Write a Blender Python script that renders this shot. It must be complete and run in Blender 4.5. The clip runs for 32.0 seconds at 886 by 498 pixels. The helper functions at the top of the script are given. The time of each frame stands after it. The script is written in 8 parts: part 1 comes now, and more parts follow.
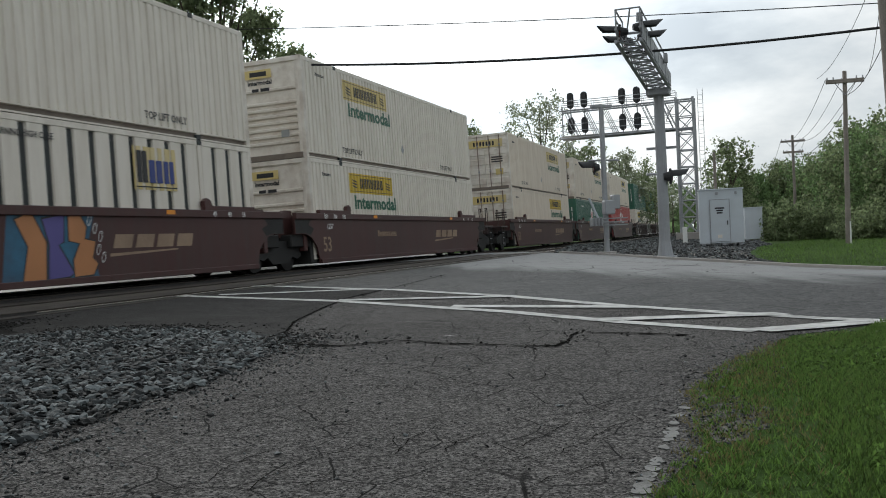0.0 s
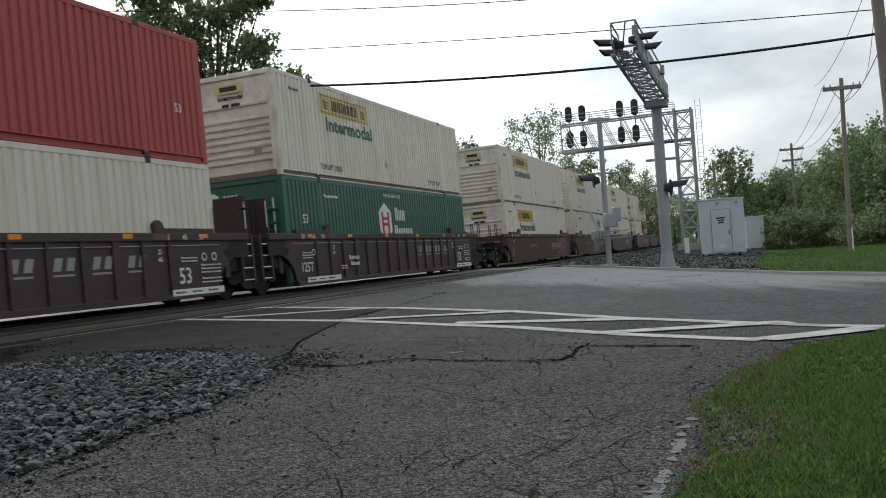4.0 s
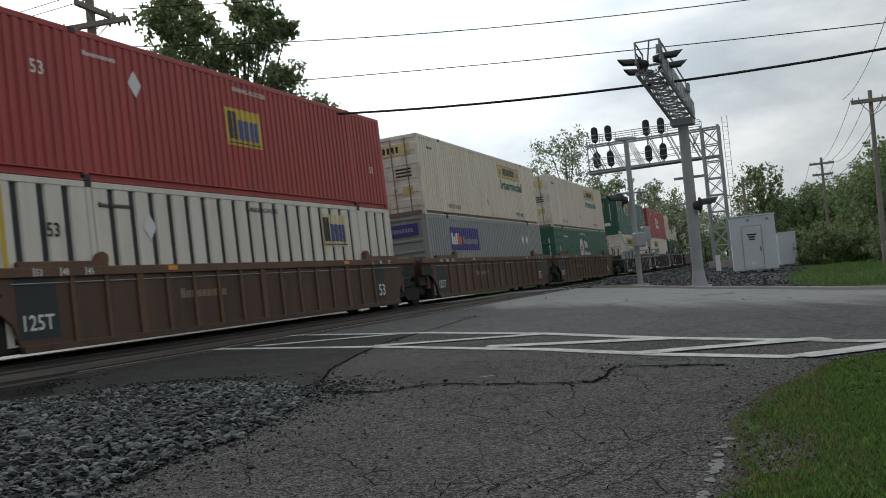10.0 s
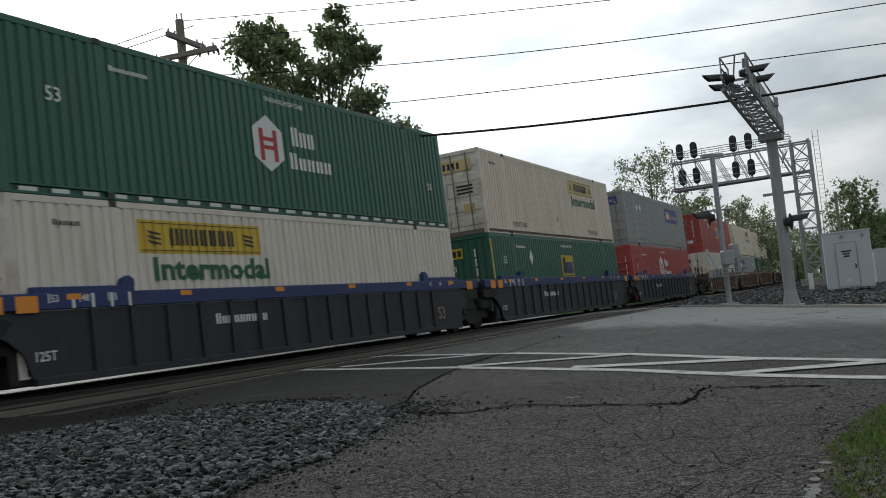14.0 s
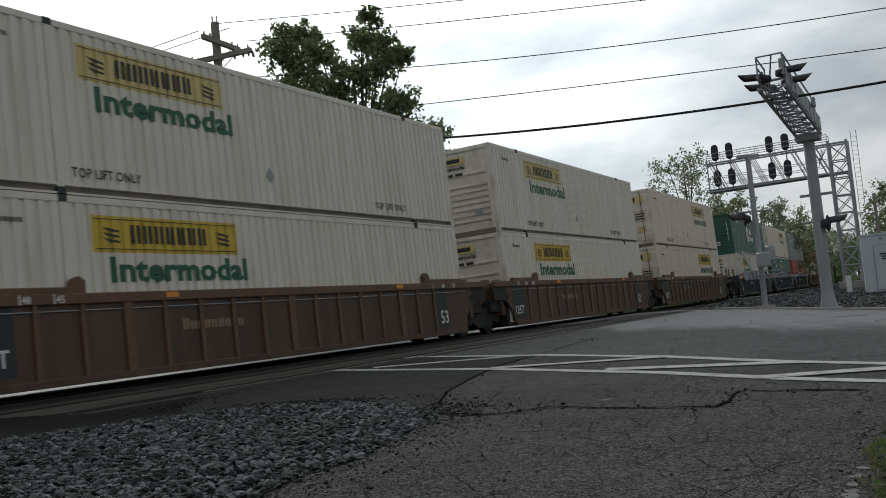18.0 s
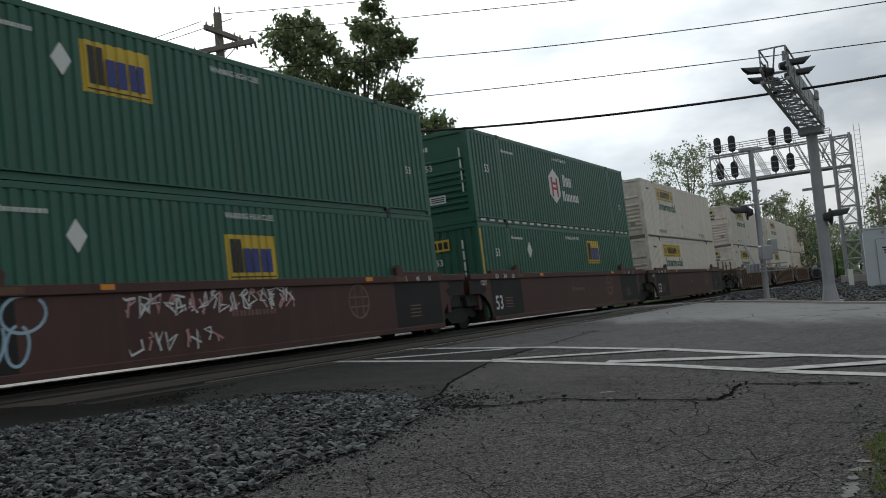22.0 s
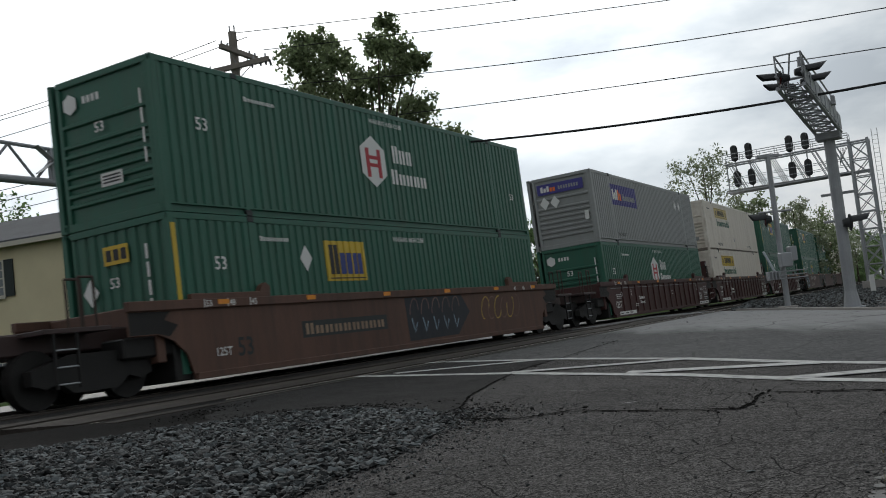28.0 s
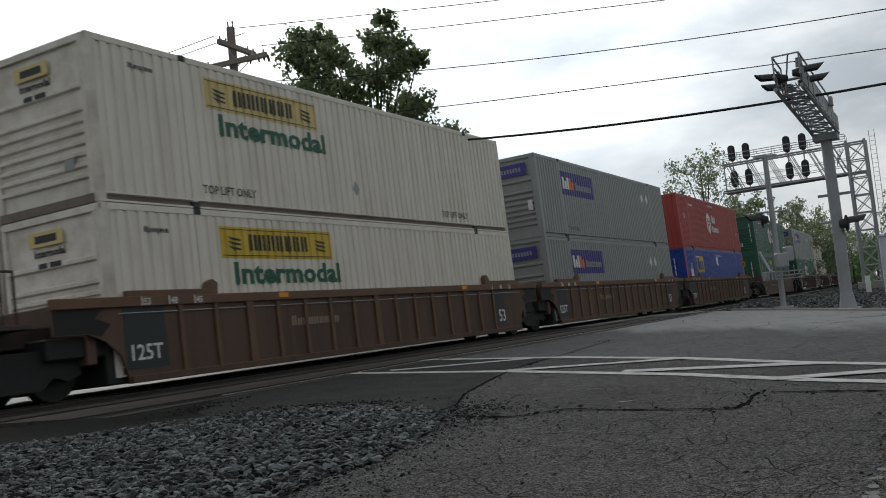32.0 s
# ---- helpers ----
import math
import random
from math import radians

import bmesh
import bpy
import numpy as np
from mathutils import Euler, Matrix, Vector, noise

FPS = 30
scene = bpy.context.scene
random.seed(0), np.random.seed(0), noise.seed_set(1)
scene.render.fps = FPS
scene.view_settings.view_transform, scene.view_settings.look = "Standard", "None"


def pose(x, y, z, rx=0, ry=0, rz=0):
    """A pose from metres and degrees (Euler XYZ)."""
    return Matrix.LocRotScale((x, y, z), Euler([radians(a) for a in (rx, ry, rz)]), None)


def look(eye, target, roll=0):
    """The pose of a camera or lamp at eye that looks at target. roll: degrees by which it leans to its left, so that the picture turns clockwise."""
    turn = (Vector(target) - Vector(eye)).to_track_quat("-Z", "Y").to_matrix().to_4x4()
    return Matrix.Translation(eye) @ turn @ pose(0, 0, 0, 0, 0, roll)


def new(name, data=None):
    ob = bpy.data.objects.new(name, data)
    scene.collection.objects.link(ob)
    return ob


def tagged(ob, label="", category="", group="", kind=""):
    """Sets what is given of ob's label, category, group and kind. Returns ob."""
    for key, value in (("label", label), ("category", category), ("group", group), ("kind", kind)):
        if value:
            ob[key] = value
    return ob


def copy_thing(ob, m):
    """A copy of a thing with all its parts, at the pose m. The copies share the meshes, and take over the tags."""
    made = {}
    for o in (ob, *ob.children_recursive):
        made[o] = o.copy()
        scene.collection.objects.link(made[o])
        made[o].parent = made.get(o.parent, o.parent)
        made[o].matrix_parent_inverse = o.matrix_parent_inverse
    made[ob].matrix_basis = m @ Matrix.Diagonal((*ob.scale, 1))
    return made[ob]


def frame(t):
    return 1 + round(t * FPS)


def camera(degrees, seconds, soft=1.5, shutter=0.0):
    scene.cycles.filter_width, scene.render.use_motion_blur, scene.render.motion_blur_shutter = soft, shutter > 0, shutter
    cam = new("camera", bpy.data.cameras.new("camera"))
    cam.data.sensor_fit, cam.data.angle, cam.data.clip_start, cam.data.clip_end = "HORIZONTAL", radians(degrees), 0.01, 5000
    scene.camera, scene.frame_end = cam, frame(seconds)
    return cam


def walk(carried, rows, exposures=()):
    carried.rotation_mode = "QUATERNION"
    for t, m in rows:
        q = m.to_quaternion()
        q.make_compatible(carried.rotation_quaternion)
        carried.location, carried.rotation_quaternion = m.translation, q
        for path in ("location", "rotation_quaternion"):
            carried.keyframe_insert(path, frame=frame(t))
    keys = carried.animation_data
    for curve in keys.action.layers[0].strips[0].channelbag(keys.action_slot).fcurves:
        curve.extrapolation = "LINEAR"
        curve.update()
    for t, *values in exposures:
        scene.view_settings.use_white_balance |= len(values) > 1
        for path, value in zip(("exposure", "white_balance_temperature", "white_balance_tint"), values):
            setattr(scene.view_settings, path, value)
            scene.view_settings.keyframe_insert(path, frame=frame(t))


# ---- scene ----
EXPOSURES = [(0, 0.1, 6450, 8), (3, 0.08, 6450, 8), (9, -0.1, 6450, 8), (10.5, -0.3, 6450, 8), (14, -0.36, 6450, 8), (14.5, -0.42, 6450, 8), (17, -0.55, 6450, 8), (18.4, -0.58, 6450, 8), (19, -0.66, 6450, 8), (20, -0.6, 6450, 8), (22, -0.4, 6450, 9), (24, -0.3, 6450, 9), (25, -0.4, 6450, 9), (28, -0.48, 6450, 9), (32, -0.48, 6450, 9)]
EYE = 0.664  # lens height above the rail heads

cam = camera(49.18, 32.0, soft=1.0, shutter=0.12)
walk(cam, [
    (0, pose(0, 0, EYE, 89.48, 2.63, 0.00)), (0.5, pose(0, 0, EYE, 89.51, 2.66, -0.01)),
    (1, pose(0, 0, EYE, 89.58, 2.68, -0.01)), (1.5, pose(0, 0, EYE, 89.61, 2.79, 0.08)),
    (2, pose(0, 0, EYE, 89.64, 2.82, 0.09)), (2.5, pose(0, 0, EYE, 89.61, 2.86, 0.13)),
    (3, pose(0, 0, EYE, 89.65, 3.01, 0.09)), (3.5, pose(0, 0, EYE, 89.84, 3.39, -0.02)),
    (4, pose(0, 0, EYE, 90.49, 4.10, 0.12)), (4.5, pose(0, 0, EYE, 90.73, 4.32, 0.23)),
    (6.5, pose(0, 0, EYE, 90.78, 4.19, 0.40)), (7, pose(0, 0, EYE, 90.64, 4.03, 0.37)),
    (7.5, pose(0, 0, EYE, 90.73, 4.03, 0.78)), (8, pose(0, 0, EYE, 90.93, 4.40, 1.28)),
    (8.5, pose(0, 0, EYE, 90.87, 4.37, 0.90)), (9, pose(0, 0, EYE, 91.20, 4.87, 1.21)),
    (9.5, pose(0, 0, EYE, 91.66, 5.16, 1.51)), (10, pose(0, 0, EYE, 92.06, 5.48, 1.88)),
    (10.5, pose(0, 0, EYE, 92.27, 5.71, 1.96)), (11, pose(0, 0, EYE, 92.22, 5.58, 1.85)),
    (11.5, pose(0, 0, EYE, 92.16, 5.50, 1.75)), (12, pose(0, 0, EYE, 92.16, 5.51, 1.87)),
    (12.5, pose(0, 0, EYE, 92.22, 5.57, 2.77)), (13, pose(0, 0, EYE, 92.40, 5.60, 4.27)),
    (13.5, pose(0, 0, EYE, 93.29, 5.70, 6.09)), (14, pose(0, 0, EYE, 93.76, 5.80, 6.85)),
    (14.5, pose(0, 0, EYE, 93.94, 5.83, 7.37)), (16.5, pose(0, 0, EYE, 93.96, 5.48, 8.71)),
    (17, pose(0, 0, EYE, 93.90, 5.38, 8.81)), (17.5, pose(0, 0, EYE, 94.02, 5.51, 8.81)),
    (18, pose(0, 0, EYE, 94.02, 5.54, 8.78)), (18.5, pose(0, 0, EYE, 94.08, 5.61, 8.89)),
    (19, pose(0, 0, EYE, 93.98, 5.51, 8.91)), (19.5, pose(0, 0, EYE, 94.00, 5.52, 8.95)),
    (20, pose(0, 0, EYE, 93.96, 5.50, 8.89)), (20.5, pose(0, 0, EYE, 93.87, 5.42, 8.77)),
    (21, pose(0, 0, EYE, 93.75, 5.39, 8.73)), (21.5, pose(0, 0, EYE, 93.70, 5.39, 8.83)),
    (22, pose(0, 0, EYE, 93.55, 5.31, 8.88)), (22.5, pose(0, 0, EYE, 93.48, 5.30, 8.95)),
    (23, pose(0, 0, EYE, 93.47, 5.32, 9.08)),
    (23.5, pose(0, 0, EYE, 93.67, 5.57, 9.39)), (24, pose(0, 0, EYE, 93.98, 5.75, 9.83)),
    (24.5, pose(0, 0, EYE, 94.11, 5.98, 10.03)), (25, pose(0, 0, EYE, 94.13, 5.92, 10.07)),
    (25.5, pose(0, 0, EYE, 94.24, 6.03, 10.06)), (27.5, pose(0, 0, EYE, 94.46, 6.20, 10.05)),
    (28, pose(0, 0, EYE, 94.44, 6.30, 9.99)), (28.5, pose(0, 0, EYE, 94.48, 6.29, 10.00)),
    (29, pose(0, 0, EYE, 94.48, 6.36, 10.02)), (29.5, pose(0, 0, EYE, 94.48, 6.40, 9.97)),
    (30, pose(0, 0, EYE, 94.49, 6.43, 9.94)), (30.5, pose(0, 0, EYE, 94.49, 6.45, 9.94)),
    (31, pose(0, 0, EYE, 94.42, 6.35, 9.99)), (31.5, pose(0, 0, EYE, 94.37, 6.22, 9.96)),
    (32, pose(0, 0, EYE, 94.27, 5.83, 9.76)),
], exposures=EXPOSURES)

# ---- light ----
world = bpy.data.worlds.new("overcast_sky")
scene.world = world
world.use_nodes = True
SUN_ELEVATION, SUN_AZIMUTH = radians(34), radians(-26)
SUN_DIR = (math.sin(SUN_AZIMUTH) * math.cos(SUN_ELEVATION), math.cos(SUN_AZIMUTH) * math.cos(SUN_ELEVATION), math.sin(SUN_ELEVATION))


def build_sky():
    """Broken overcast over a Nishita sky; the veil is brightest round the hidden sun and falls off away from it."""
    nt = world.node_tree
    nt.nodes.clear()
    out = nt.nodes.new("ShaderNodeOutputWorld")
    back = nt.nodes.new("ShaderNodeBackground")
    sky = nt.nodes.new("ShaderNodeTexSky")
    sky.sky_type = "NISHITA"
    sky.sun_disc = False
    sky.sun_elevation, sky.sun_rotation = SUN_ELEVATION, SUN_AZIMUTH
    sky.air_density, sky.dust_density = 1.0, 3.0
    coord = nt.nodes.new("ShaderNodeTexCoord")
    stretch = nt.nodes.new("ShaderNodeMapping")
    stretch.inputs["Scale"].default_value = (1.0, 1.0, 2.6)
    stretch.inputs["Location"].default_value = (0.35, 0.2, 0.0)
    big = nt.nodes.new("ShaderNodeTexNoise")
    big.inputs["Scale"].default_value, big.inputs["Detail"].default_value = 4.2, 8
    big.inputs["Roughness"].default_value = 0.55
    ramp = nt.nodes.new("ShaderNodeValToRGB")
    e = ramp.color_ramp.elements
    e[0].position, e[0].color = 0.36, (6.0, 6.6, 7.2, 1)
    e[1].position, e[1].color = 0.66, (11.6, 11.8, 11.9, 1)
    mid = e.new(0.47)
    mid.color = (7.7, 8.3, 8.8, 1)
    dot = nt.nodes.new("ShaderNodeVectorMath")
    dot.operation = "DOT_PRODUCT"
    dot.inputs[1].default_value = SUN_DIR
    veil = nt.nodes.new("ShaderNodeMapRange")
    veil.interpolation_type = "SMOOTHSTEP"
    veil.inputs["From Min"].default_value, veil.inputs["From Max"].default_value = 0.6, 0.97
    veil.inputs["To Min"].default_value, veil.inputs["To Max"].default_value = 0.76, 2.05
    bright = nt.nodes.new("ShaderNodeVectorMath")
    bright.operation = "SCALE"
    mix = nt.nodes.new("ShaderNodeMixRGB")
    mix.inputs[0].default_value = 0.92
    nt.links.new(coord.outputs["Generated"], stretch.inputs["Vector"])
    nt.links.new(coord.outputs["Generated"], dot.inputs[0])
    nt.links.new(dot.outputs["Value"], veil.inputs["Value"])
    nt.links.new(stretch.outputs[0], big.inputs["Vector"])
    nt.links.new(big.outputs["Fac"], ramp.inputs["Fac"])
    nt.links.new(ramp.outputs[0], bright.inputs[0])
    nt.links.new(veil.outputs[0], bright.inputs["Scale"])
    nt.links.new(sky.outputs[0], mix.inputs[1])
    nt.links.new(bright.outputs[0], mix.inputs[2])
    nt.links.new(mix.outputs[0], back.inputs["Color"])
    back.inputs["Strength"].default_value = 0.1
    nt.links.new(back.outputs[0], out.inputs["Surface"])


build_sky()
sun_data = bpy.data.lights.new("sun", "SUN")
sun_data.energy, sun_data.angle, sun_data.color = 0.8, radians(25), (1.0, 0.96, 0.9)
sun = new("sun", sun_data)
sun.matrix_world = look(Vector(SUN_DIR) * 90, (0, 0, 0))


# ---- materials ----
def rgb(c):
    return (*c, 1)


def material(name, base, rough=0.6, metal=0.0, grain=0.25, scale=6.0, fine=60.0, bump=0.1, dirt=None, dirt_amount=0.0,
             per_object=0.0, per_island=0.0, spec=0.4, streak=False):
    """Base colour broken up at two scales, optional dirt stains, fine relief."""
    m = bpy.data.materials.new(name)
    m.use_nodes = True
    nt = m.node_tree
    b = nt.nodes["Principled BSDF"]
    b.inputs["Roughness"].default_value, b.inputs["Metallic"].default_value = rough, metal
    b.inputs["Specular IOR Level"].default_value = spec
    coord = nt.nodes.new("ShaderNodeTexCoord")
    n1, n2 = nt.nodes.new("ShaderNodeTexNoise"), nt.nodes.new("ShaderNodeTexNoise")
    n1.inputs["Scale"].default_value, n1.inputs["Detail"].default_value = scale * 0.2, 4
    n2.inputs["Scale"].default_value, n2.inputs["Detail"].default_value = fine, 3
    if streak:
        st = nt.nodes.new("ShaderNodeMapping")
        st.inputs["Scale"].default_value = (1.0, 1.0, 0.12)
        nt.links.new(coord.outputs["Object"], st.inputs["Vector"])
        nt.links.new(st.outputs[0], n1.inputs["Vector"])
    else:
        nt.links.new(coord.outputs["Object"], n1.inputs["Vector"])
    nt.links.new(coord.outputs["Object"], n2.inputs["Vector"])
    add = nt.nodes.new("ShaderNodeMath")
    add.operation = "ADD"
    nt.links.new(n1.outputs["Fac"], add.inputs[0])
    nt.links.new(n2.outputs["Fac"], add.inputs[1])
    span = nt.nodes.new("ShaderNodeMapRange")
    span.inputs["From Min"].default_value, span.inputs["From Max"].default_value = 0.6, 1.4
    span.inputs["To Min"].default_value, span.inputs["To Max"].default_value = 1 - grain, 1 + grain
    nt.links.new(add.outputs[0], span.inputs["Value"])
    scaled = nt.nodes.new("ShaderNodeVectorMath")
    scaled.operation = "SCALE"
    scaled.inputs[0].default_value = base
    value = span.outputs[0]
    for amount, node_type, socket in ((per_object, "ShaderNodeObjectInfo", "Random"), (per_island, "ShaderNodeNewGeometry", "Random Per Island")):
        if amount:
            src = nt.nodes.new(node_type)
            r = nt.nodes.new("ShaderNodeMapRange")
            r.inputs["To Min"].default_value, r.inputs["To Max"].default_value = 1 - amount, 1 + amount
            nt.links.new(src.outputs[socket], r.inputs["Value"])
            mul = nt.nodes.new("ShaderNodeMath")
            mul.operation = "MULTIPLY"
            nt.links.new(value, mul.inputs[0])
            nt.links.new(r.outputs[0], mul.inputs[1])
            value = mul.outputs[0]
    nt.links.new(value, scaled.inputs["Scale"])
    colour = scaled.outputs[0]
    if dirt:
        n3 = nt.nodes.new("ShaderNodeTexNoise")
        n3.inputs["Scale"].default_value, n3.inputs["Detail"].default_value = scale * (0.55 if streak else 0.12), 9
        n3.inputs["Roughness"].default_value = 0.65
        if streak:
            nt.links.new(st.outputs[0], n3.inputs["Vector"])
        else:
            nt.links.new(coord.outputs["Object"], n3.inputs["Vector"])
        r3 = nt.nodes.new("ShaderNodeMapRange")
        r3.inputs["From Min"].default_value, r3.inputs["From Max"].default_value = 0.42, 0.72
        r3.inputs["To Max"].default_value = dirt_amount
        nt.links.new(n3.outputs["Fac"], r3.inputs["Value"])
        mix = nt.nodes.new("ShaderNodeMixRGB")
        mix.inputs[2].default_value = rgb(dirt)
        nt.links.new(r3.outputs[0], mix.inputs[0])
        nt.links.new(colour, mix.inputs[1])
        colour = mix.outputs[0]
    nt.links.new(colour, b.inputs["Base Color"])
    if bump:
        bp = nt.nodes.new("ShaderNodeBump")
        bp.inputs["Strength"].default_value, bp.inputs["Distance"].default_value = bump, 0.02
        nt.links.new(n2.outputs["Fac"], bp.inputs["Height"])
        nt.links.new(bp.outputs[0], b.inputs["Normal"])
    return m


def glow(name, base, strength):
    m = bpy.data.materials.new(name)
    m.use_nodes = True
    b = m.node_tree.nodes["Principled BSDF"]
    b.inputs["Base Color"].default_value = rgb(base)
    b.inputs["Emission Color"].default_value = rgb(base)
    b.inputs["Emission Strength"].default_value = strength
    return m


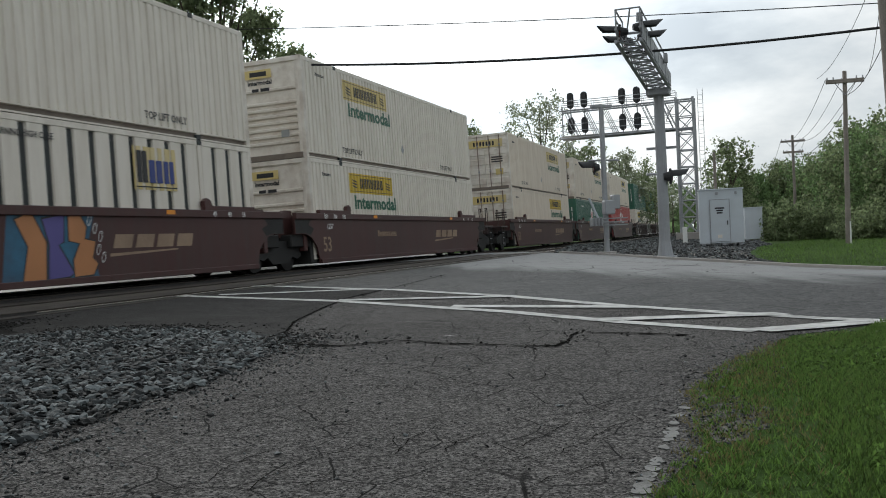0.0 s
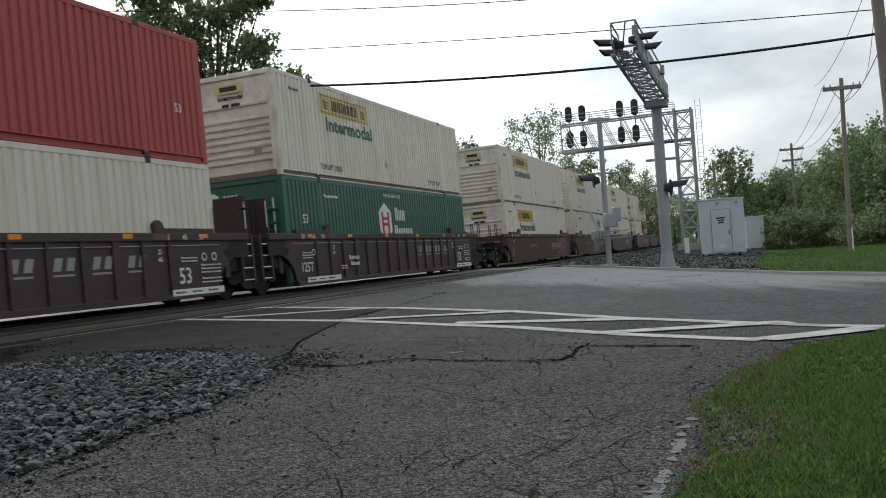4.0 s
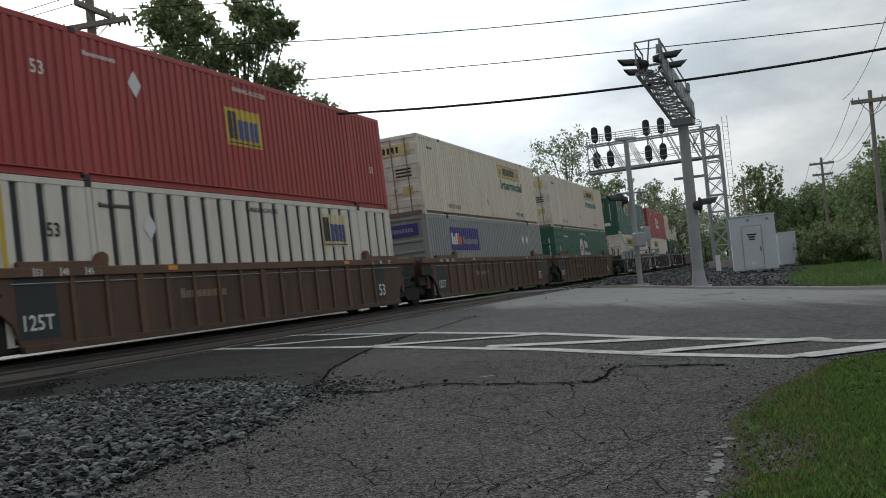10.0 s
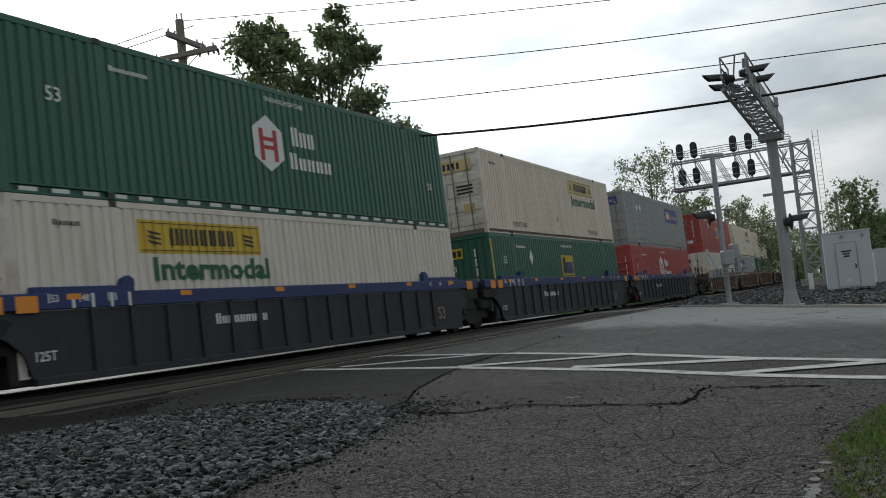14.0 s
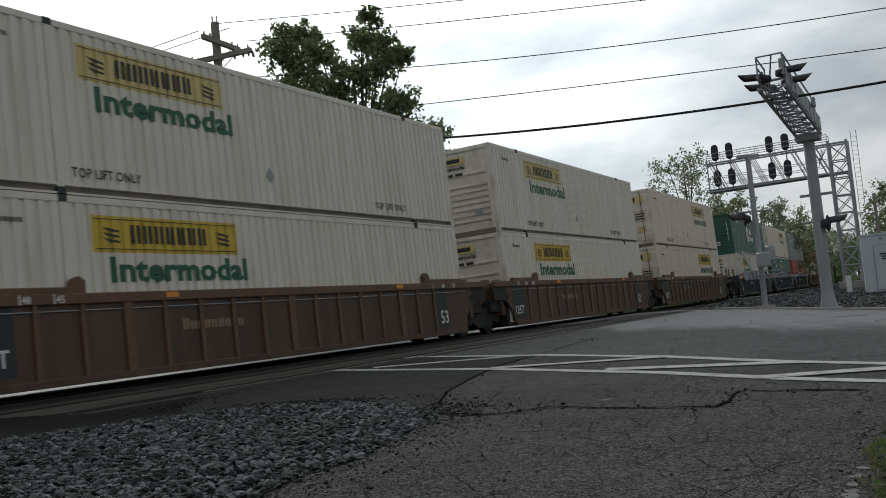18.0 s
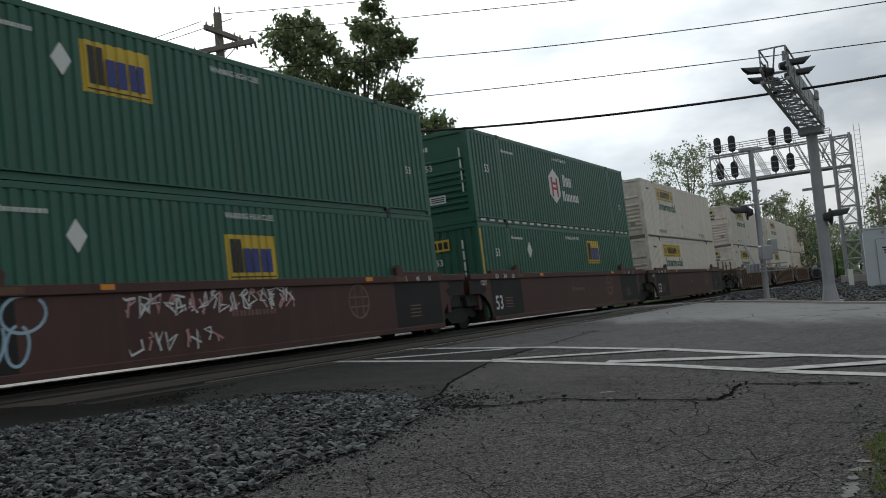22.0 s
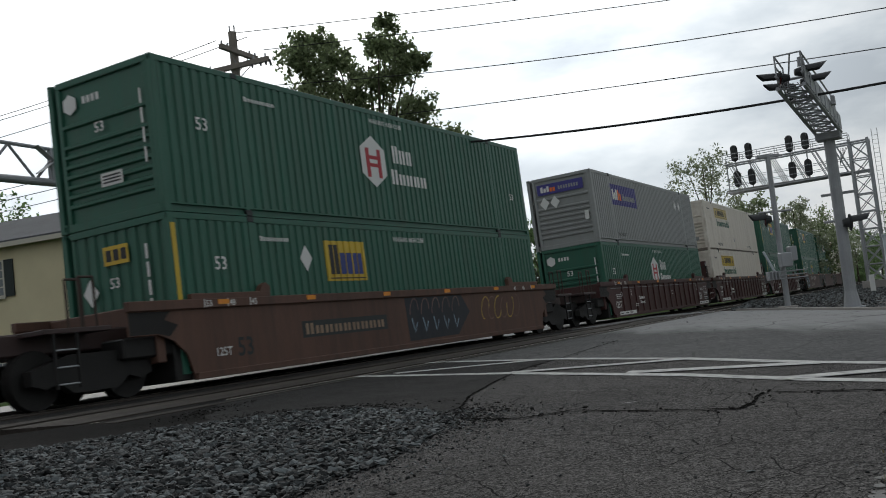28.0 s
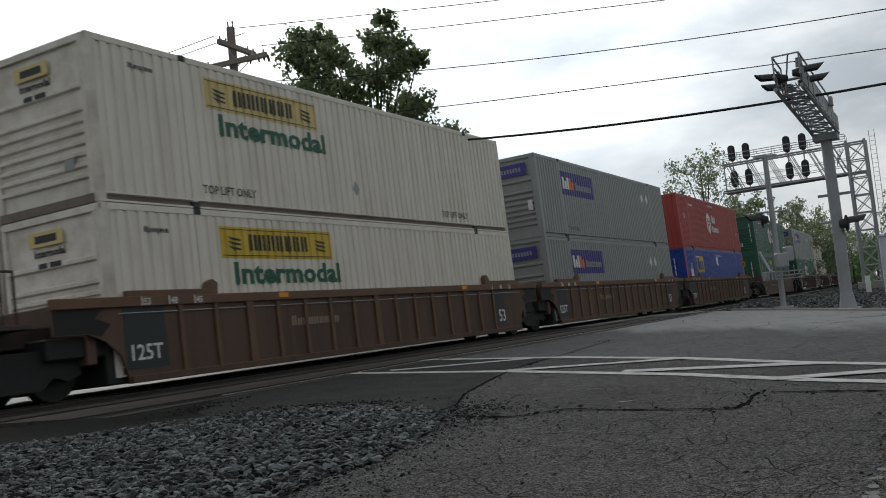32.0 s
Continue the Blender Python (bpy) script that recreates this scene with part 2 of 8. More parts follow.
RUST = (0.16, 0.075, 0.04)
GRIME = (0.06, 0.05, 0.045)
M = {
    "white": material("white_container_paint", (0.73, 0.675, 0.595), 0.5, grain=0.06, dirt=(0.42, 0.35, 0.27), dirt_amount=0.4, bump=0.03, per_object=0.04, streak=True),
    "cream": material("sun_faded_cream_container_paint", (0.72, 0.635, 0.525), 0.5, grain=0.06, dirt=(0.42, 0.32, 0.23), dirt_amount=0.4, bump=0.03, per_object=0.04, streak=True),
    "white_end": material("rust_stained_white_end_paint", (0.7, 0.65, 0.58), 0.55, grain=0.08, scale=14, dirt=(0.33, 0.235, 0.16), dirt_amount=0.6, bump=0.05, per_object=0.05),
    "sill": material("grimy_shaded_sill_paint", (0.2, 0.165, 0.135), 0.7, grain=0.3, dirt=(0.06, 0.045, 0.035), dirt_amount=0.8, bump=0.1),
    "green": material("green_container_paint", (0.026, 0.118, 0.078), 0.42, grain=0.12, dirt=(0.06, 0.085, 0.06), dirt_amount=0.35, bump=0.03, streak=True),
    "grey": material("grey_container_paint", (0.28, 0.29, 0.285), 0.45, grain=0.06, dirt=(0.2, 0.19, 0.17), dirt_amount=0.3, bump=0.03, streak=True),
    "red": material("red_container_paint", (0.4, 0.062, 0.056), 0.5, grain=0.15, dirt=(0.22, 0.06, 0.05), dirt_amount=0.4, bump=0.03, streak=True),
    "blue": material("blue_container_paint", (0.02, 0.06, 0.33), 0.4, grain=0.12, dirt=(0.04, 0.06, 0.16), dirt_amount=0.3, bump=0.03, streak=True),
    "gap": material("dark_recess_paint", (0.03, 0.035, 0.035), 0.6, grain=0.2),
    "yellow": material("yellow_sign_film", (0.62, 0.43, 0.04), 0.45, grain=0.08, dirt=(0.3, 0.22, 0.08), dirt_amount=0.35, bump=0.02),
    "faded_yellow": material("faded_yellow_film", (0.62, 0.48, 0.18), 0.5, grain=0.1, dirt=(0.55, 0.5, 0.4), dirt_amount=0.5, bump=0.02),
    "ink": material("black_lettering", (0.02, 0.02, 0.022), 0.5, grain=0.1, bump=0),
    "ink_green": material("green_lettering", (0.012, 0.10, 0.055), 0.5, grain=0.1, bump=0),
    "ink_white": material("white_lettering", (0.68, 0.68, 0.66), 0.5, grain=0.06, bump=0),
    "ink_red": material("red_lettering", (0.42, 0.03, 0.04), 0.5, grain=0.08, bump=0),
    "ink_orange": material("orange_lettering", (0.75, 0.16, 0.03), 0.5, grain=0.08, bump=0),
    "purple": material("violet_sign_film", (0.05, 0.045, 0.22), 0.4, grain=0.1, bump=0.02),
    "navy": material("navy_sign_film", (0.02, 0.04, 0.2), 0.4, grain=0.1, bump=0.02),
    "maroon": material("maroon_car_paint", (0.06, 0.02, 0.018), 0.55, grain=0.2, dirt=(0.05, 0.035, 0.03), dirt_amount=0.6, streak=True),
    "darkbrown": material("dark_brown_car_paint", (0.05, 0.03, 0.028), 0.55, grain=0.2, dirt=(0.03, 0.025, 0.022), dirt_amount=0.6, streak=True),
    "oxide": material("rusty_brown_car_paint", (0.098, 0.055, 0.035), 0.65, grain=0.25, dirt=(0.05, 0.034, 0.026), dirt_amount=0.7, streak=True),
    "oxide_edge": material("scuffed_orange_chord_paint", (0.145, 0.078, 0.045), 0.65, grain=0.3, dirt=(0.085, 0.05, 0.035), dirt_amount=0.6),
    "rustbrown": material("faded_rust_brown_car_paint", (0.115, 0.06, 0.042), 0.65, grain=0.22, dirt=(0.05, 0.034, 0.028), dirt_amount=0.7, streak=True),
    "rod": material("rusty_lock_rod_steel", (0.2, 0.15, 0.115), 0.6, grain=0.3, dirt=(0.1, 0.06, 0.04), dirt_amount=0.6),
    "dullrail": material("brown_disused_rail_head", (0.36, 0.32, 0.28), 0.4, metal=0.5, grain=0.25),
    "carblue": material("blue_car_paint", (0.014, 0.034, 0.135), 0.5, grain=0.2, dirt=(0.03, 0.03, 0.04), dirt_amount=0.6, streak=True),
    "carblack": material("sooty_blue_black_paint", (0.02, 0.024, 0.032), 0.6, grain=0.25, dirt=(0.05, 0.045, 0.04), dirt_amount=0.4, streak=True),
    "brick": material("brick_red_car_paint", (0.078, 0.034, 0.028), 0.6, grain=0.25, dirt=(0.05, 0.03, 0.026), dirt_amount=0.6, streak=True),
    "steel": material("grimy_cast_steel", (0.023, 0.022, 0.021), 0.65, metal=0.3, grain=0.35, bump=0.3),
    "wheel": material("worn_wheel_steel", (0.09, 0.08, 0.075), 0.45, metal=0.6, grain=0.3),
    "railhead": material("polished_rail_steel", (0.42, 0.4, 0.38), 0.28, metal=0.9, grain=0.2),
    "rail": material("rusted_rail_steel", (0.055, 0.038, 0.03), 0.75, grain=0.35, bump=0.3),
    "tie": material("weathered_timber", (0.05, 0.043, 0.037), 0.85, grain=0.4, fine=30, bump=0.5, per_object=0.35, spec=0.15),
    "reflector": material("amber_reflector", (0.75, 0.27, 0.02), 0.35, grain=0.05, bump=0),
    "asphalt": material("cracked_grey_asphalt", (0.081, 0.077, 0.074), 0.95, grain=0.3, scale=3, fine=160, bump=0.6, dirt=(0.105, 0.099, 0.093), dirt_amount=0.5, spec=0.08),
    "asphalt_road": material("wet_sheen_asphalt", (0.04, 0.0395, 0.039), 0.7, grain=0.3, scale=5, fine=60, bump=0.5, dirt=(0.055, 0.0535, 0.052), dirt_amount=0.7, spec=0.16),
    "asphalt_dark": material("fresh_dark_asphalt", (0.028, 0.027, 0.026), 0.8, grain=0.35, scale=14, fine=160, bump=0.5, dirt=(0.014, 0.013, 0.012), dirt_amount=1.0, spec=0.07),
    "crack": material("open_crack", (0.010, 0.0095, 0.009), 1.0, grain=0.3, spec=0.0),
    "line": material("worn_white_road_paint", (0.46, 0.46, 0.44), 0.8, grain=0.2, scale=45, dirt=(0.13, 0.125, 0.12), dirt_amount=0.95, bump=0.4),
    "old_line": material("weathered_grey_road_paint", (0.2, 0.2, 0.19), 0.85, grain=0.3, scale=45, dirt=(0.09, 0.085, 0.08), dirt_amount=0.95, bump=0.5),
    "gravel_base": material("dirty_ballast_bed", (0.019, 0.018, 0.017), 0.95, grain=0.6, scale=4, fine=35, bump=1.0, spec=0.03),
    "stone": material("crushed_granite", (0.086, 0.095, 0.098), 0.72, grain=0.25, fine=90, bump=0.3, per_island=0.65, spec=0.25),
    "crumb": material("broken_black_asphalt", (0.02, 0.019, 0.018), 0.9, grain=0.3, spec=0.1),
    "soil": material("bare_brown_soil", (0.088, 0.08, 0.07), 0.95, grain=0.4, scale=5, fine=50, bump=0.8),
    "grass": material("mown_grass_turf", (0.032, 0.064, 0.013), 0.9, grain=0.45, scale=4, fine=55, bump=0.8, dirt=(0.06, 0.062, 0.03), dirt_amount=0.5, spec=0.05),
    "galv": material("galvanised_steel", (0.34, 0.35, 0.365), 0.5, metal=0.3, grain=0.15, bump=0.1, dirt=(0.2, 0.19, 0.18), dirt_amount=0.3),
    "dullsteel": material("weathered_grey_mast_steel", (0.34, 0.35, 0.365), 0.6, metal=0.3, grain=0.18, dirt=(0.13, 0.11, 0.1), dirt_amount=0.4),
    "worn_panel": material("pale_worn_crossing_concrete", (0.15, 0.147, 0.14), 0.5, grain=0.2, scale=2, fine=40, bump=0.2, dirt=(0.09, 0.086, 0.08), dirt_amount=0.6, spec=0.3),
    "black": material("flat_black_enamel", (0.03, 0.031, 0.033), 0.6, grain=0.2, bump=0.05),
    "lens_off": material("unlit_red_lens", (0.10, 0.01, 0.01), 0.2, grain=0.05, bump=0),
    "lens_on": glow("lit_red_lens", (0.6, 0.03, 0.035), 0.3),
    "cabinet": material("light_grey_cabinet_paint", (0.52, 0.56, 0.6), 0.5, grain=0.05, dirt=(0.36, 0.36, 0.35), dirt_amount=0.3, bump=0.03),
    "concrete": material("weathered_concrete", (0.32, 0.3, 0.28), 0.9, grain=0.2, bump=0.4),
    "stucco": material("cream_painted_stucco", (0.62, 0.55, 0.36), 0.85, grain=0.06, dirt=(0.5, 0.43, 0.28), dirt_amount=0.35, bump=0.15),
    "siding": material("white_painted_siding", (0.7, 0.7, 0.68), 0.7, grain=0.05),
    "shingle": material("dark_grey_shingles", (0.075, 0.078, 0.085), 0.9, grain=0.3, scale=5, fine=40, bump=0.5),
    "shutter": material("dark_green_shutter_paint", (0.016, 0.024, 0.022), 0.6, grain=0.15),
    "trim": material("cream_trim_paint", (0.5, 0.47, 0.4), 0.7, grain=0.06),
    "glass": material("dark_window_glass", (0.10, 0.115, 0.12), 0.08, grain=0.1, bump=0, spec=0.7),
    "pole": material("weathered_utility_pole", (0.23, 0.2, 0.175), 0.9, grain=0.35, fine=40, bump=0.5),
    "wire": material("black_cable_sheath", (0.015, 0.015, 0.016), 0.7, grain=0.1, bump=0),
    "bark": material("grey_brown_bark", (0.07, 0.055, 0.042), 0.95, grain=0.4, fine=30, bump=0.8),
    "spray_a": material("orange_spray_paint", (0.42, 0.18, 0.07), 0.5, grain=0.15),
    "spray_b": material("violet_spray_paint", (0.09, 0.075, 0.24), 0.5, grain=0.15),
    "spray_c": material("pale_blue_spray_paint", (0.35, 0.5, 0.6), 0.5, grain=0.15),
    "spray_d": material("crimson_spray_paint", (0.2, 0.015, 0.022), 0.5, grain=0.15),
    "spray_e": material("hazy_blue_spray_paint", (0.03, 0.12, 0.2), 0.6, grain=0.4, dirt=(0.06, 0.02, 0.018), dirt_amount=0.6),
    "spray_g": material("hazy_violet_spray_paint", (0.06, 0.05, 0.12), 0.6, grain=0.4, dirt=(0.06, 0.02, 0.018), dirt_amount=0.8),
    "spray_f": material("pink_spray_paint", (0.55, 0.3, 0.3), 0.5, grain=0.15),
    "dirt_mark": material("faded_pink_lettering", (0.2, 0.12, 0.1), 0.6, grain=0.3, dirt=(0.06, 0.03, 0.027), dirt_amount=0.7),
    "tan_ink": material("faded_tan_lettering", (0.3, 0.21, 0.14), 0.6, grain=0.25, dirt=(0.1, 0.06, 0.045), dirt_amount=0.6),
    "flame": material("yellow_flame_paint", (0.5, 0.34, 0.05), 0.5, grain=0.3),
}


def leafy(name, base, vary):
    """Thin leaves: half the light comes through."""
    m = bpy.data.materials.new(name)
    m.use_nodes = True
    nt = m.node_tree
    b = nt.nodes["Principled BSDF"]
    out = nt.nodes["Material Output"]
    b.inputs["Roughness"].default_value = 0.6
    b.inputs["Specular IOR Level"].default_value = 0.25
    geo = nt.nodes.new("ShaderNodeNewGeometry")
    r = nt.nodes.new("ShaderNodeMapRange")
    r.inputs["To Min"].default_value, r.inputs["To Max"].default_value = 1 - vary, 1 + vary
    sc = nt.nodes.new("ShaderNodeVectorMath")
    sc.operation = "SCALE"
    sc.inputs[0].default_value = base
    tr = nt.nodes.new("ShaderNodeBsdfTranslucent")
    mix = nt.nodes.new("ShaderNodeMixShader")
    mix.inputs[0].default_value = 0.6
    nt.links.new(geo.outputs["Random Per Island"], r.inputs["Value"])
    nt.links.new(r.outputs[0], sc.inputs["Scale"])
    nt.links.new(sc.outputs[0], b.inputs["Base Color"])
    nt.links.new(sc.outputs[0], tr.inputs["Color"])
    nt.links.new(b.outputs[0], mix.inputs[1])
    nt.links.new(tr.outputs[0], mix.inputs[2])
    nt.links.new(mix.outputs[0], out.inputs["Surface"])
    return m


# tree leaf tones are lifted above real foliage, haze and glare included in the colour
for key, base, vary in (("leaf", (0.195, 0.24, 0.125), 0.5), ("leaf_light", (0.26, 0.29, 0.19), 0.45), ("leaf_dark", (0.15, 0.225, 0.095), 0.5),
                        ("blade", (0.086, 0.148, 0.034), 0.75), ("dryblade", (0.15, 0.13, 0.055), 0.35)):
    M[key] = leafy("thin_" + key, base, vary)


def crackle(m, scale, width, strength):
    """A web of fine cracks between plates of old asphalt, patchy, dark and sunken."""
    nt = m.node_tree
    b = nt.nodes["Principled BSDF"]
    coord = nt.nodes.new("ShaderNodeTexCoord")
    warp = nt.nodes.new("ShaderNodeTexNoise")
    warp.inputs["Scale"].default_value, warp.inputs["Detail"].default_value = 5.0, 4
    push = nt.nodes.new("ShaderNodeMixRGB")
    push.blend_type = "ADD"
    push.inputs[0].default_value = 0.045
    vor = nt.nodes.new("ShaderNodeTexVoronoi")
    vor.feature = "DISTANCE_TO_EDGE"
    vor.inputs["Scale"].default_value = scale
    edge = nt.nodes.new("ShaderNodeMapRange")
    edge.inputs["From Min"].default_value, edge.inputs["From Max"].default_value = width * 0.55, width
    edge.inputs["To Min"].default_value, edge.inputs["To Max"].default_value = 1.0, 0.0
    mask = nt.nodes.new("ShaderNodeTexNoise")
    mask.inputs["Scale"].default_value, mask.inputs["Detail"].default_value = 1.1, 3
    patch = nt.nodes.new("ShaderNodeMapRange")
    patch.inputs["From Min"].default_value, patch.inputs["From Max"].default_value = 0.4, 0.5
    patch.inputs["To Min"].default_value, patch.inputs["To Max"].default_value = 0.3 * strength, strength
    mul = nt.nodes.new("ShaderNodeMath")
    mul.operation = "MULTIPLY"
    mix = nt.nodes.new("ShaderNodeMixRGB")
    mix.inputs[2].default_value = (0.008, 0.0075, 0.007, 1)
    old = b.inputs["Base Color"].links[0].from_socket
    nt.links.new(coord.outputs["Object"], warp.inputs["Vector"])
    nt.links.new(coord.outputs["Object"], push.inputs[1])
    nt.links.new(warp.outputs["Color"], push.inputs[2])
    nt.links.new(push.outputs[0], vor.inputs["Vector"])
    nt.links.new(coord.outputs["Object"], mask.inputs["Vector"])
    nt.links.new(mask.outputs["Fac"], patch.inputs["Value"])
    nt.links.new(vor.outputs["Distance"], edge.inputs["Value"])
    nt.links.new(edge.outputs[0], mul.inputs[0])
    nt.links.new(patch.outputs[0], mul.inputs[1])
    nt.links.new(mul.outputs[0], mix.inputs[0])
    nt.links.new(old, mix.inputs[1])
    nt.links.new(mix.outputs[0], b.inputs["Base Color"])


def aggregate(m, scale, lo, hi):
    """Exposed stones in a bound surface: each grain has its own lightness."""
    nt = m.node_tree
    b = nt.nodes["Principled BSDF"]
    coord = nt.nodes.new("ShaderNodeTexCoord")
    vor = nt.nodes.new("ShaderNodeTexVoronoi")
    vor.inputs["Scale"].default_value = scale
    split = nt.nodes.new("ShaderNodeSeparateColor")
    r = nt.nodes.new("ShaderNodeMapRange")
    r.inputs["To Min"].default_value, r.inputs["To Max"].default_value = lo, hi
    sc = nt.nodes.new("ShaderNodeVectorMath")
    sc.operation = "SCALE"
    old = b.inputs["Base Color"].links[0].from_socket
    nt.links.new(coord.outputs["Object"], vor.inputs["Vector"])
    nt.links.new(vor.outputs["Color"], split.inputs[0])
    nt.links.new(split.outputs[0], r.inputs["Value"])
    nt.links.new(old, sc.inputs[0])
    nt.links.new(r.outputs[0], sc.inputs["Scale"])
    nt.links.new(sc.outputs[0], b.inputs["Base Color"])


def pale_few(m, base, low, gain, power):
    """Loose stones: most are dark, a few are pale."""
    nt = m.node_tree
    b = nt.nodes["Principled BSDF"]
    geo = nt.nodes.new("ShaderNodeNewGeometry")
    p = nt.nodes.new("ShaderNodeMath")
    p.operation = "POWER"
    p.inputs[1].default_value = power
    k = nt.nodes.new("ShaderNodeMath")
    k.operation = "MULTIPLY_ADD"
    k.inputs[1].default_value, k.inputs[2].default_value = gain, low
    sc = nt.nodes.new("ShaderNodeVectorMath")
    sc.operation = "SCALE"
    sc.inputs[0].default_value = base
    nt.links.new(geo.outputs["Random Per Island"], p.inputs[0])
    nt.links.new(p.outputs[0], k.inputs[0])
    nt.links.new(k.outputs[0], sc.inputs["Scale"])
    nt.links.new(sc.outputs[0], b.inputs["Base Color"])


pale_few(M["stone"], (0.055, 0.061, 0.062), 0.06, 2.6, 2.8)
aggregate(M["asphalt"], 115, 0.05, 1.95)
aggregate(M["asphalt"], 55, 0.6, 1.4)
aggregate(M["asphalt_road"], 26, 0.35, 1.65)
aggregate(M["asphalt_road"], 7, 0.8, 1.2)


def sheen_side(m, pale, normal, lo, hi):
    """The far half of the road is coloured paler for its sheen, in streaks along its length."""
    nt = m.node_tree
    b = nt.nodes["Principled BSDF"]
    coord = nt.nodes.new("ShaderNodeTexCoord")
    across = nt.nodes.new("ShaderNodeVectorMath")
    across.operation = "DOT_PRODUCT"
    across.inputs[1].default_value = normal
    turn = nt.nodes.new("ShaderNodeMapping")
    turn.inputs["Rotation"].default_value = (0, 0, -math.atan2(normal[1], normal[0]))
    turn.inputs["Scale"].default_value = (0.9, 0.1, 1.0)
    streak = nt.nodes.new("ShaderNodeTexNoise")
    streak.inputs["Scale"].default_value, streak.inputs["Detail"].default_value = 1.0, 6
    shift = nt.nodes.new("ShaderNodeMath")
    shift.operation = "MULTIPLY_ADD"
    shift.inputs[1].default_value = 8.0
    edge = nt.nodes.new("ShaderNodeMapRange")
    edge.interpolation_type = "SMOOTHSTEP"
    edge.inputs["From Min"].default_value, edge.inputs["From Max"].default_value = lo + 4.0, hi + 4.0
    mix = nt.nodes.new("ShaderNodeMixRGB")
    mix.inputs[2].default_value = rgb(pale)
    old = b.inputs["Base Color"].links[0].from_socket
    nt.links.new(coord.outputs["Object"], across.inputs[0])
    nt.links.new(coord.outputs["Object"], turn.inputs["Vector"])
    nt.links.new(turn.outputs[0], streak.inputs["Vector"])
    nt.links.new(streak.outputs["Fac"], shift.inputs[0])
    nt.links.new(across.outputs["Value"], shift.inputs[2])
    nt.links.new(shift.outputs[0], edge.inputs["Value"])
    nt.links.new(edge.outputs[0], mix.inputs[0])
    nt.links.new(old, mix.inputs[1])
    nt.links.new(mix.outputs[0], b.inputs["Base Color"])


# pale sheen towards the kerb, mixed into the base colour
sheen_side(M["asphalt_road"], (0.2, 0.199, 0.197), (0.81, 0.585, 0.0), 13.2, 16.6)
aggregate(M["asphalt_dark"], 75, 0.5, 1.5)
aggregate(M["soil"], 60, 0.3, 1.7)
crackle(M["asphalt"], 2.5, 0.0135, 1.0)
crackle(M["asphalt"], 6.5, 0.018, 0.5)
crackle(M["asphalt_road"], 0.8, 0.016, 0.8)


# ---- mesh helpers ----
def finish(bm, name, mats, smooth=False):
    me = bpy.data.meshes.new(name)
    bm.to_mesh(me)
    bm.free()
    for m in mats if isinstance(mats, (list, tuple)) else [mats]:
        me.materials.append(M[m])
    if smooth:
        for p in me.polygons:
            p.use_smooth = True
    return me


def place(name, me, parent=None, m=None, label="", category="", group="", kind=""):
    ob = new(name, me)
    if parent is not None:
        ob.parent = parent
    if m is not None:
        ob.matrix_basis = m
    return tagged(ob, label, category, group, kind)


def part(name, bm, mat, parent, label="", m=None, smooth=False):
    return place(name, finish(bm, name, mat, smooth), parent, m, label)


def thing(name, label, category, m=None, group="", kind=""):
    ob = new(name)
    ob.empty_display_size = 0.3
    if m is not None:
        ob.matrix_basis = m
    return tagged(ob, label, category, group, kind)


def box(bm, x0, x1, y0, y1, z0, z1, bevel=0.0):
    vs = [bm.verts.new(p) for p in ((x0, y0, z0), (x1, y0, z0), (x1, y1, z0), (x0, y1, z0), (x0, y0, z1), (x1, y0, z1), (x1, y1, z1), (x0, y1, z1))]
    fs = [bm.faces.new([vs[i] for i in f]) for f in ((3, 2, 1, 0), (4, 5, 6, 7), (0, 1, 5, 4), (1, 2, 6, 5), (2, 3, 7, 6), (3, 0, 4, 7))]
    if bevel:
        es = list({e for f in fs for e in f.edges})
        bmesh.ops.bevel(bm, geom=es, offset=bevel, segments=1, affect="EDGES")
    return fs


def boxes(*specs, bevel=0.0):
    bm = bmesh.new()
    for s in specs:
        box(bm, *s, bevel=bevel)
    return bm


def tube(bm, a, b, r0, r1=None, n=8, caps=True):
    a, b = Vector(a), Vector(b)
    r1 = r0 if r1 is None else r1
    d = (b - a).normalized()
    s = d.orthogonal().normalized()
    t = d.cross(s)
    ra = [bm.verts.new(a + (s * math.cos(q) + t * math.sin(q)) * r0) for q in (2 * math.pi * i / n for i in range(n))]
    rb = [bm.verts.new(b + (s * math.cos(q) + t * math.sin(q)) * r1) for q in (2 * math.pi * i / n for i in range(n))]
    for i in range(n):
        bm.faces.new((ra[i], ra[(i + 1) % n], rb[(i + 1) % n], rb[i]))
    if caps:
        bm.faces.new(ra[::-1])
        bm.faces.new(rb)


def tubes(*specs, n=8):
    bm = bmesh.new()
    for s in specs:
        tube(bm, *s, n=n)
    return bm


def beam(bm, a, b, w, h, up=(0, 0, 1)):
    """A square bar from a to b."""
    a, b = Vector(a), Vector(b)
    d = (b - a).normalized()
    s = d.cross(Vector(up))
    s = s.normalized() if s.length > 1e-4 else d.orthogonal().normalized()
    t = s.cross(d).normalized()
    vs = [bm.verts.new(p + s * i * w / 2 + t * j * h / 2) for p in (a, b) for i, j in ((-1, -1), (1, -1), (1, 1), (-1, 1))]
    for f in ((3, 2, 1, 0), (4, 5, 6, 7), (0, 1, 5, 4), (1, 2, 6, 5), (2, 3, 7, 6), (3, 0, 4, 7)):
        bm.faces.new([vs[i] for i in f])


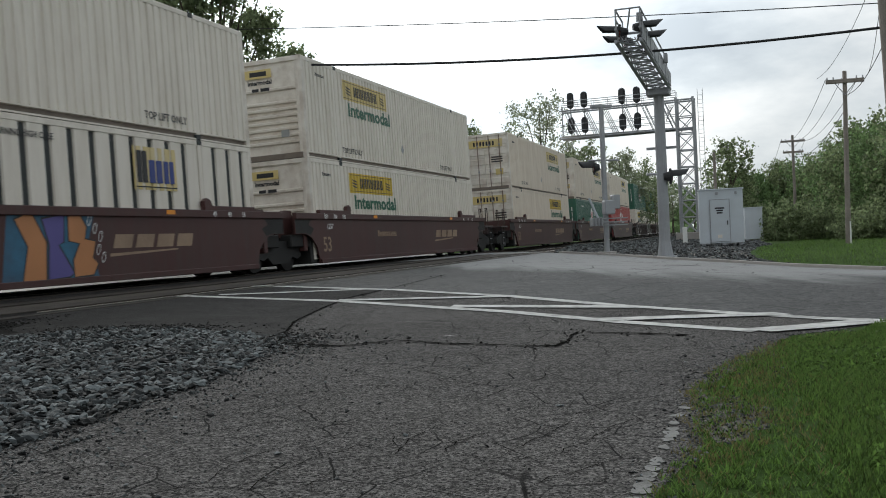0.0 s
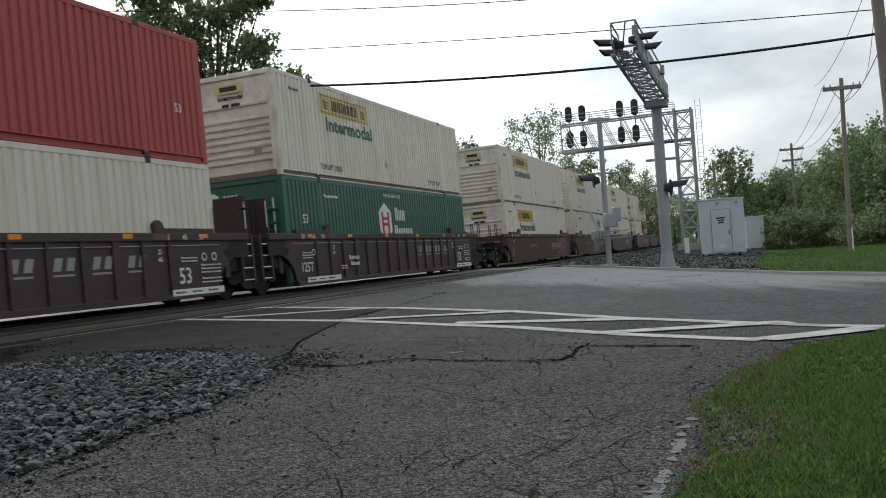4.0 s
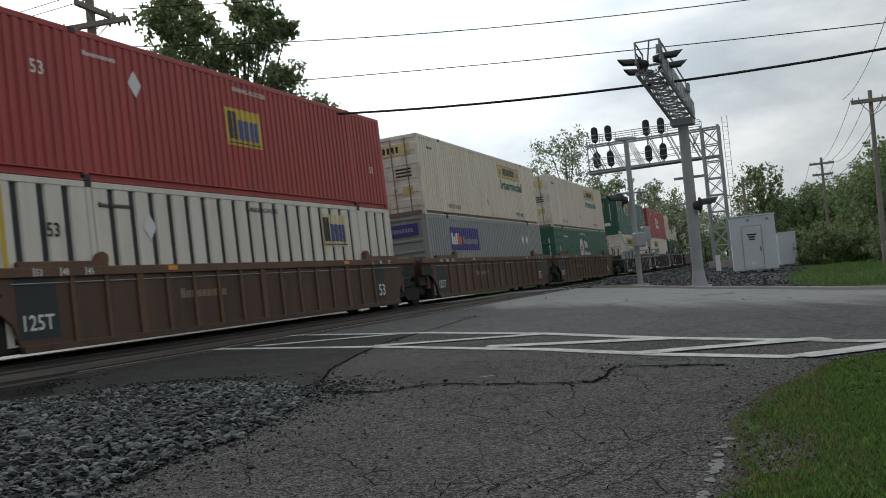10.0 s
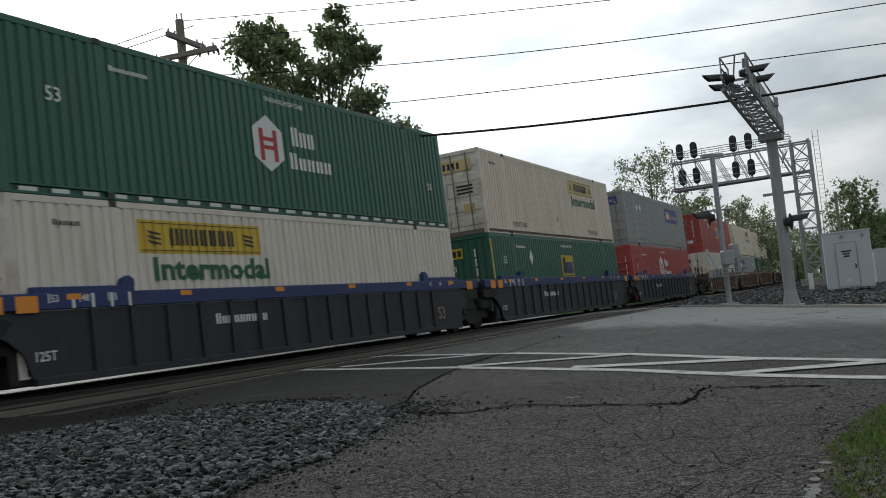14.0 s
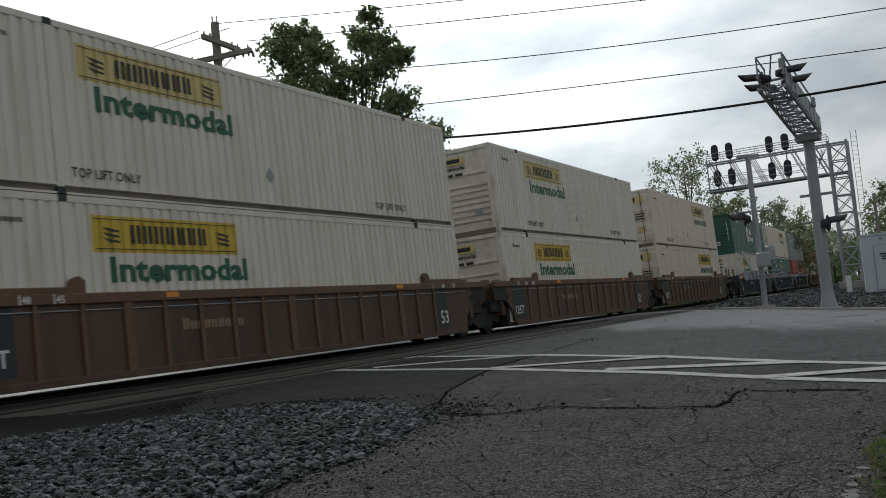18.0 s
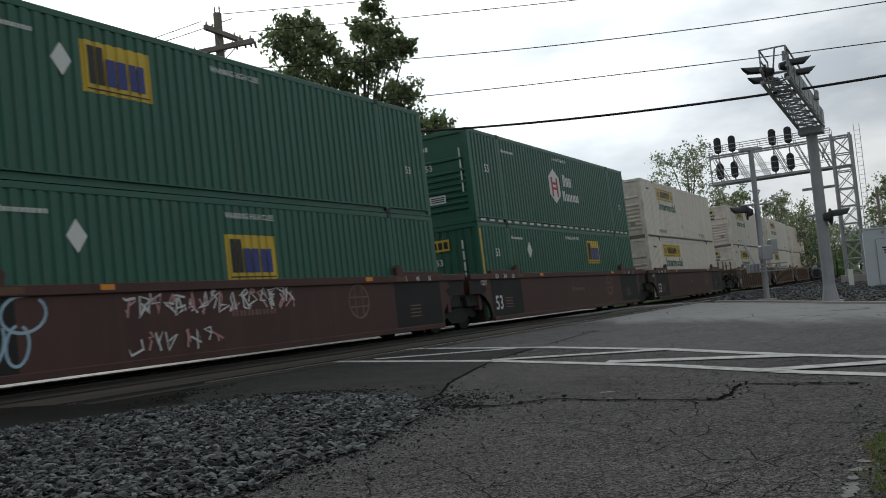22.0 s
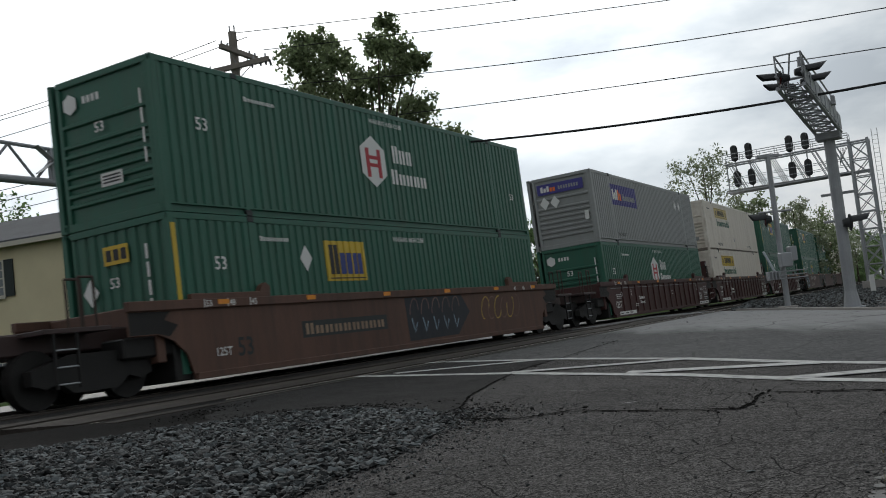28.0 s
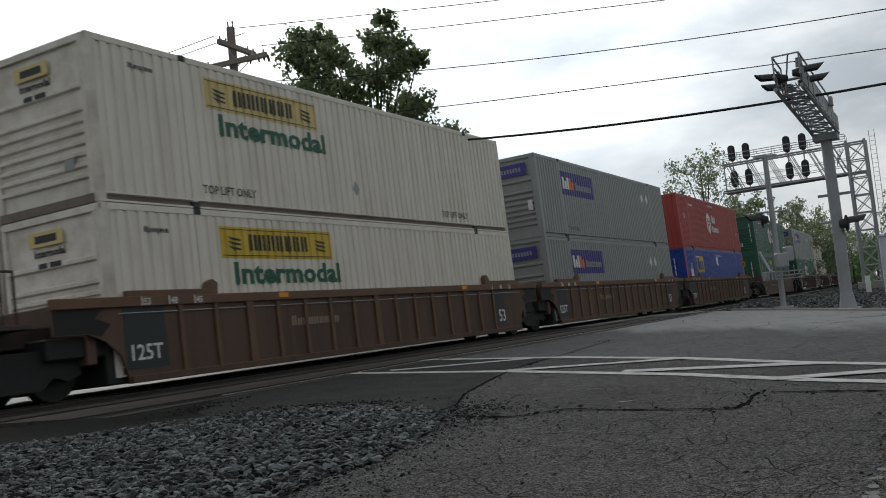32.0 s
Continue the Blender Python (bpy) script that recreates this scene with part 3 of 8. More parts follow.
def prism(points, depth0, depth1, axis="x"):
    """A solid from an outline of (u, v) pairs, pushed along an axis: axis x takes (y, z), axis y (x, z), axis z (x, y)."""
    bm = bmesh.new()
    def at(d, u, v):
        return {"x": (d, u, v), "y": (u, d, v), "z": (u, v, d)}[axis]
    lo = [bm.verts.new(at(depth0, *p)) for p in points]
    hi = [bm.verts.new(at(depth1, *p)) for p in points]
    n = len(points)
    bm.faces.new(lo[::-1])
    bm.faces.new(hi)
    for i in range(n):
        bm.faces.new((lo[i], lo[(i + 1) % n], hi[(i + 1) % n], hi[i]))
    bmesh.ops.recalc_face_normals(bm, faces=bm.faces)
    return bm


# ---- the line of the tracks ----
HEADING, CURVE, OFFSET, BANK = 0.33112, -0.000435, 13.48, radians(-1.65)
U = Vector((math.sin(HEADING), math.cos(HEADING), 0))
N = Vector((math.cos(HEADING), -math.sin(HEADING), 0))


def on_line(s, q=0.0, z=0.0):
    """A point s metres along the line and q metres from the train's track towards the eye."""
    a = CURVE * s
    fwd = s * (1 - a * a / 6)
    side = s * (a / 2) * (1 - a * a / 12)
    th = HEADING + a
    right = Vector((math.cos(th), -math.sin(th), 0))
    return N * (side - OFFSET) + U * fwd + right * q + Vector((0, 0, z))


def line_pose(s, bank=0.0):
    """Pose with y along the line, x towards the eye's side."""
    p = on_line(s)
    return Matrix.Translation(p) @ Matrix.Rotation(-(HEADING + CURVE * s), 4, "Z") @ Matrix.Rotation(bank, 4, "Y")


def ground_q(x, y):
    return x * N.x + y * N.y + OFFSET


def ground_z(x, y):
    q = ground_q(x, y)
    return -0.3 * (min(max(q, 5.0), 14.0) - 5.0) / 9.0


# ---- ground, roads, tracks ----
def sheet(name, outline, lift, mat, label, category, cuts=(5.0, 14.0), kind="structure", parent=None, q_min=None):
    """A flat-laid surface that follows the fall of the ground."""
    bm = bmesh.new()
    f = bm.faces.new([bm.verts.new((x, y, 0)) for x, y in outline])
    if f.normal.z < 0 or f.calc_area() == 0:
        f.normal_update()
        if f.normal.z < 0:
            f.normal_flip()
    bmesh.ops.triangulate(bm, faces=bm.faces)
    for q in cuts:
        co = N * (q - OFFSET)
        bmesh.ops.bisect_plane(bm, geom=bm.verts[:] + bm.edges[:] + bm.faces[:], plane_co=co, plane_no=N)
    if q_min is not None:
        gone = [f for f in bm.faces if ground_q(f.calc_center_median().x, f.calc_center_median().y) < q_min]
        bmesh.ops.delete(bm, geom=gone, context="FACES")
    for v in bm.verts:
        v.co.z = ground_z(v.co.x, v.co.y) + lift
    return place(name, finish(bm, name, mat), parent, None, label, category, "", kind)


def build_ground():
    bm = bmesh.new()
    span = [-4000, -900, -300, -120, -60, -30, -14, 0, 14, 30, 60, 120, 300, 900, 4000]
    grid = [[bm.verts.new((x, y, 0)) for x in span] for y in span]
    for j in range(len(span) - 1):
        for i in range(len(span) - 1):
            bm.faces.new((grid[j][i], grid[j][i + 1], grid[j + 1][i + 1], grid[j + 1][i]))
    for q in (-9.0, -7.0, 4.0, 5.6, 14.0):
        co = N * (q - OFFSET)
        bmesh.ops.bisect_plane(bm, geom=bm.verts[:] + bm.edges[:] + bm.faces[:], plane_co=co, plane_no=N)
    for v in bm.verts:
        q = ground_q(v.co.x, v.co.y)
        v.co.z = -0.45 if -8 < q < 4.8 else (ground_z(v.co.x, v.co.y) if q > 0 else -0.12)
    place("ground", finish(bm, "ground", "grass"), None, None, "mown grass and weedy ground beside the railway", "ground", "", "structure")


build_ground()
ROAD = [(-40, 46), (-24, 38), (-3.35, 17.04), (-1.74, 15.88), (0.88, 13.44), (2.09, 11.52), (3.3, 10.09), (4.13, 9.19), (6.2, 6.4), (10, 0), (16, -12),
        (26, -8), (18, 4), (11, 12.5), (8.38, 18.57), (7.8, 22), (7.3, 24.6), (6.4, 27.8), (5.6, 32.5), (4.0, 37.5), (1.5, 44.0), (-8, 62), (-30, 80)]
sheet("road", ROAD, 0.006, "asphalt_road", "grey asphalt road with pale bands of sheen in its colour", "road", cuts=(5, 9, 14), q_min=5.0)
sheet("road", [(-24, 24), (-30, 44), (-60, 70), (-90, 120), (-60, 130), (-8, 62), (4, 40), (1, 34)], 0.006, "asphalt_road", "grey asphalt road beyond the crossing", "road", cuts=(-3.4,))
APRON = [(-4.16, 9.05), (-3.68, 9.16), (-3.14, 9.13), (-2.58, 9.0), (-2.11, 8.78), (-1.69, 8.46), (-1.48, 8.09), (-1.45, 7.21), (-1.54, 5.93), (-1.74, 5.46),
         (-1.82, 4.8), (-2.0, 4.29), (-2.5, 2.0), (-3.4, -3), (-4.4, -9), (6, -9), (1.5, -3), (0.55, 1.5), (0.62, 2.6), (0.70, 3.39), (0.86, 3.71), (1.06, 4.08), (1.29, 4.95),
         (1.50, 5.64), (1.85, 6.28), (2.93, 8.25), (4.06, 9.04), (4.13, 9.19), (3.3, 10.09), (2.09, 11.52), (0.88, 13.44), (-1.74, 15.88), (-3.35, 17.04), (-24, 38), (-34, 38), (-19, 16.5)]
sheet("pavement", APRON, 0.004, "asphalt", "cracked grey asphalt apron beside the crossing", "pavement", cuts=(5, 14), q_min=5.0)
PATCH = [(-4.16, 9.05), (-3.68, 9.16), (-3.14, 9.13), (-2.58, 9.0), (-2.11, 8.78), (-1.69, 8.46), (-1.5, 8.6), (-1.57, 10.08), (-1.53, 11.46), (-1.38, 13.48), (-1.0, 15.2), (-3.35, 17.04), (-5.25, 12.6), (-4.95, 11.9), (-5.05, 11.4), (-4.7, 10.9), (-4.78, 10.5), (-4.4, 10.1), (-4.42, 9.7), (-4.15, 9.4)]
sheet("pavement_patch", PATCH, 0.010, "asphalt_dark", "dark resurfaced asphalt approach to the crossing", "pavement", cuts=(5, 14), q_min=5.0)
VERGE = [(7.95, 22), (7.4, 24.6), (6.5, 27.8), (5.7, 32.5), (4.3, 37.5), (9.5, 70), (22, 70), (16, 47), (13.6, 42), (10.4, 33), (8.9, 27.5)]
sheet("gravel_yard", VERGE, 0.005, "soil", "bare brown gravelly soil round the equipment cabinets", "ground", cuts=(5, 9, 14))
GRAVEL = [(-4.1, 8.35), (-3.68, 8.66), (-3.33, 8.95), (-2.83, 9.0), (-2.58, 9.01), (-2.11, 8.79), (-1.69, 8.47), (-1.46, 8.09), (-1.43, 7.21), (-1.52, 5.93), (-1.72, 5.46), (-1.8, 4.8), (-1.98, 4.29), (-2.48, 2), (-3.4, -3), (-8, -3), (-6.2, 6.2), (-5.06, 7.25), (-4.56, 7.69)]
sheet("gravel_bed", GRAVEL, 0.0075, "gravel_base", "dirty grey bed under the loose ballast", "ground", cuts=(5, 14))
sheet("track_shoulder", [(-4.0, 9.12), (-4.1, 8.3), (-4.56, 7.6), (-5.06, 7.15), (-6.2, 6.1), (-9, 3), (-14, 2), (-9, 8), (-5.75, 9.9), (-5.2, 12.4), (-4.75, 11.05), (-4.3, 9.85)], 0.0065, "gravel_base", "dark dirty shoulder beside the track", "ground", cuts=(5, 14))
# low kerb along the far side of the road
kerb = bmesh.new()
KERB = [(8.45, 18.57), (7.85, 22), (7.35, 24.6), (6.45, 27.8), (5.65, 32.5), (4.4, 36.5)]
for (xa, ya), (xb, yb) in zip(KERB, KERB[1:]):
    beam(kerb, (xa, ya, ground_z(xa, ya) + 0.02), (xb, yb, ground_z(xb, yb) + 0.02), 0.12, 0.1)
place("kerb", finish(kerb, "kerb", "concrete"), None, None, "low broken concrete kerb along the road", "kerb", "", "structure")


def ribbon(name, pts, width, lift, mat, label, category, kind="structure", jitter=0.0, seed=1, taper=False):
    rnd = random.Random(seed)
    bm = bmesh.new()
    rows = []
    fine = []
    for (xa, ya), (xb, yb) in zip(pts, pts[1:]):
        n = max(1, int(math.hypot(xb - xa, yb - ya) / (0.06 if jitter else 0.5)))
        fine += [(xa + (xb - xa) * i / n, ya + (yb - ya) * i / n) for i in range(n)]
    fine.append(pts[-1])
    for i, (x, y) in enumerate(fine):
        a, b = fine[max(i - 1, 0)], fine[min(i + 1, len(fine) - 1)]
        d = Vector((b[0] - a[0], b[1] - a[1], 0)).normalized()
        s = Vector((-d.y, d.x, 0))
        x, y = x + s.x * rnd.uniform(-jitter, jitter), y + s.y * rnd.uniform(-jitter, jitter)
        w = width * (rnd.uniform(0.35, 1.2) if jitter else 1) / 2
        if jitter and i in (0, len(fine) - 1):
            w *= 0.2
        if taper:
            w *= 0.25 + 0.75 * abs(d.x)
        rows.append([bm.verts.new((x + s.x * k, y + s.y * k, ground_z(x, y) + lift)) for k in (-w, w)])
    for a, b in zip(rows, rows[1:]):
        f = bm.faces.new((a[0], b[0], b[1], a[1]))
        f.normal_update()
        if f.normal.z < 0:
            f.normal_flip()
    return place(name, finish(bm, name, mat), None, None, label, category, "", kind)


LINE_LABEL = "worn white painted hatching line on asphalt"
MARKS = [[(-3.35, 17.04), (-1.74, 15.88), (-0.79, 15.25), (0.88, 13.44), (2.09, 11.52), (3.3, 10.09), (4.13, 9.19)],
         [(-3.96, 14.5), (-1.43, 12.96), (0.70, 10.90), (1.72, 9.55), (2.74, 8.56)],
         [(-3.4, 14.6), (-1.33, 15.45)], [(-1.44, 13.1), (0.88, 13.4)], [(0.07, 11.8), (2.2, 11.35)], [(1.48, 9.8), (3.55, 10.2)], [(2.74, 8.6), (4.06, 9.2)]]
for i, pts in enumerate(MARKS):
    ribbon("road_marking", pts, 0.22 if i < 2 else 0.38, 0.014 if i < 2 else 0.0155, "line", LINE_LABEL, "road marking")
# the old edge line at the lawn survives as broken plates of paint
flake = random.Random(14)
EDGE = [(0.52, 2.95), (0.64, 3.4), (0.73, 3.64), (0.86, 4.0), (1.05, 4.55), (1.2, 5.0)]
for (xa, ya), (xb, yb) in zip(EDGE, EDGE[1:]):
    span = math.hypot(xb - xa, yb - ya)
    dx, dy = (xb - xa) / span, (yb - ya) / span
    u = 0.0
    while u < span:
        long = flake.uniform(0.04, 0.085)
        far = (ya - 3.0) / 2.0
        for k in (flake.uniform(-0.3, 0.3),):
            if flake.random() < 0.95 - 0.5 * far:
                half = flake.uniform(0.026, 0.046)
                cx, cy = xa + dx * (u + long / 2) + dy * k * 0.022, ya + dy * (u + long / 2) - dx * k * 0.022
                chip = []
                for i in range(9):
                    w = 2 * math.pi * (i + flake.uniform(-0.3, 0.3)) / 9
                    rr = flake.uniform(0.6, 1.15)
                    p, q = math.cos(w) * long * 0.72 * rr, math.sin(w) * half * rr
                    chip.append((cx + dx * p - dy * q, cy + dy * p + dx * q))
                sheet("edge_line", chip, 0.0085, "old_line", "flaking white edge line at the grass", "road marking", cuts=())
        u += long + flake.uniform(-0.004, 0.012)
CRACKS = [([(-1.37, 8.16), (-1.1, 7.95), (-0.84, 7.89), (-0.44, 8.24), (0.0, 7.95), (0.40, 7.81), (0.84, 7.68), (1.0, 8.0), (1.1, 8.5), (1.18, 8.68), (1.77, 8.46), (2.1, 8.3)], 0.07),
          ([(-1.45, 8.3), (-1.59, 10.08), (-1.53, 11.46), (-1.38, 13.48), (-0.89, 15.68), (0.04, 20.29)], 0.09)]
for i, (pts, w) in enumerate(CRACKS):
    ribbon("asphalt_crack", pts, w, 0.0135, "crack", "open dark crack across the asphalt", "crack", jitter=0.012, seed=10 + i, taper=True)
LONG = [[(-1.07, 3.5), (-0.94, 3.66), (-0.91, 3.86), (-0.86, 4.04), (-0.79, 4.15), (-0.6, 4.36), (-0.46, 4.52), (-0.33, 4.57), (-0.17, 4.81), (-0.04, 4.94)],
        [(-0.76, 3.48), (-0.74, 3.64), (-0.64, 3.87), (-0.59, 4.02), (-0.48, 4.11), (-0.42, 4.24), (-0.3, 4.16)],
        [(-0.58, 3.51), (-0.52, 3.65), (-0.46, 3.78), (-0.36, 3.8), (-0.27, 3.88)], [(-0.26, 4.03), (-0.2, 4.22), (-0.18, 4.36), (-0.13, 4.51), (-0.04, 4.67)]]
LONG += [[(-1.18, 6.37), (-1.06, 6.48), (-0.87, 6.46), (-0.7, 6.4), (-0.52, 6.27)], [(-0.97, 5.92), (-0.79, 5.83), (-0.58, 5.88), (-0.36, 5.86), (-0.19, 5.71), (-0.04, 5.77)],
         [(-0.04, 4.08), (0.02, 4.28), (0.12, 4.42), (0.38, 4.62), (0.48, 4.72), (0.58, 4.84), (0.87, 5.16), (1.0, 5.26), (1.14, 5.36)],
         [(0.05, 4.04), (0.17, 3.94), (0.26, 4.12), (0.33, 4.24), (0.43, 4.4), (0.51, 4.55), (0.58, 4.71)], [(0.1, 6.39), (0.2, 6.55), (0.35, 7.17), (0.59, 7.45), (0.7, 7.44)]]
LONG += [[(0.44, 3.99), (0.47, 4.11), (0.58, 4.24), (0.74, 4.53), (0.89, 4.73), (1.01, 4.76)], [(0.19, 3.46), (0.27, 3.51), (0.36, 3.65), (0.51, 3.75), (0.59, 3.85), (0.7, 3.91)],
         [(-0.04, 5.24), (0.08, 5.34), (0.22, 5.44), (0.38, 5.79), (0.58, 6.04), (0.67, 6.49)]]
for i, pts in enumerate(LONG):
    ribbon("long_crack", pts, 0.0068, 0.0085, "crack", "long thin crack in old asphalt", "crack", jitter=0.014, seed=200 + i)
rnd = random.Random(5)
for i in range(24):
    x, y = rnd.uniform(-1.0, 1.6), rnd.uniform(3.0, 8.3)
    if not (-1.3 - (8.2 - y) * 0.15 < x < 0.35 + y * 0.2):
        continue
    heading = rnd.choice((rnd.gauss(0.9, 0.25), rnd.gauss(-0.6, 0.35), rnd.gauss(0.1, 0.3)))
    pts = [(x, y)]
    for _ in range(rnd.randint(2, 5)):
        heading += rnd.gauss(0, 0.45)
        x, y = x + math.cos(heading) * 0.14, y + math.sin(heading) * 0.14
        pts.append((x, y))
    ribbon("hairline_crack", pts, 0.0045, 0.0083, "crack", "hairline crack in old asphalt", "crack", jitter=0.012, seed=40 + i)
FRINGE = [(-3.7, 9.2), (-3.33, 9.45), (-2.94, 9.32), (-2.49, 9.05), (-2.0, 8.74), (-1.61, 8.38), (-1.4, 8.2), (-1.38, 7.6), (-1.36, 6.9), (-1.44, 6.1), (-1.6, 5.5), (-1.75, 4.8), (-1.95, 4.2)]
ribbon("broken_edge", FRINGE[:7], 0.07, 0.0125, "crack", "broken black edge of the asphalt above the gravel", "asphalt edge", jitter=0.035, seed=302)
BARE = [(1.3, 5.3), (1.38, 5.42), (1.5, 5.32), (1.6, 5.36), (1.58, 5.12), (1.68, 4.95), (1.56, 4.76), (1.52, 4.5), (1.38, 4.44), (1.3, 4.26), (1.15, 4.2), (1.18, 4.6)]
sheet("bare_patch", BARE, 0.003, "soil", "bare gravelly soil worn into the lawn edge", "soil", cuts=(14,))
for i in range(9):
    ribbon("paint_spot", [(-0.62 + 0.1 * i, 10.0 - 0.045 * i), (-0.56 + 0.1 * i, 9.98 - 0.045 * i)], 0.035, 0.0125, "line", "small white paint spot on asphalt", "road marking", jitter=0.012, seed=60 + i)
ribbon("paint_spot", [(-0.04, 8.5), (0.1, 8.56)], 0.09, 0.0125, "line", "small white paint spot on asphalt", "road marking", jitter=0.03, seed=3)


def build_rail(q, label, head="railhead"):
    prof = [(-0.068, -0.17), (0.068, -0.17), (0.068, -0.158), (0.012, -0.145), (0.012, -0.04), (0.036, -0.03), (0.036, -0.004), (0.03, 0.0), (-0.03, 0.0), (-0.036, -0.004), (-0.036, -0.03), (-0.012, -0.04), (-0.012, -0.145), (-0.068, -0.158)]
    stations = list(range(-60, 60, 4)) + list(range(60, 420, 10))
    bm = bmesh.new()
    rings = [[bm.verts.new(on_line(s, q + a, b - (math.sin(BANK) * q if q < 2 else 0))) for a, b in prof] for s in stations]
    for ra, rb in zip(rings, rings[1:]):
        for i in range(len(prof)):
            f = bm.faces.new((ra[i], ra[(i + 1) % len(prof)], rb[(i + 1) % len(prof)], rb[i]))
            f.material_index = 1 if i in (6, 7, 8) else 0
    bmesh.ops.recalc_face_normals(bm, faces=bm.faces)
    return place("rail", finish(bm, "rail", ["rail", head]), None, None, label, "rail", "rails", "structure")


for q in (-0.755, 0.755):
    build_rail(q, "steel rail with a bright worn head")
for q in (3.245, 4.755):
    build_rail(q, "brown steel rail with a dull head", "dullrail")


def build_trackbed():
    bm = bmesh.new()
    prof = [(-3.6, -0.44), (-2.2, -0.06), (5.4, -0.06), (7.0, -0.14)]
    for lo, hi in ((-60, 7.3), (37.6, 420)):
        st = [lo + (hi - lo) * i / 24 for i in range(25)]
        rings = [[bm.verts.new(on_line(s, a, b)) for a, b in prof] for s in st]
        for ra, rb in zip(rings, rings[1:]):
            for i in range(len(prof) - 1):
                bm.faces.new((ra[i], ra[i + 1], rb[i + 1], rb[i]))
    bmesh.ops.recalc_face_normals(bm, faces=bm.faces)
    place("trackbed", finish(bm, "trackbed", "gravel_base"), None, None, "grey ballast bed under the tracks", "ballast", "", "structure")
    # crossing panels fill between and beside the rails, leaving flangeways
    for q0, q1, mat, lift in ((-3.4, -0.84, "worn_panel", 0.012), (-0.64, -0.02, "tie", 0.008), (0.02, 0.64, "tie", 0.012), (0.84, 1.4, "tie", 0.014), (1.43, 2.55, "asphalt_dark", 0.0), (2.6, 3.15, "tie", 0.016),
                              (3.36, 3.97, "tie", 0.01), (4.03, 4.64, "tie", 0.014), (4.86, 5.3, "tie", 0.006)):
        bm = bmesh.new()
        st = [7.4 + i * 2.12 for i in range(15)]
        rings = [[bm.verts.new(on_line(s, q, z)) for q, z in ((q0, -0.2), (q0, lift), (q1, lift), (q1, -0.2))] for s in st]
        for ra, rb in zip(rings, rings[1:]):
            for i in range(3):
                bm.faces.new((ra[i], ra[i + 1], rb[i + 1], rb[i]))
        bm.faces.new(rings[0])
        bmesh.ops.recalc_face_normals(bm, faces=bm.faces)
        place("crossing_panel", finish(bm, "crossing_panel", mat), None, None, "worn level crossing panel between the rails", "crossing panel", "crossing panels", "structure")
    strip = bmesh.new()
    rings = [[strip.verts.new(on_line(s, q, -0.02)) for q in (-9.0, -2.2)] for s in range(-40, 12, 4)]
    for ra, rb in zip(rings, rings[1:]):
        strip.faces.new((ra[0], ra[1], rb[1], rb[0]))
    bmesh.ops.recalc_face_normals(strip, faces=strip.faces)
    place("service_road", finish(strip, "service_road", "worn_panel"), None, None, "pale worn strip of paving beyond the far track", "road", "", "structure")


build_trackbed()
tie_bm = bmesh.new()
box(tie_bm, -1.3, 1.3, -0.11, 0.11, -0.22, -0.045, bevel=0.008)
tie_me = finish(tie_bm, "sleeper", "tie")
for i in range(50):
    for q in (0.0, 4.0):
        s = 38 + i * 0.5
        p = on_line(s, q)
        place("sleeper", tie_me, None, Matrix.Translation(p) @ Matrix.Rotation(-(HEADING + CURVE * s), 4, "Z"), "weathered timber railway sleeper in ballast", "sleeper", "sleepers", "structure")


# ---- signals, masts and cabinets ----
def flasher(parent, x, y, z, yaw, lit=False, r=0.15, name="flasher"):
    """A crossing lamp: dark disc target, hood and red lens, facing its own -y turned by yaw."""
    m = Matrix.Translation((x, y, z)) @ Matrix.Rotation(yaw, 4, "Z")
    bm = bmesh.new()
    tube(bm, (0, 0.03, 0), (0, 0.05, 0), r * 1.35, n=20)
    tube(bm, (0, 0.05, 0), (0, 0.24, 0), r * 0.9, r * 0.55, n=12)
    ob = part(name, bm, "black", parent, "black crossing lamp with a round target", m)
    hood = bmesh.new()
    n = 12
    arc = [(math.cos(math.pi * i / n), math.sin(math.pi * i / n)) for i in range(n + 1)]
    back = [hood.verts.new((c * r, 0.03, s * r)) for c, s in arc]
    tip = [hood.verts.new((c * r * 1.08, -0.52 + 0.16 * (1 - s), s * r * 1.1 + 0.02)) for c, s in arc]
    for i in range(n):
        hood.faces.new((back[i], back[i + 1], tip[i + 1], tip[i]))
    part("hood", hood, "black", ob)
    part("lens", tubes(((0, 0.0, 0), (0, 0.03, 0), r * 0.92), n=16), "lens_on" if lit else "lens_off", ob, "round red lamp lens")
    return ob


def bracket(parent, a, b, r=0.035, mat="dullsteel", name="bracket"):
    return part(name, tubes((a, b, r)), mat, parent)


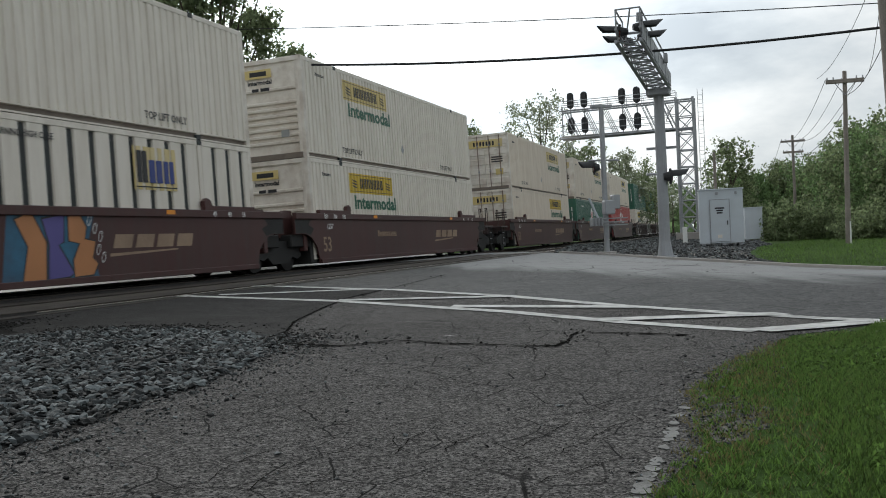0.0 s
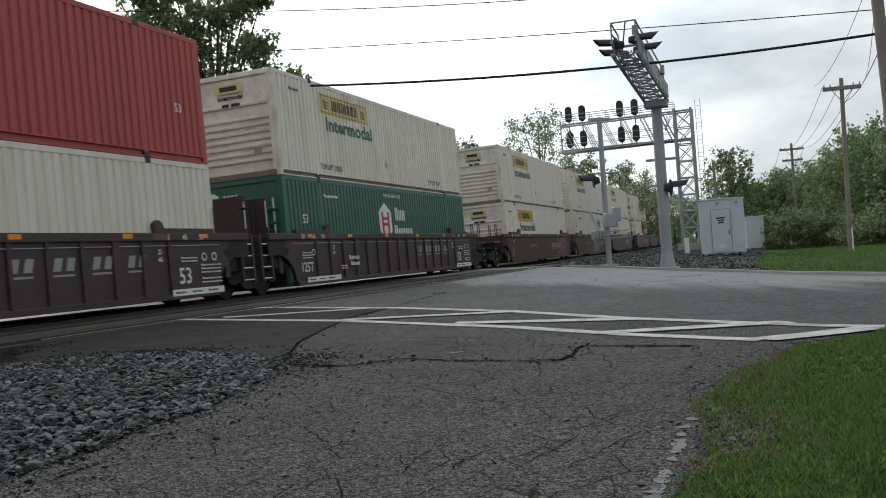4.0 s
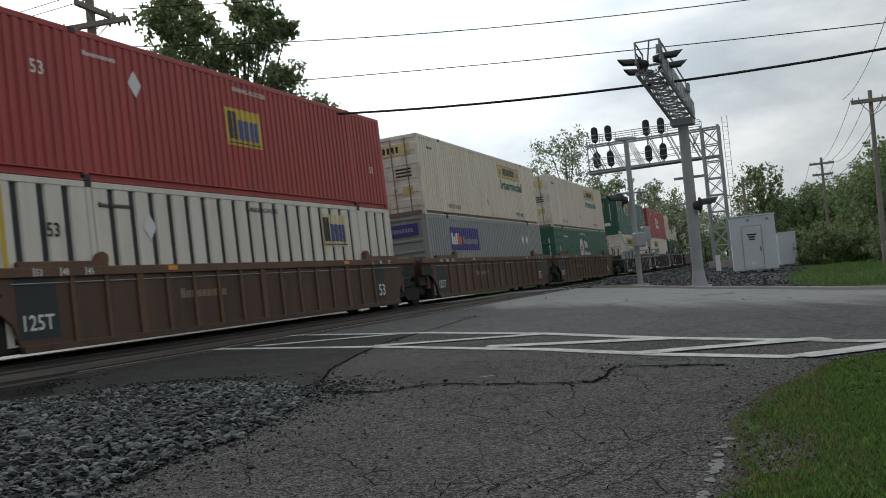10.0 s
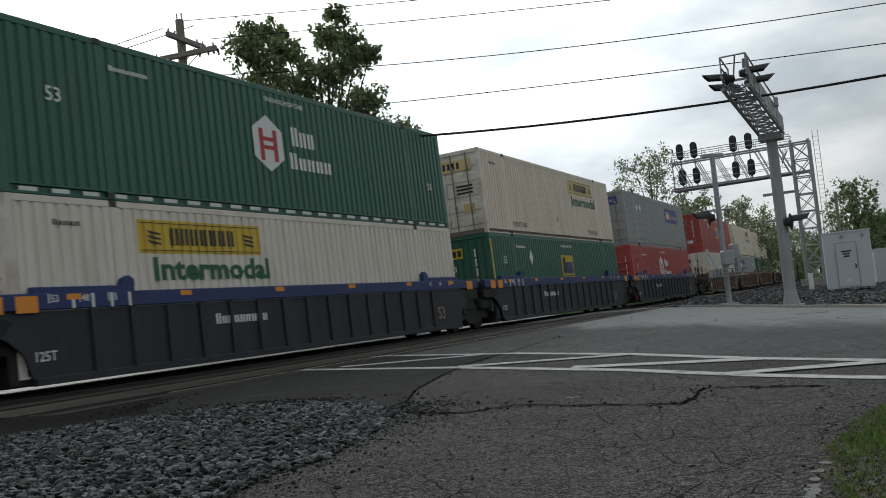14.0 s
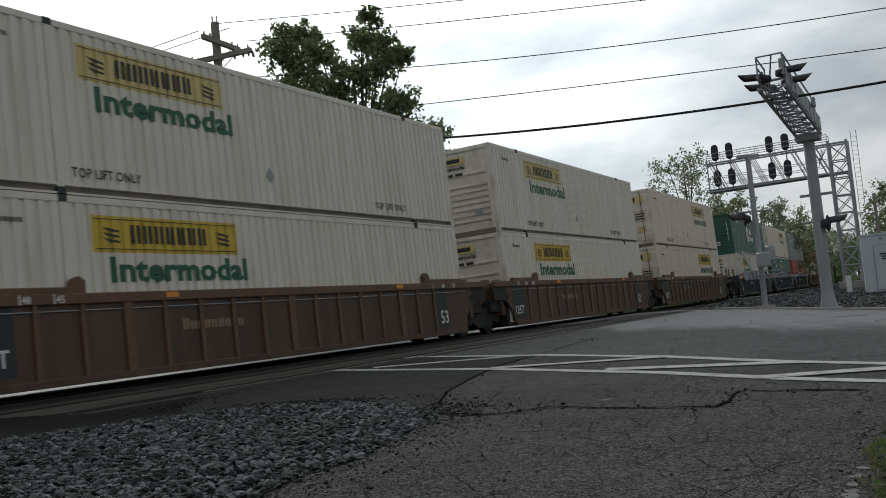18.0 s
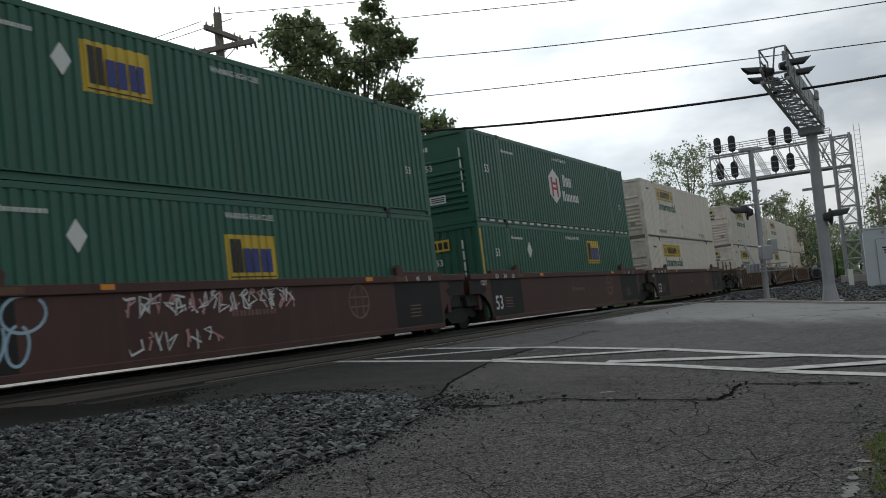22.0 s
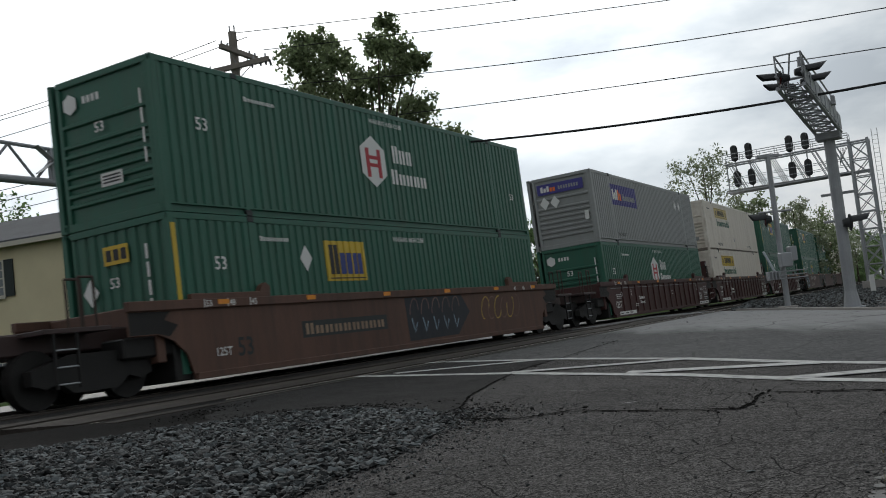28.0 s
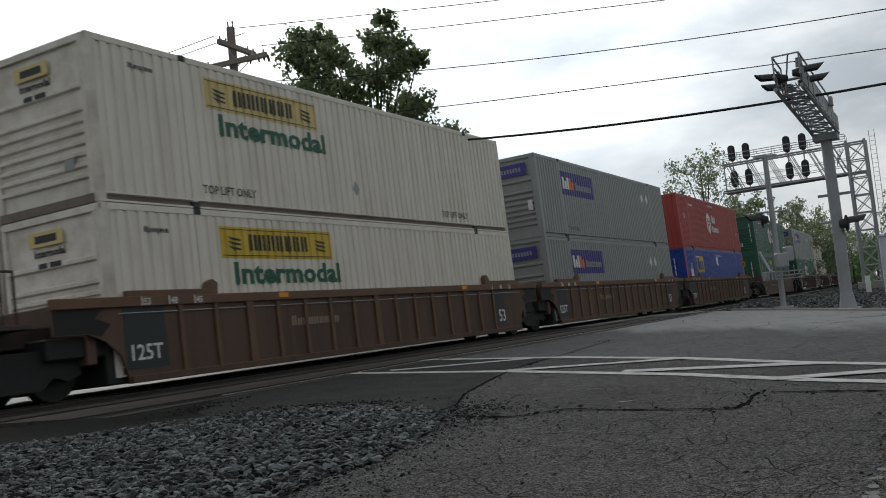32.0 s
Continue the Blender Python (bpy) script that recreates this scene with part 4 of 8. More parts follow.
def build_cantilever():
    """Crossing mast with a walk-out truss arm over the road."""
    bx, by = 6.72, 29.36
    z0 = ground_z(bx, by)
    mast = thing("crossing_mast", "tall grey steel crossing mast with a truss walkway arm", "crossing signal", Matrix.Translation((bx, by, z0)) @ Matrix.Rotation(radians(161), 4, "Z"))
    part("base", boxes((-0.32, 0.32, -0.32, 0.32, 0, 0.05), bevel=0.01), "dullsteel", mast)
    part("foot", tubes(((0, 0, 0.05), (0, 0, 0.5), 0.25, 0.172), n=14), "dullsteel", mast)
    part("mast", tubes(((0, 0, 0.4), (0, 0, 5.1), 0.17, 0.155), n=16), "dullsteel", mast, "grey tubular steel mast")
    part("mast_cap", boxes((-0.34, 0.34, -0.28, 0.28, 4.9, 5.12), bevel=0.02), "dullsteel", mast)
    # arm along local +y, rising and narrowing a little towards its tip
    L0, L1 = -0.2, 6.2
    def at_arm(x, y, dz):
        u = (y - L0) / (L1 - L0)
        return (x * (0.33 - 0.035 * u), y, 5.11 + 0.36 * u + dz)
    for x in (-1, 1):
        for dz in (0.0, 0.3):
            part("chord", tubes((at_arm(x, L0, dz), at_arm(x, L1, dz), 0.05 if dz == 0 else 0.035)), "dullsteel", mast)
    n = 8
    for i in range(n):
        ya, yb = L0 + (L1 - L0) * i / n, L0 + (L1 - L0) * (i + 1) / n
        deck = bmesh.new()
        for k in range(4):
            y = ya + (yb - ya) * k / 4
            beam(deck, at_arm(-0.55, y, 0.06), at_arm(0.55, y, 0.06), 0.03, 0.02)
        for k in (-0.55, -0.2, 0.2, 0.55):
            beam(deck, at_arm(k, ya, 0.06), at_arm(k, yb, 0.06), 0.018, 0.02)
        part("deck_grating", deck, "dullsteel", mast)
        for x in (-1, 1):
            part("web_brace", tubes((at_arm(x, ya, 0), at_arm(x, yb, 0.3), 0.02), n=6), "dullsteel", mast)
        part("cross_brace", tubes((at_arm(-1, ya, 0), at_arm(1, yb, 0), 0.022), n=6), "dullsteel", mast)
        part("cross_brace", tubes((at_arm(1, ya, 0), at_arm(-1, yb, 0), 0.022), n=6), "dullsteel", mast)
        part("cross_strut", tubes((at_arm(-1, ya, 0), at_arm(1, ya, 0), 0.026), n=6), "dullsteel", mast)
        # upright plates along the outer side, with gaps between them
        side = bmesh.new()
        beam(side, at_arm(-1.12, ya + 0.06, 0.26), at_arm(-1.12, yb - 0.1, 0.26), 0.02, 0.4)
        part("side_plate", side, "dullsteel", mast)
    for x, start in ((-1, 0.5), (1, 4.9)):
        for y in (start, 6.1):
            part("rail_post", tubes((at_arm(x, y, 0.3), at_arm(x, y, 0.8), 0.022), n=6), "dullsteel", mast)
        for dz in (0.55, 0.8):
            part("handrail", tubes((at_arm(x, start, dz), at_arm(x, 6.1, dz), 0.022), n=6), "dullsteel", mast)
    part("tip_rail", tubes((at_arm(-1, 6.1, 0.8), at_arm(1, 6.1, 0.8), 0.022), n=6), "dullsteel", mast)
    part("tip_brace", tubes((at_arm(-0.2, 6.1, 0.8), at_arm(0.6, 5.4, 0.1), 0.02), n=6), "dullsteel", mast)
    # lamps out at the tip
    for x, y, dz, yaw in ((0.3, 5.7, 0.36, 109), (0.3, 4.9, 0.3, 109), (-0.3, 5.7, 0.42, -71), (-0.3, 4.9, 0.36, -71)):
        flasher(mast, x, y, 5.11 + 0.36 * (y - L0) / (L1 - L0) + dz, radians(yaw), r=0.14)
    part("lamp_arm", tubes((at_arm(-1.2, 5.3, 0.4), at_arm(1.2, 5.3, 0.4), 0.035)), "dullsteel", mast)
    part("bell", tubes((at_arm(-0.75, 5.6, 0.58), at_arm(-0.75, 5.66, 0.8), 0.09, 0.07), n=12), "dullsteel", mast, "small domed bell on the arm")
    part("arm_box", boxes((-0.48, -0.38, 1.6, 1.85, 5.6, 5.85), bevel=0.01), "dullsteel", mast)
    part("junction_box", boxes((-0.14, 0.14, -0.3, -0.14, 1.2, 1.9), bevel=0.02), "dullsteel", mast)
    # lamps on the mast
    part("lamp_bar", tubes(((-0.55, 0, 2.55), (0.45, 0, 2.55), 0.04)), "dullsteel", mast)
    flasher(mast, -0.3, 0.1, 2.45, radians(-71), r=0.18)
    part("crossarm_plate", boxes((-0.45, 0.45, -0.19, -0.16, 3.3, 3.38)), "dullsteel", mast)


def build_gate_mast():
    bx, by = 5.87, 34.73
    z0 = ground_z(bx, by)
    g = thing("gate_mast", "slim steel crossing gate mast with mechanism and counterweights", "crossing gate", Matrix.Translation((bx, by, z0)) @ Matrix.Rotation(radians(15), 4, "Z"))
    part("base", boxes((-0.25, 0.25, -0.25, 0.25, 0, 0.08), bevel=0.01), "concrete", g)
    part("mast", tubes(((0, 0, 0.08), (0, 0, 5.3), 0.1, 0.09), n=12), "galv", g)
    part("cap", boxes((-0.4, 0.4, -0.08, 0.08, 5.24, 5.34)), "galv", g)
    part("mechanism", boxes((-0.2, 0.2, -0.42, -0.12, 1.4, 1.9), bevel=0.03), "dullsteel", g, "grey gate mechanism housing")
    for dz in (0.0, 0.14, 0.3):
        part("counterweight_arm", boxes((-0.55, 0.7, -0.34, -0.28, 1.0 + dz * 0.8, 1.04 + dz * 0.8), bevel=0.01), "galv", g, "pale counterweight arm")
    for x in (-0.72, -0.6, -0.48, -0.36):
        part("counterweight", boxes((x, x + 0.05, -0.42, -0.2, 1.0, 1.3), bevel=0.01), "dullsteel", g)
    part("gate_arm", tubes(((-0.4, -0.31, 1.2), (-0.75, -0.31, 2.0), 0.04), n=6), "cabinet", g)
    part("lamp_bar", tubes(((-0.6, 0, 3.35), (0.6, 0, 3.35), 0.035)), "dullsteel", g)
    flasher(g, -0.42, 0.0, 3.1, radians(-105), r=0.2)
    part("bell_box", boxes((0.25, 0.5, -0.2, 0.1, 1.6, 2.1), bevel=0.02), "galv", g)


def signal_head(parent, x, z, y=-0.45):
    out = []
    for i in range(12):
        a = math.pi * i / 11
        out.append((0.25 * math.cos(a), 0.34 + 0.25 * math.sin(a)))
    for i in range(12):
        a = math.pi + math.pi * i / 11
        out.append((0.25 * math.cos(a), -0.34 + 0.25 * math.sin(a)))
    h = part("signal_head", prism(out, -0.02, 0.02, "y"), "black", parent, "black oval railway signal head", Matrix.Translation((x, y, z)))
    for dz in (0.32, 0.0, -0.32):
        part("visor", tubes(((0, -0.28, dz), (0, -0.02, dz), 0.12, 0.11), n=10), "black", h)
    part("housing", boxes((-0.14, 0.14, 0.02, 0.3, -0.5, 0.5), bevel=0.02), "black", h)
    return h


def build_signal_bridge():
    # local x runs across the tracks, away from the tower
    base = Vector((16.8, 68.0, 0))
    z0 = ground_z(base.x, base.y)
    br = thing("signal_bridge", "grey steel cantilever signal bridge with black signal heads over the tracks", "signal bridge",
               Matrix.Translation((base.x, base.y, z0)) @ Matrix.Rotation(math.pi - HEADING + 0.0, 4, "Z"))
    top, low, half = 9.75, 7.75, 0.55
    for x in (-1.15, 0.0):
        for y in (-half, half):
            part("tower_leg", tubes(((x, y, 0), (x, y, top + 0.15), 0.09), n=8), "galv", br)
    zs = [0.4 + i * (top - 0.4) / 8 for i in range(9)]
    for za, zb in zip(zs, zs[1:]):
        for y in (-half, half):
            part("tower_strut", tubes(((-1.15, y, zb), (0, y, zb), 0.045), n=6), "galv", br)
            part("tower_brace", tubes(((-1.15, y, za), (0, y, zb), 0.035), n=6), "galv", br)
            part("tower_brace", tubes(((0, y, za), (-1.15, y, zb), 0.035), n=6), "galv", br)
    part("footing", boxes((-1.5, 0.35, -0.9, 0.9, 0.0, 0.5), bevel=0.03), "concrete", br)
    span = 8.25
    for y in (-half, half):
        part("top_chord", tubes(((-1.15, y, top), (span, y, top - 0.1), 0.065), n=8), "galv", br)
        part("bottom_chord", tubes(((-1.15, y, low), (span, y, low - 0.1), 0.065), n=8), "galv", br)
        for i in range(6):
            xa, xb = span * i / 6, span * (i + 1) / 6
            for dx in (0.0, 0.24):
                part("truss_brace", tubes(((xa + dx, y, low), (xb - 0.55 + dx, y, top - 0.05), 0.03), n=6), "galv", br)
        for dz in (0.55, 1.0):
            part("inner_rail", tubes(((0, y, low + dz), (span, y, low + dz - 0.1), 0.022), n=6), "galv", br)
        part("handrail", tubes(((0, y, top + 0.65), (span, y, top + 0.6), 0.03), n=6), "galv", br)
        part("midrail", tubes(((0, y, top + 0.33), (span, y, top + 0.3), 0.026), n=6), "galv", br)
        for i in range(8):
            x = span * i / 7
            part("rail_post", tubes(((x, y, top - 0.05), (x, y, top + 0.62), 0.02), n=6), "galv", br)
    part("walkway", boxes((0, span, -half, half, low + 0.05, low + 0.09)), "galv", br)
    part("end_post", tubes(((span, -half, low - 0.1), (span, -half, top + 0.3), 0.05), n=6), "galv", br)
    # heads, paired over each track, an upper and a lower row
    for x in (span - 0.65, span - 1.65, span - 4.4, span - 5.45):
        signal_head(br, x, top + 0.75)
        signal_head(br, x, low + 0.9)
        part("head_post", tubes(((x, -half + 0.02, low), (x, -half + 0.02, top + 0.9), 0.05), n=6), "galv", br)
    for i in range(5):
        part("cable_loop", tubes(((0.2 + 0.1 * i, -half - 0.05, top - 0.15), (0.6 + 0.05 * i, -half - 0.12, top - 0.8 - 0.12 * i), 0.02), n=5), "wire", br)
    # ladder on the outer face
    for x in (-1.75, -1.4):
        part("ladder_rail", tubes(((x, -half, 1.2), (x, -half, top + 0.8), 0.02), n=6), "galv", br)
    for i in range(30):
        part("ladder_rung", tubes(((-1.75, -half, 1.4 + i * 0.3), (-1.4, -half, 1.4 + i * 0.3), 0.012), n=5), "galv", br)


def build_cabinet(name, x, y, yaw, w, d, h, label, detailed):
    z0 = ground_z(x, y)
    c = thing(name, label, "equipment cabinet", Matrix.Translation((x, y, z0)) @ Matrix.Rotation(yaw, 4, "Z"))
    part("body", boxes((0, w, 0, d, 0.1, h), bevel=0.015), "cabinet", c)
    part("roof", boxes((-0.04, w + 0.04, -0.04, d + 0.04, h, h + 0.06), bevel=0.01), "cabinet", c)
    for px in (0.1, w / 2, w - 0.25):
        part("foot", boxes((px, px + 0.15, 0.05, d - 0.05, 0, 0.1)), "dullsteel", c)
    if detailed:
        dx = 0.5
        dr = part("door", boxes((dx, dx + 0.85, -0.035, 0.0, 0.18, 2.12), bevel=0.008), "cabinet", c, "grey steel door with a lever handle")
        for a in ((dx - 0.03, dx, 0.15, 2.15), (dx + 0.85, dx + 0.88, 0.15, 2.15), (dx, dx + 0.85, 2.12, 2.15)):
            part("door_frame", boxes((a[0], a[1], -0.045, -0.001, a[2], a[3])), "dullsteel", c)
        part("handle", boxes((dx + 0.74, dx + 0.78, -0.09, -0.035, 0.95, 1.15), bevel=0.005), "steel", dr)
        for i, wd in enumerate((0.42, 0.3, 0.26)):
            part("notice_bar", boxes((dx + 0.42 - wd / 2, dx + 0.42 + wd / 2, -0.041, -0.036, 1.7 - i * 0.11, 1.77 - i * 0.11)), "ink", dr, "dark line of small lettering")
        part("vent", boxes((dx + 0.3, dx + 0.5, -0.045, -0.035, 0.35, 0.5), bevel=0.004), "white", dr)
        for lx in (0.75, 1.6):
            part("lamp", boxes((lx, lx + 0.12, -0.1, 0.0, h - 0.22, h - 0.1), bevel=0.01), "dullsteel", c)
    return c


build_cantilever()
build_gate_mast()
build_signal_bridge()
build_cabinet("signal_cabinet", 12.0, 45.2, radians(-14), 1.98, 2.2, 2.58, "pale grey walk-in signal equipment cabinet with a door", True)
build_cabinet("relay_cabinet", 18.0, 57.6, radians(-14), 1.0, 1.2, 1.95, "small pale grey relay cabinet on bare soil", False)
post = thing("marker_post", "short white marker post by the track", "post", Matrix.Translation((13.5, 54.0, ground_z(13.5, 54))))
part("shaft", boxes((-0.12, 0.12, -0.05, 0.05, 0, 0.9), bevel=0.01), "siding", post)


def build_far_cantilever():
    """The other crossing arm, beyond the train."""
    a, b = Vector((-14.4, 18.2, -0.1)), Vector((-11.75, 25.2, 0))
    yaw = math.atan2(b.y - a.y, b.x - a.x) - math.pi / 2
    c = thing("crossing_mast", "grey steel crossing mast with a pipe truss arm and red lamps", "crossing signal", Matrix.Translation(a) @ Matrix.Rotation(yaw, 4, "Z"))
    part("mast", tubes(((0, 0, 0), (0, 0, 6.2), 0.2), n=14), "dullsteel", c)
    part("bottom_chord", tubes(((0, 0, 5.3), (0, 6.95, 5.22), 0.1), n=12), "dullsteel", c)
    part("top_chord", tubes(((0, 0, 6.22), (0, 5.7, 6.02), 0.05), n=8), "dullsteel", c)
    part("tip_brace", tubes(((0, 5.7, 6.02), (0, 6.6, 5.3), 0.04), n=6), "dullsteel", c)
    for i in range(4):
        y = 0.4 + i * 1.4
        part("web_brace", tubes(((0, y, 5.3), (0, y + 0.7, 6.15 - 0.04 * i), 0.035), n=6), "dullsteel", c)
        if i < 3:
            part("web_brace", tubes(((0, y + 1.4, 5.3), (0, y + 0.7, 6.15 - 0.04 * i), 0.035), n=6), "dullsteel", c)
    # crossbuck boards seen from behind, bolted to the truss
    for k in (-1, 1):
        board = bmesh.new()
        beam(board, (0.1 + 0.015 * k, 3.2, 5.78 - 0.34 * k), (0.1 + 0.015 * k, 4.15, 5.78 + 0.34 * k), 0.02, 0.2, (1, 0, 0))
        part("crossbuck_board", board, "dullsteel", c, "bare metal back of a crossbuck board")
    part("clamp_plate", boxes((-0.05, 0.09, 3.6, 3.75, 5.25, 6.1), bevel=0.01), "dullsteel", c)
    for y, z, yaw2, lit in ((5.0, 5.6, -60, False), (5.35, 5.55, 80, False), (5.85, 5.6, 95, True), (6.35, 5.55, -75, False), (6.6, 5.62, 70, False)):
        flasher(c, 0.22, y, z, radians(yaw2) - yaw, lit=lit, r=0.17)
    part("lamp_bar", tubes(((0.1, 4.8, 5.62), (0.1, 6.8, 5.58), 0.035), n=6), "dullsteel", c)
    part("junction_box", boxes((-0.15, 0.15, 4.55, 4.85, 5.36, 5.72), bevel=0.02), "dullsteel", c)


build_far_cantilever()


# ---- utility poles and wires ----
def utility_pole(x, y, top, r, arms, label, z0=None, lean=0.0, yaw=0.0):
    z0 = ground_z(x, y) - 0.1 if z0 is None else z0
    p = thing("utility_pole", label, "utility pole", Matrix.Translation((x, y, z0)) @ Matrix.Rotation(radians(lean), 4, "Y") @ Matrix.Rotation(yaw, 4, "Z"))
    part("shaft", tubes(((0, 0, 0), (0, 0, top - z0), r, r * 0.72), n=12), "pole", p)
    for h, w, turn in arms:
        m = Matrix.Translation((0, 0, h - z0)) @ Matrix.Rotation(radians(turn), 4, "Z")
        arm = part("crossarm", boxes((-w / 2, w / 2, -r - 0.08, -r + 0.06, -0.085, 0.085), bevel=0.01), "pole", p, "", m)
        for sx in (-1, 1):
            part("brace", tubes(((sx * w * 0.28, -r, -0.04), (0, -r, -0.6), 0.018), n=5), "galv", arm)
        for k in (-0.46, -0.3, 0.3, 0.46):
            part("insulator", tubes(((k * w, -r - 0.01, 0.06), (k * w, -r - 0.01, 0.2), 0.04, 0.025), n=8), "galv", arm)
    return p


left_pole = utility_pole(-11.45, 30.45, 11.2, 0.19, ((10.45, 2.05, 76), (9.95, 2.85, -12)), "weathered wooden utility pole with two crossarms and a street lamp", 0.0)
for dx in (-0.08, 0.08):
    part("top_pin", tubes(((dx, 0, 11.15), (dx, 0, 11.42), 0.022, 0.03), n=6), "galv", left_pole)
for k in (-0.97, -0.8, -0.62, 0.5, 0.72, 0.86, 0.97):
    u = Vector((math.cos(radians(-12)), math.sin(radians(-12)), 0)) * 1.42 * k
    foot = u + Vector((0.04, -0.22, 9.9))
    part("dead_end_insulator", tubes((tuple(foot), tuple(foot + Vector((0.06 * k, -0.1, -0.16 - 0.06 * (abs(k) > 0.9)))), 0.045, 0.03), n=7), "black", left_pole)
for k in range(4):
    part("cable_clamp", boxes((-0.24, -0.1, -0.16, -0.02, 7.1 + 0.28 * k, 7.2 + 0.28 * k), bevel=0.01), "black", left_pole)
part("riser", tubes(((0.14, -0.14, 0), (0.14, -0.14, 7.4), 0.035), n=6), "black", left_pole)
lamp = thing("street_lamp", "grey street lamp on a curved arm fixed to the pole", "street lamp", Matrix.Translation((-11.45, 30.45, 0)))
part("arm", tubes(((0, 0, 7.2), (-1.1, -0.35, 8.2), 0.04), ((-1.1, -0.35, 8.2), (-2.1, -0.7, 8.75), 0.035)), "dullsteel", lamp)
part("head", tubes(((-2.0, -0.66, 8.72), (-2.35, -0.8, 8.74), 0.09, 0.17), ((-2.35, -0.8, 8.74), (-2.75, -0.95, 8.66), 0.17, 0.07), n=10), "dullsteel", lamp, "cobra-head lamp housing")
utility_pole(11.18, 23.48, 10.5, 0.17, ((3.5, 1.0, 40),), "tall wooden utility pole carrying a thick cable", None, -2.3)
utility_pole(17.6, 42.07, 7.2, 0.12, ((6.75, 1.55, -20),), "wooden utility pole with one crossarm at the road", None, 1.0)
utility_pole(29.2, 80.0, 8.0, 0.14, ((7.5, 1.9, -15), (6.6, 1.6, -15)), "distant wooden utility pole with crossarms", None)
utility_pole(40.5, 118.0, 8.0, 0.15, ((7.2, 2.4, -10),), "distant wooden utility pole at the trees", None)
bare = thing("signal_pole", "plain dark pole behind the signal cabinet", "pole", Matrix.Translation((14.6, 51.5, -0.2)))
part("shaft", tubes(((0, 0, 0), (0, 0, 4.9), 0.09, 0.08), n=8), "pole", bare)


guard = thing("guy_guard", "yellow plastic guard on a pole's guy wire", "guy wire", Matrix.Translation((10.86, 23.62, -0.3)))
part("sleeve", tubes(((0, 0, 0), (0.05, -0.02, 1.9), 0.03), n=8), "yellow", guard)
part("guy_wire", tubes(((0.05, -0.02, 1.85), (0.1, -0.05, 5.2), 0.008), n=5), "wire", guard)
stake = thing("marker_stake", "thin pale marker stake by the utility pole", "stake", Matrix.Translation((17.35, 41.2, -0.32)))
part("shaft", tubes(((0, 0, 0), (0, 0, 1.0), 0.035, 0.03), n=8), "siding", stake)


def wire(a, b, sag, r, label="thin black overhead electric cable"):
    cu = bpy.data.curves.new("overhead_cable", "CURVE")
    cu.dimensions, cu.bevel_depth, cu.bevel_resolution = "3D", r, 1
    sp = cu.splines.new("POLY")
    n = 24
    sp.points.add(n)
    for i in range(n + 1):
        u = i / n
        p = Vector(a).lerp(Vector(b), u)
        sp.points[i].co = (p.x, p.y, p.z - sag * 4 * u * (1 - u), 1)
    cu.materials.append(M["wire"])
    return place("overhead_cable", cu, None, None, label, "cable", "overhead cables")


PL = Vector((-11.45, 30.45, 0))
wire((10.94, 23.56, 5.34), (-11.45, 30.6, 7.05), 0.58, 0.035, "thick black overhead cable across the road")
wire((10.94, 23.56, 5.93), (-11.45, 30.45, 7.75), 0.15, 0.013)
wire((10.94, 23.56, 6.95), (-11.45, 30.45, 9.3), 0.41, 0.013)
wire((12.0, 30.0, 9.6), (-10.6, 31.0, 10.6), 0.12, 0.013)
wire((12.0, 30.0, 10.1), (-11.5, 30.4, 11.15), 0.1, 0.013)
for dx, z, zl in ((-0.6, 11.0, 9.6), (0.5, 10.95, 9.5), (-1.1, 10.1, 8.9), (-0.1, 8.0, 7.4), (-0.1, 7.6, 7.0), (0.0, 7.2, 6.6)):
    wire((PL.x + dx, PL.y, z), (-36, 34, zl), 0.5, 0.014)
wire((10.94, 23.56, 5.0), (17.6, 42.07, 6.2), 0.4, 0.012)
wire((10.94, 23.56, 7.0), (16.6, 42.2, 6.95), 0.5, 0.009)
wire((10.94, 23.56, 6.4), (18.6, 41.9, 6.95), 0.5, 0.009)
for dx in (-0.7, 0.0, 0.7):
    wire((17.6 + dx, 42.07, 6.9 - abs(dx) * 0.05), (29.2 + dx, 80, 7.55), 0.8, 0.012)
wire((17.6, 42.07, 5.4), (29.2, 80, 6.3), 0.7, 0.014)
for dx in (-1.0, 1.0):
    wire((29.2 + dx, 80, 7.5), (40.5 + dx, 118, 7.3), 0.8, 0.014)


# ---- houses ----
def sash_window(parent, m, w, h, shutters=True):
    f = part("window", boxes((-w / 2 - 0.06, w / 2 + 0.06, -0.05, 0.02, -h / 2 - 0.06, h / 2 + 0.06), bevel=0.006), "trim", parent, "cream sash window with dark shutters", m)
    for i in range(2):
        for j in range(2):
            for k2 in range(2):
                x0, z0 = -w / 2 + k2 * w / 2 + 0.02, -h / 2 + i * h / 2 + j * h / 4 + 0.02
                part("pane", boxes((x0, x0 + w / 2 - 0.04, -0.056, -0.0505, z0, z0 + h / 4 - 0.04)), "glass", f)
    part("sill", boxes((-w / 2 - 0.1, w / 2 + 0.1, -0.12, -0.05, -h / 2 - 0.13, -h / 2 - 0.06), bevel=0.006), "trim", f)
    if shutters:
        for sx in (-1, 1):
            x0 = sx * (w / 2 + 0.29)
            part("shutter", boxes((x0 - 0.21, x0 + 0.21, -0.06, -0.005, -h / 2 - 0.05, h / 2 + 0.05), bevel=0.006), "shutter", f, "dark shutter")
    return f


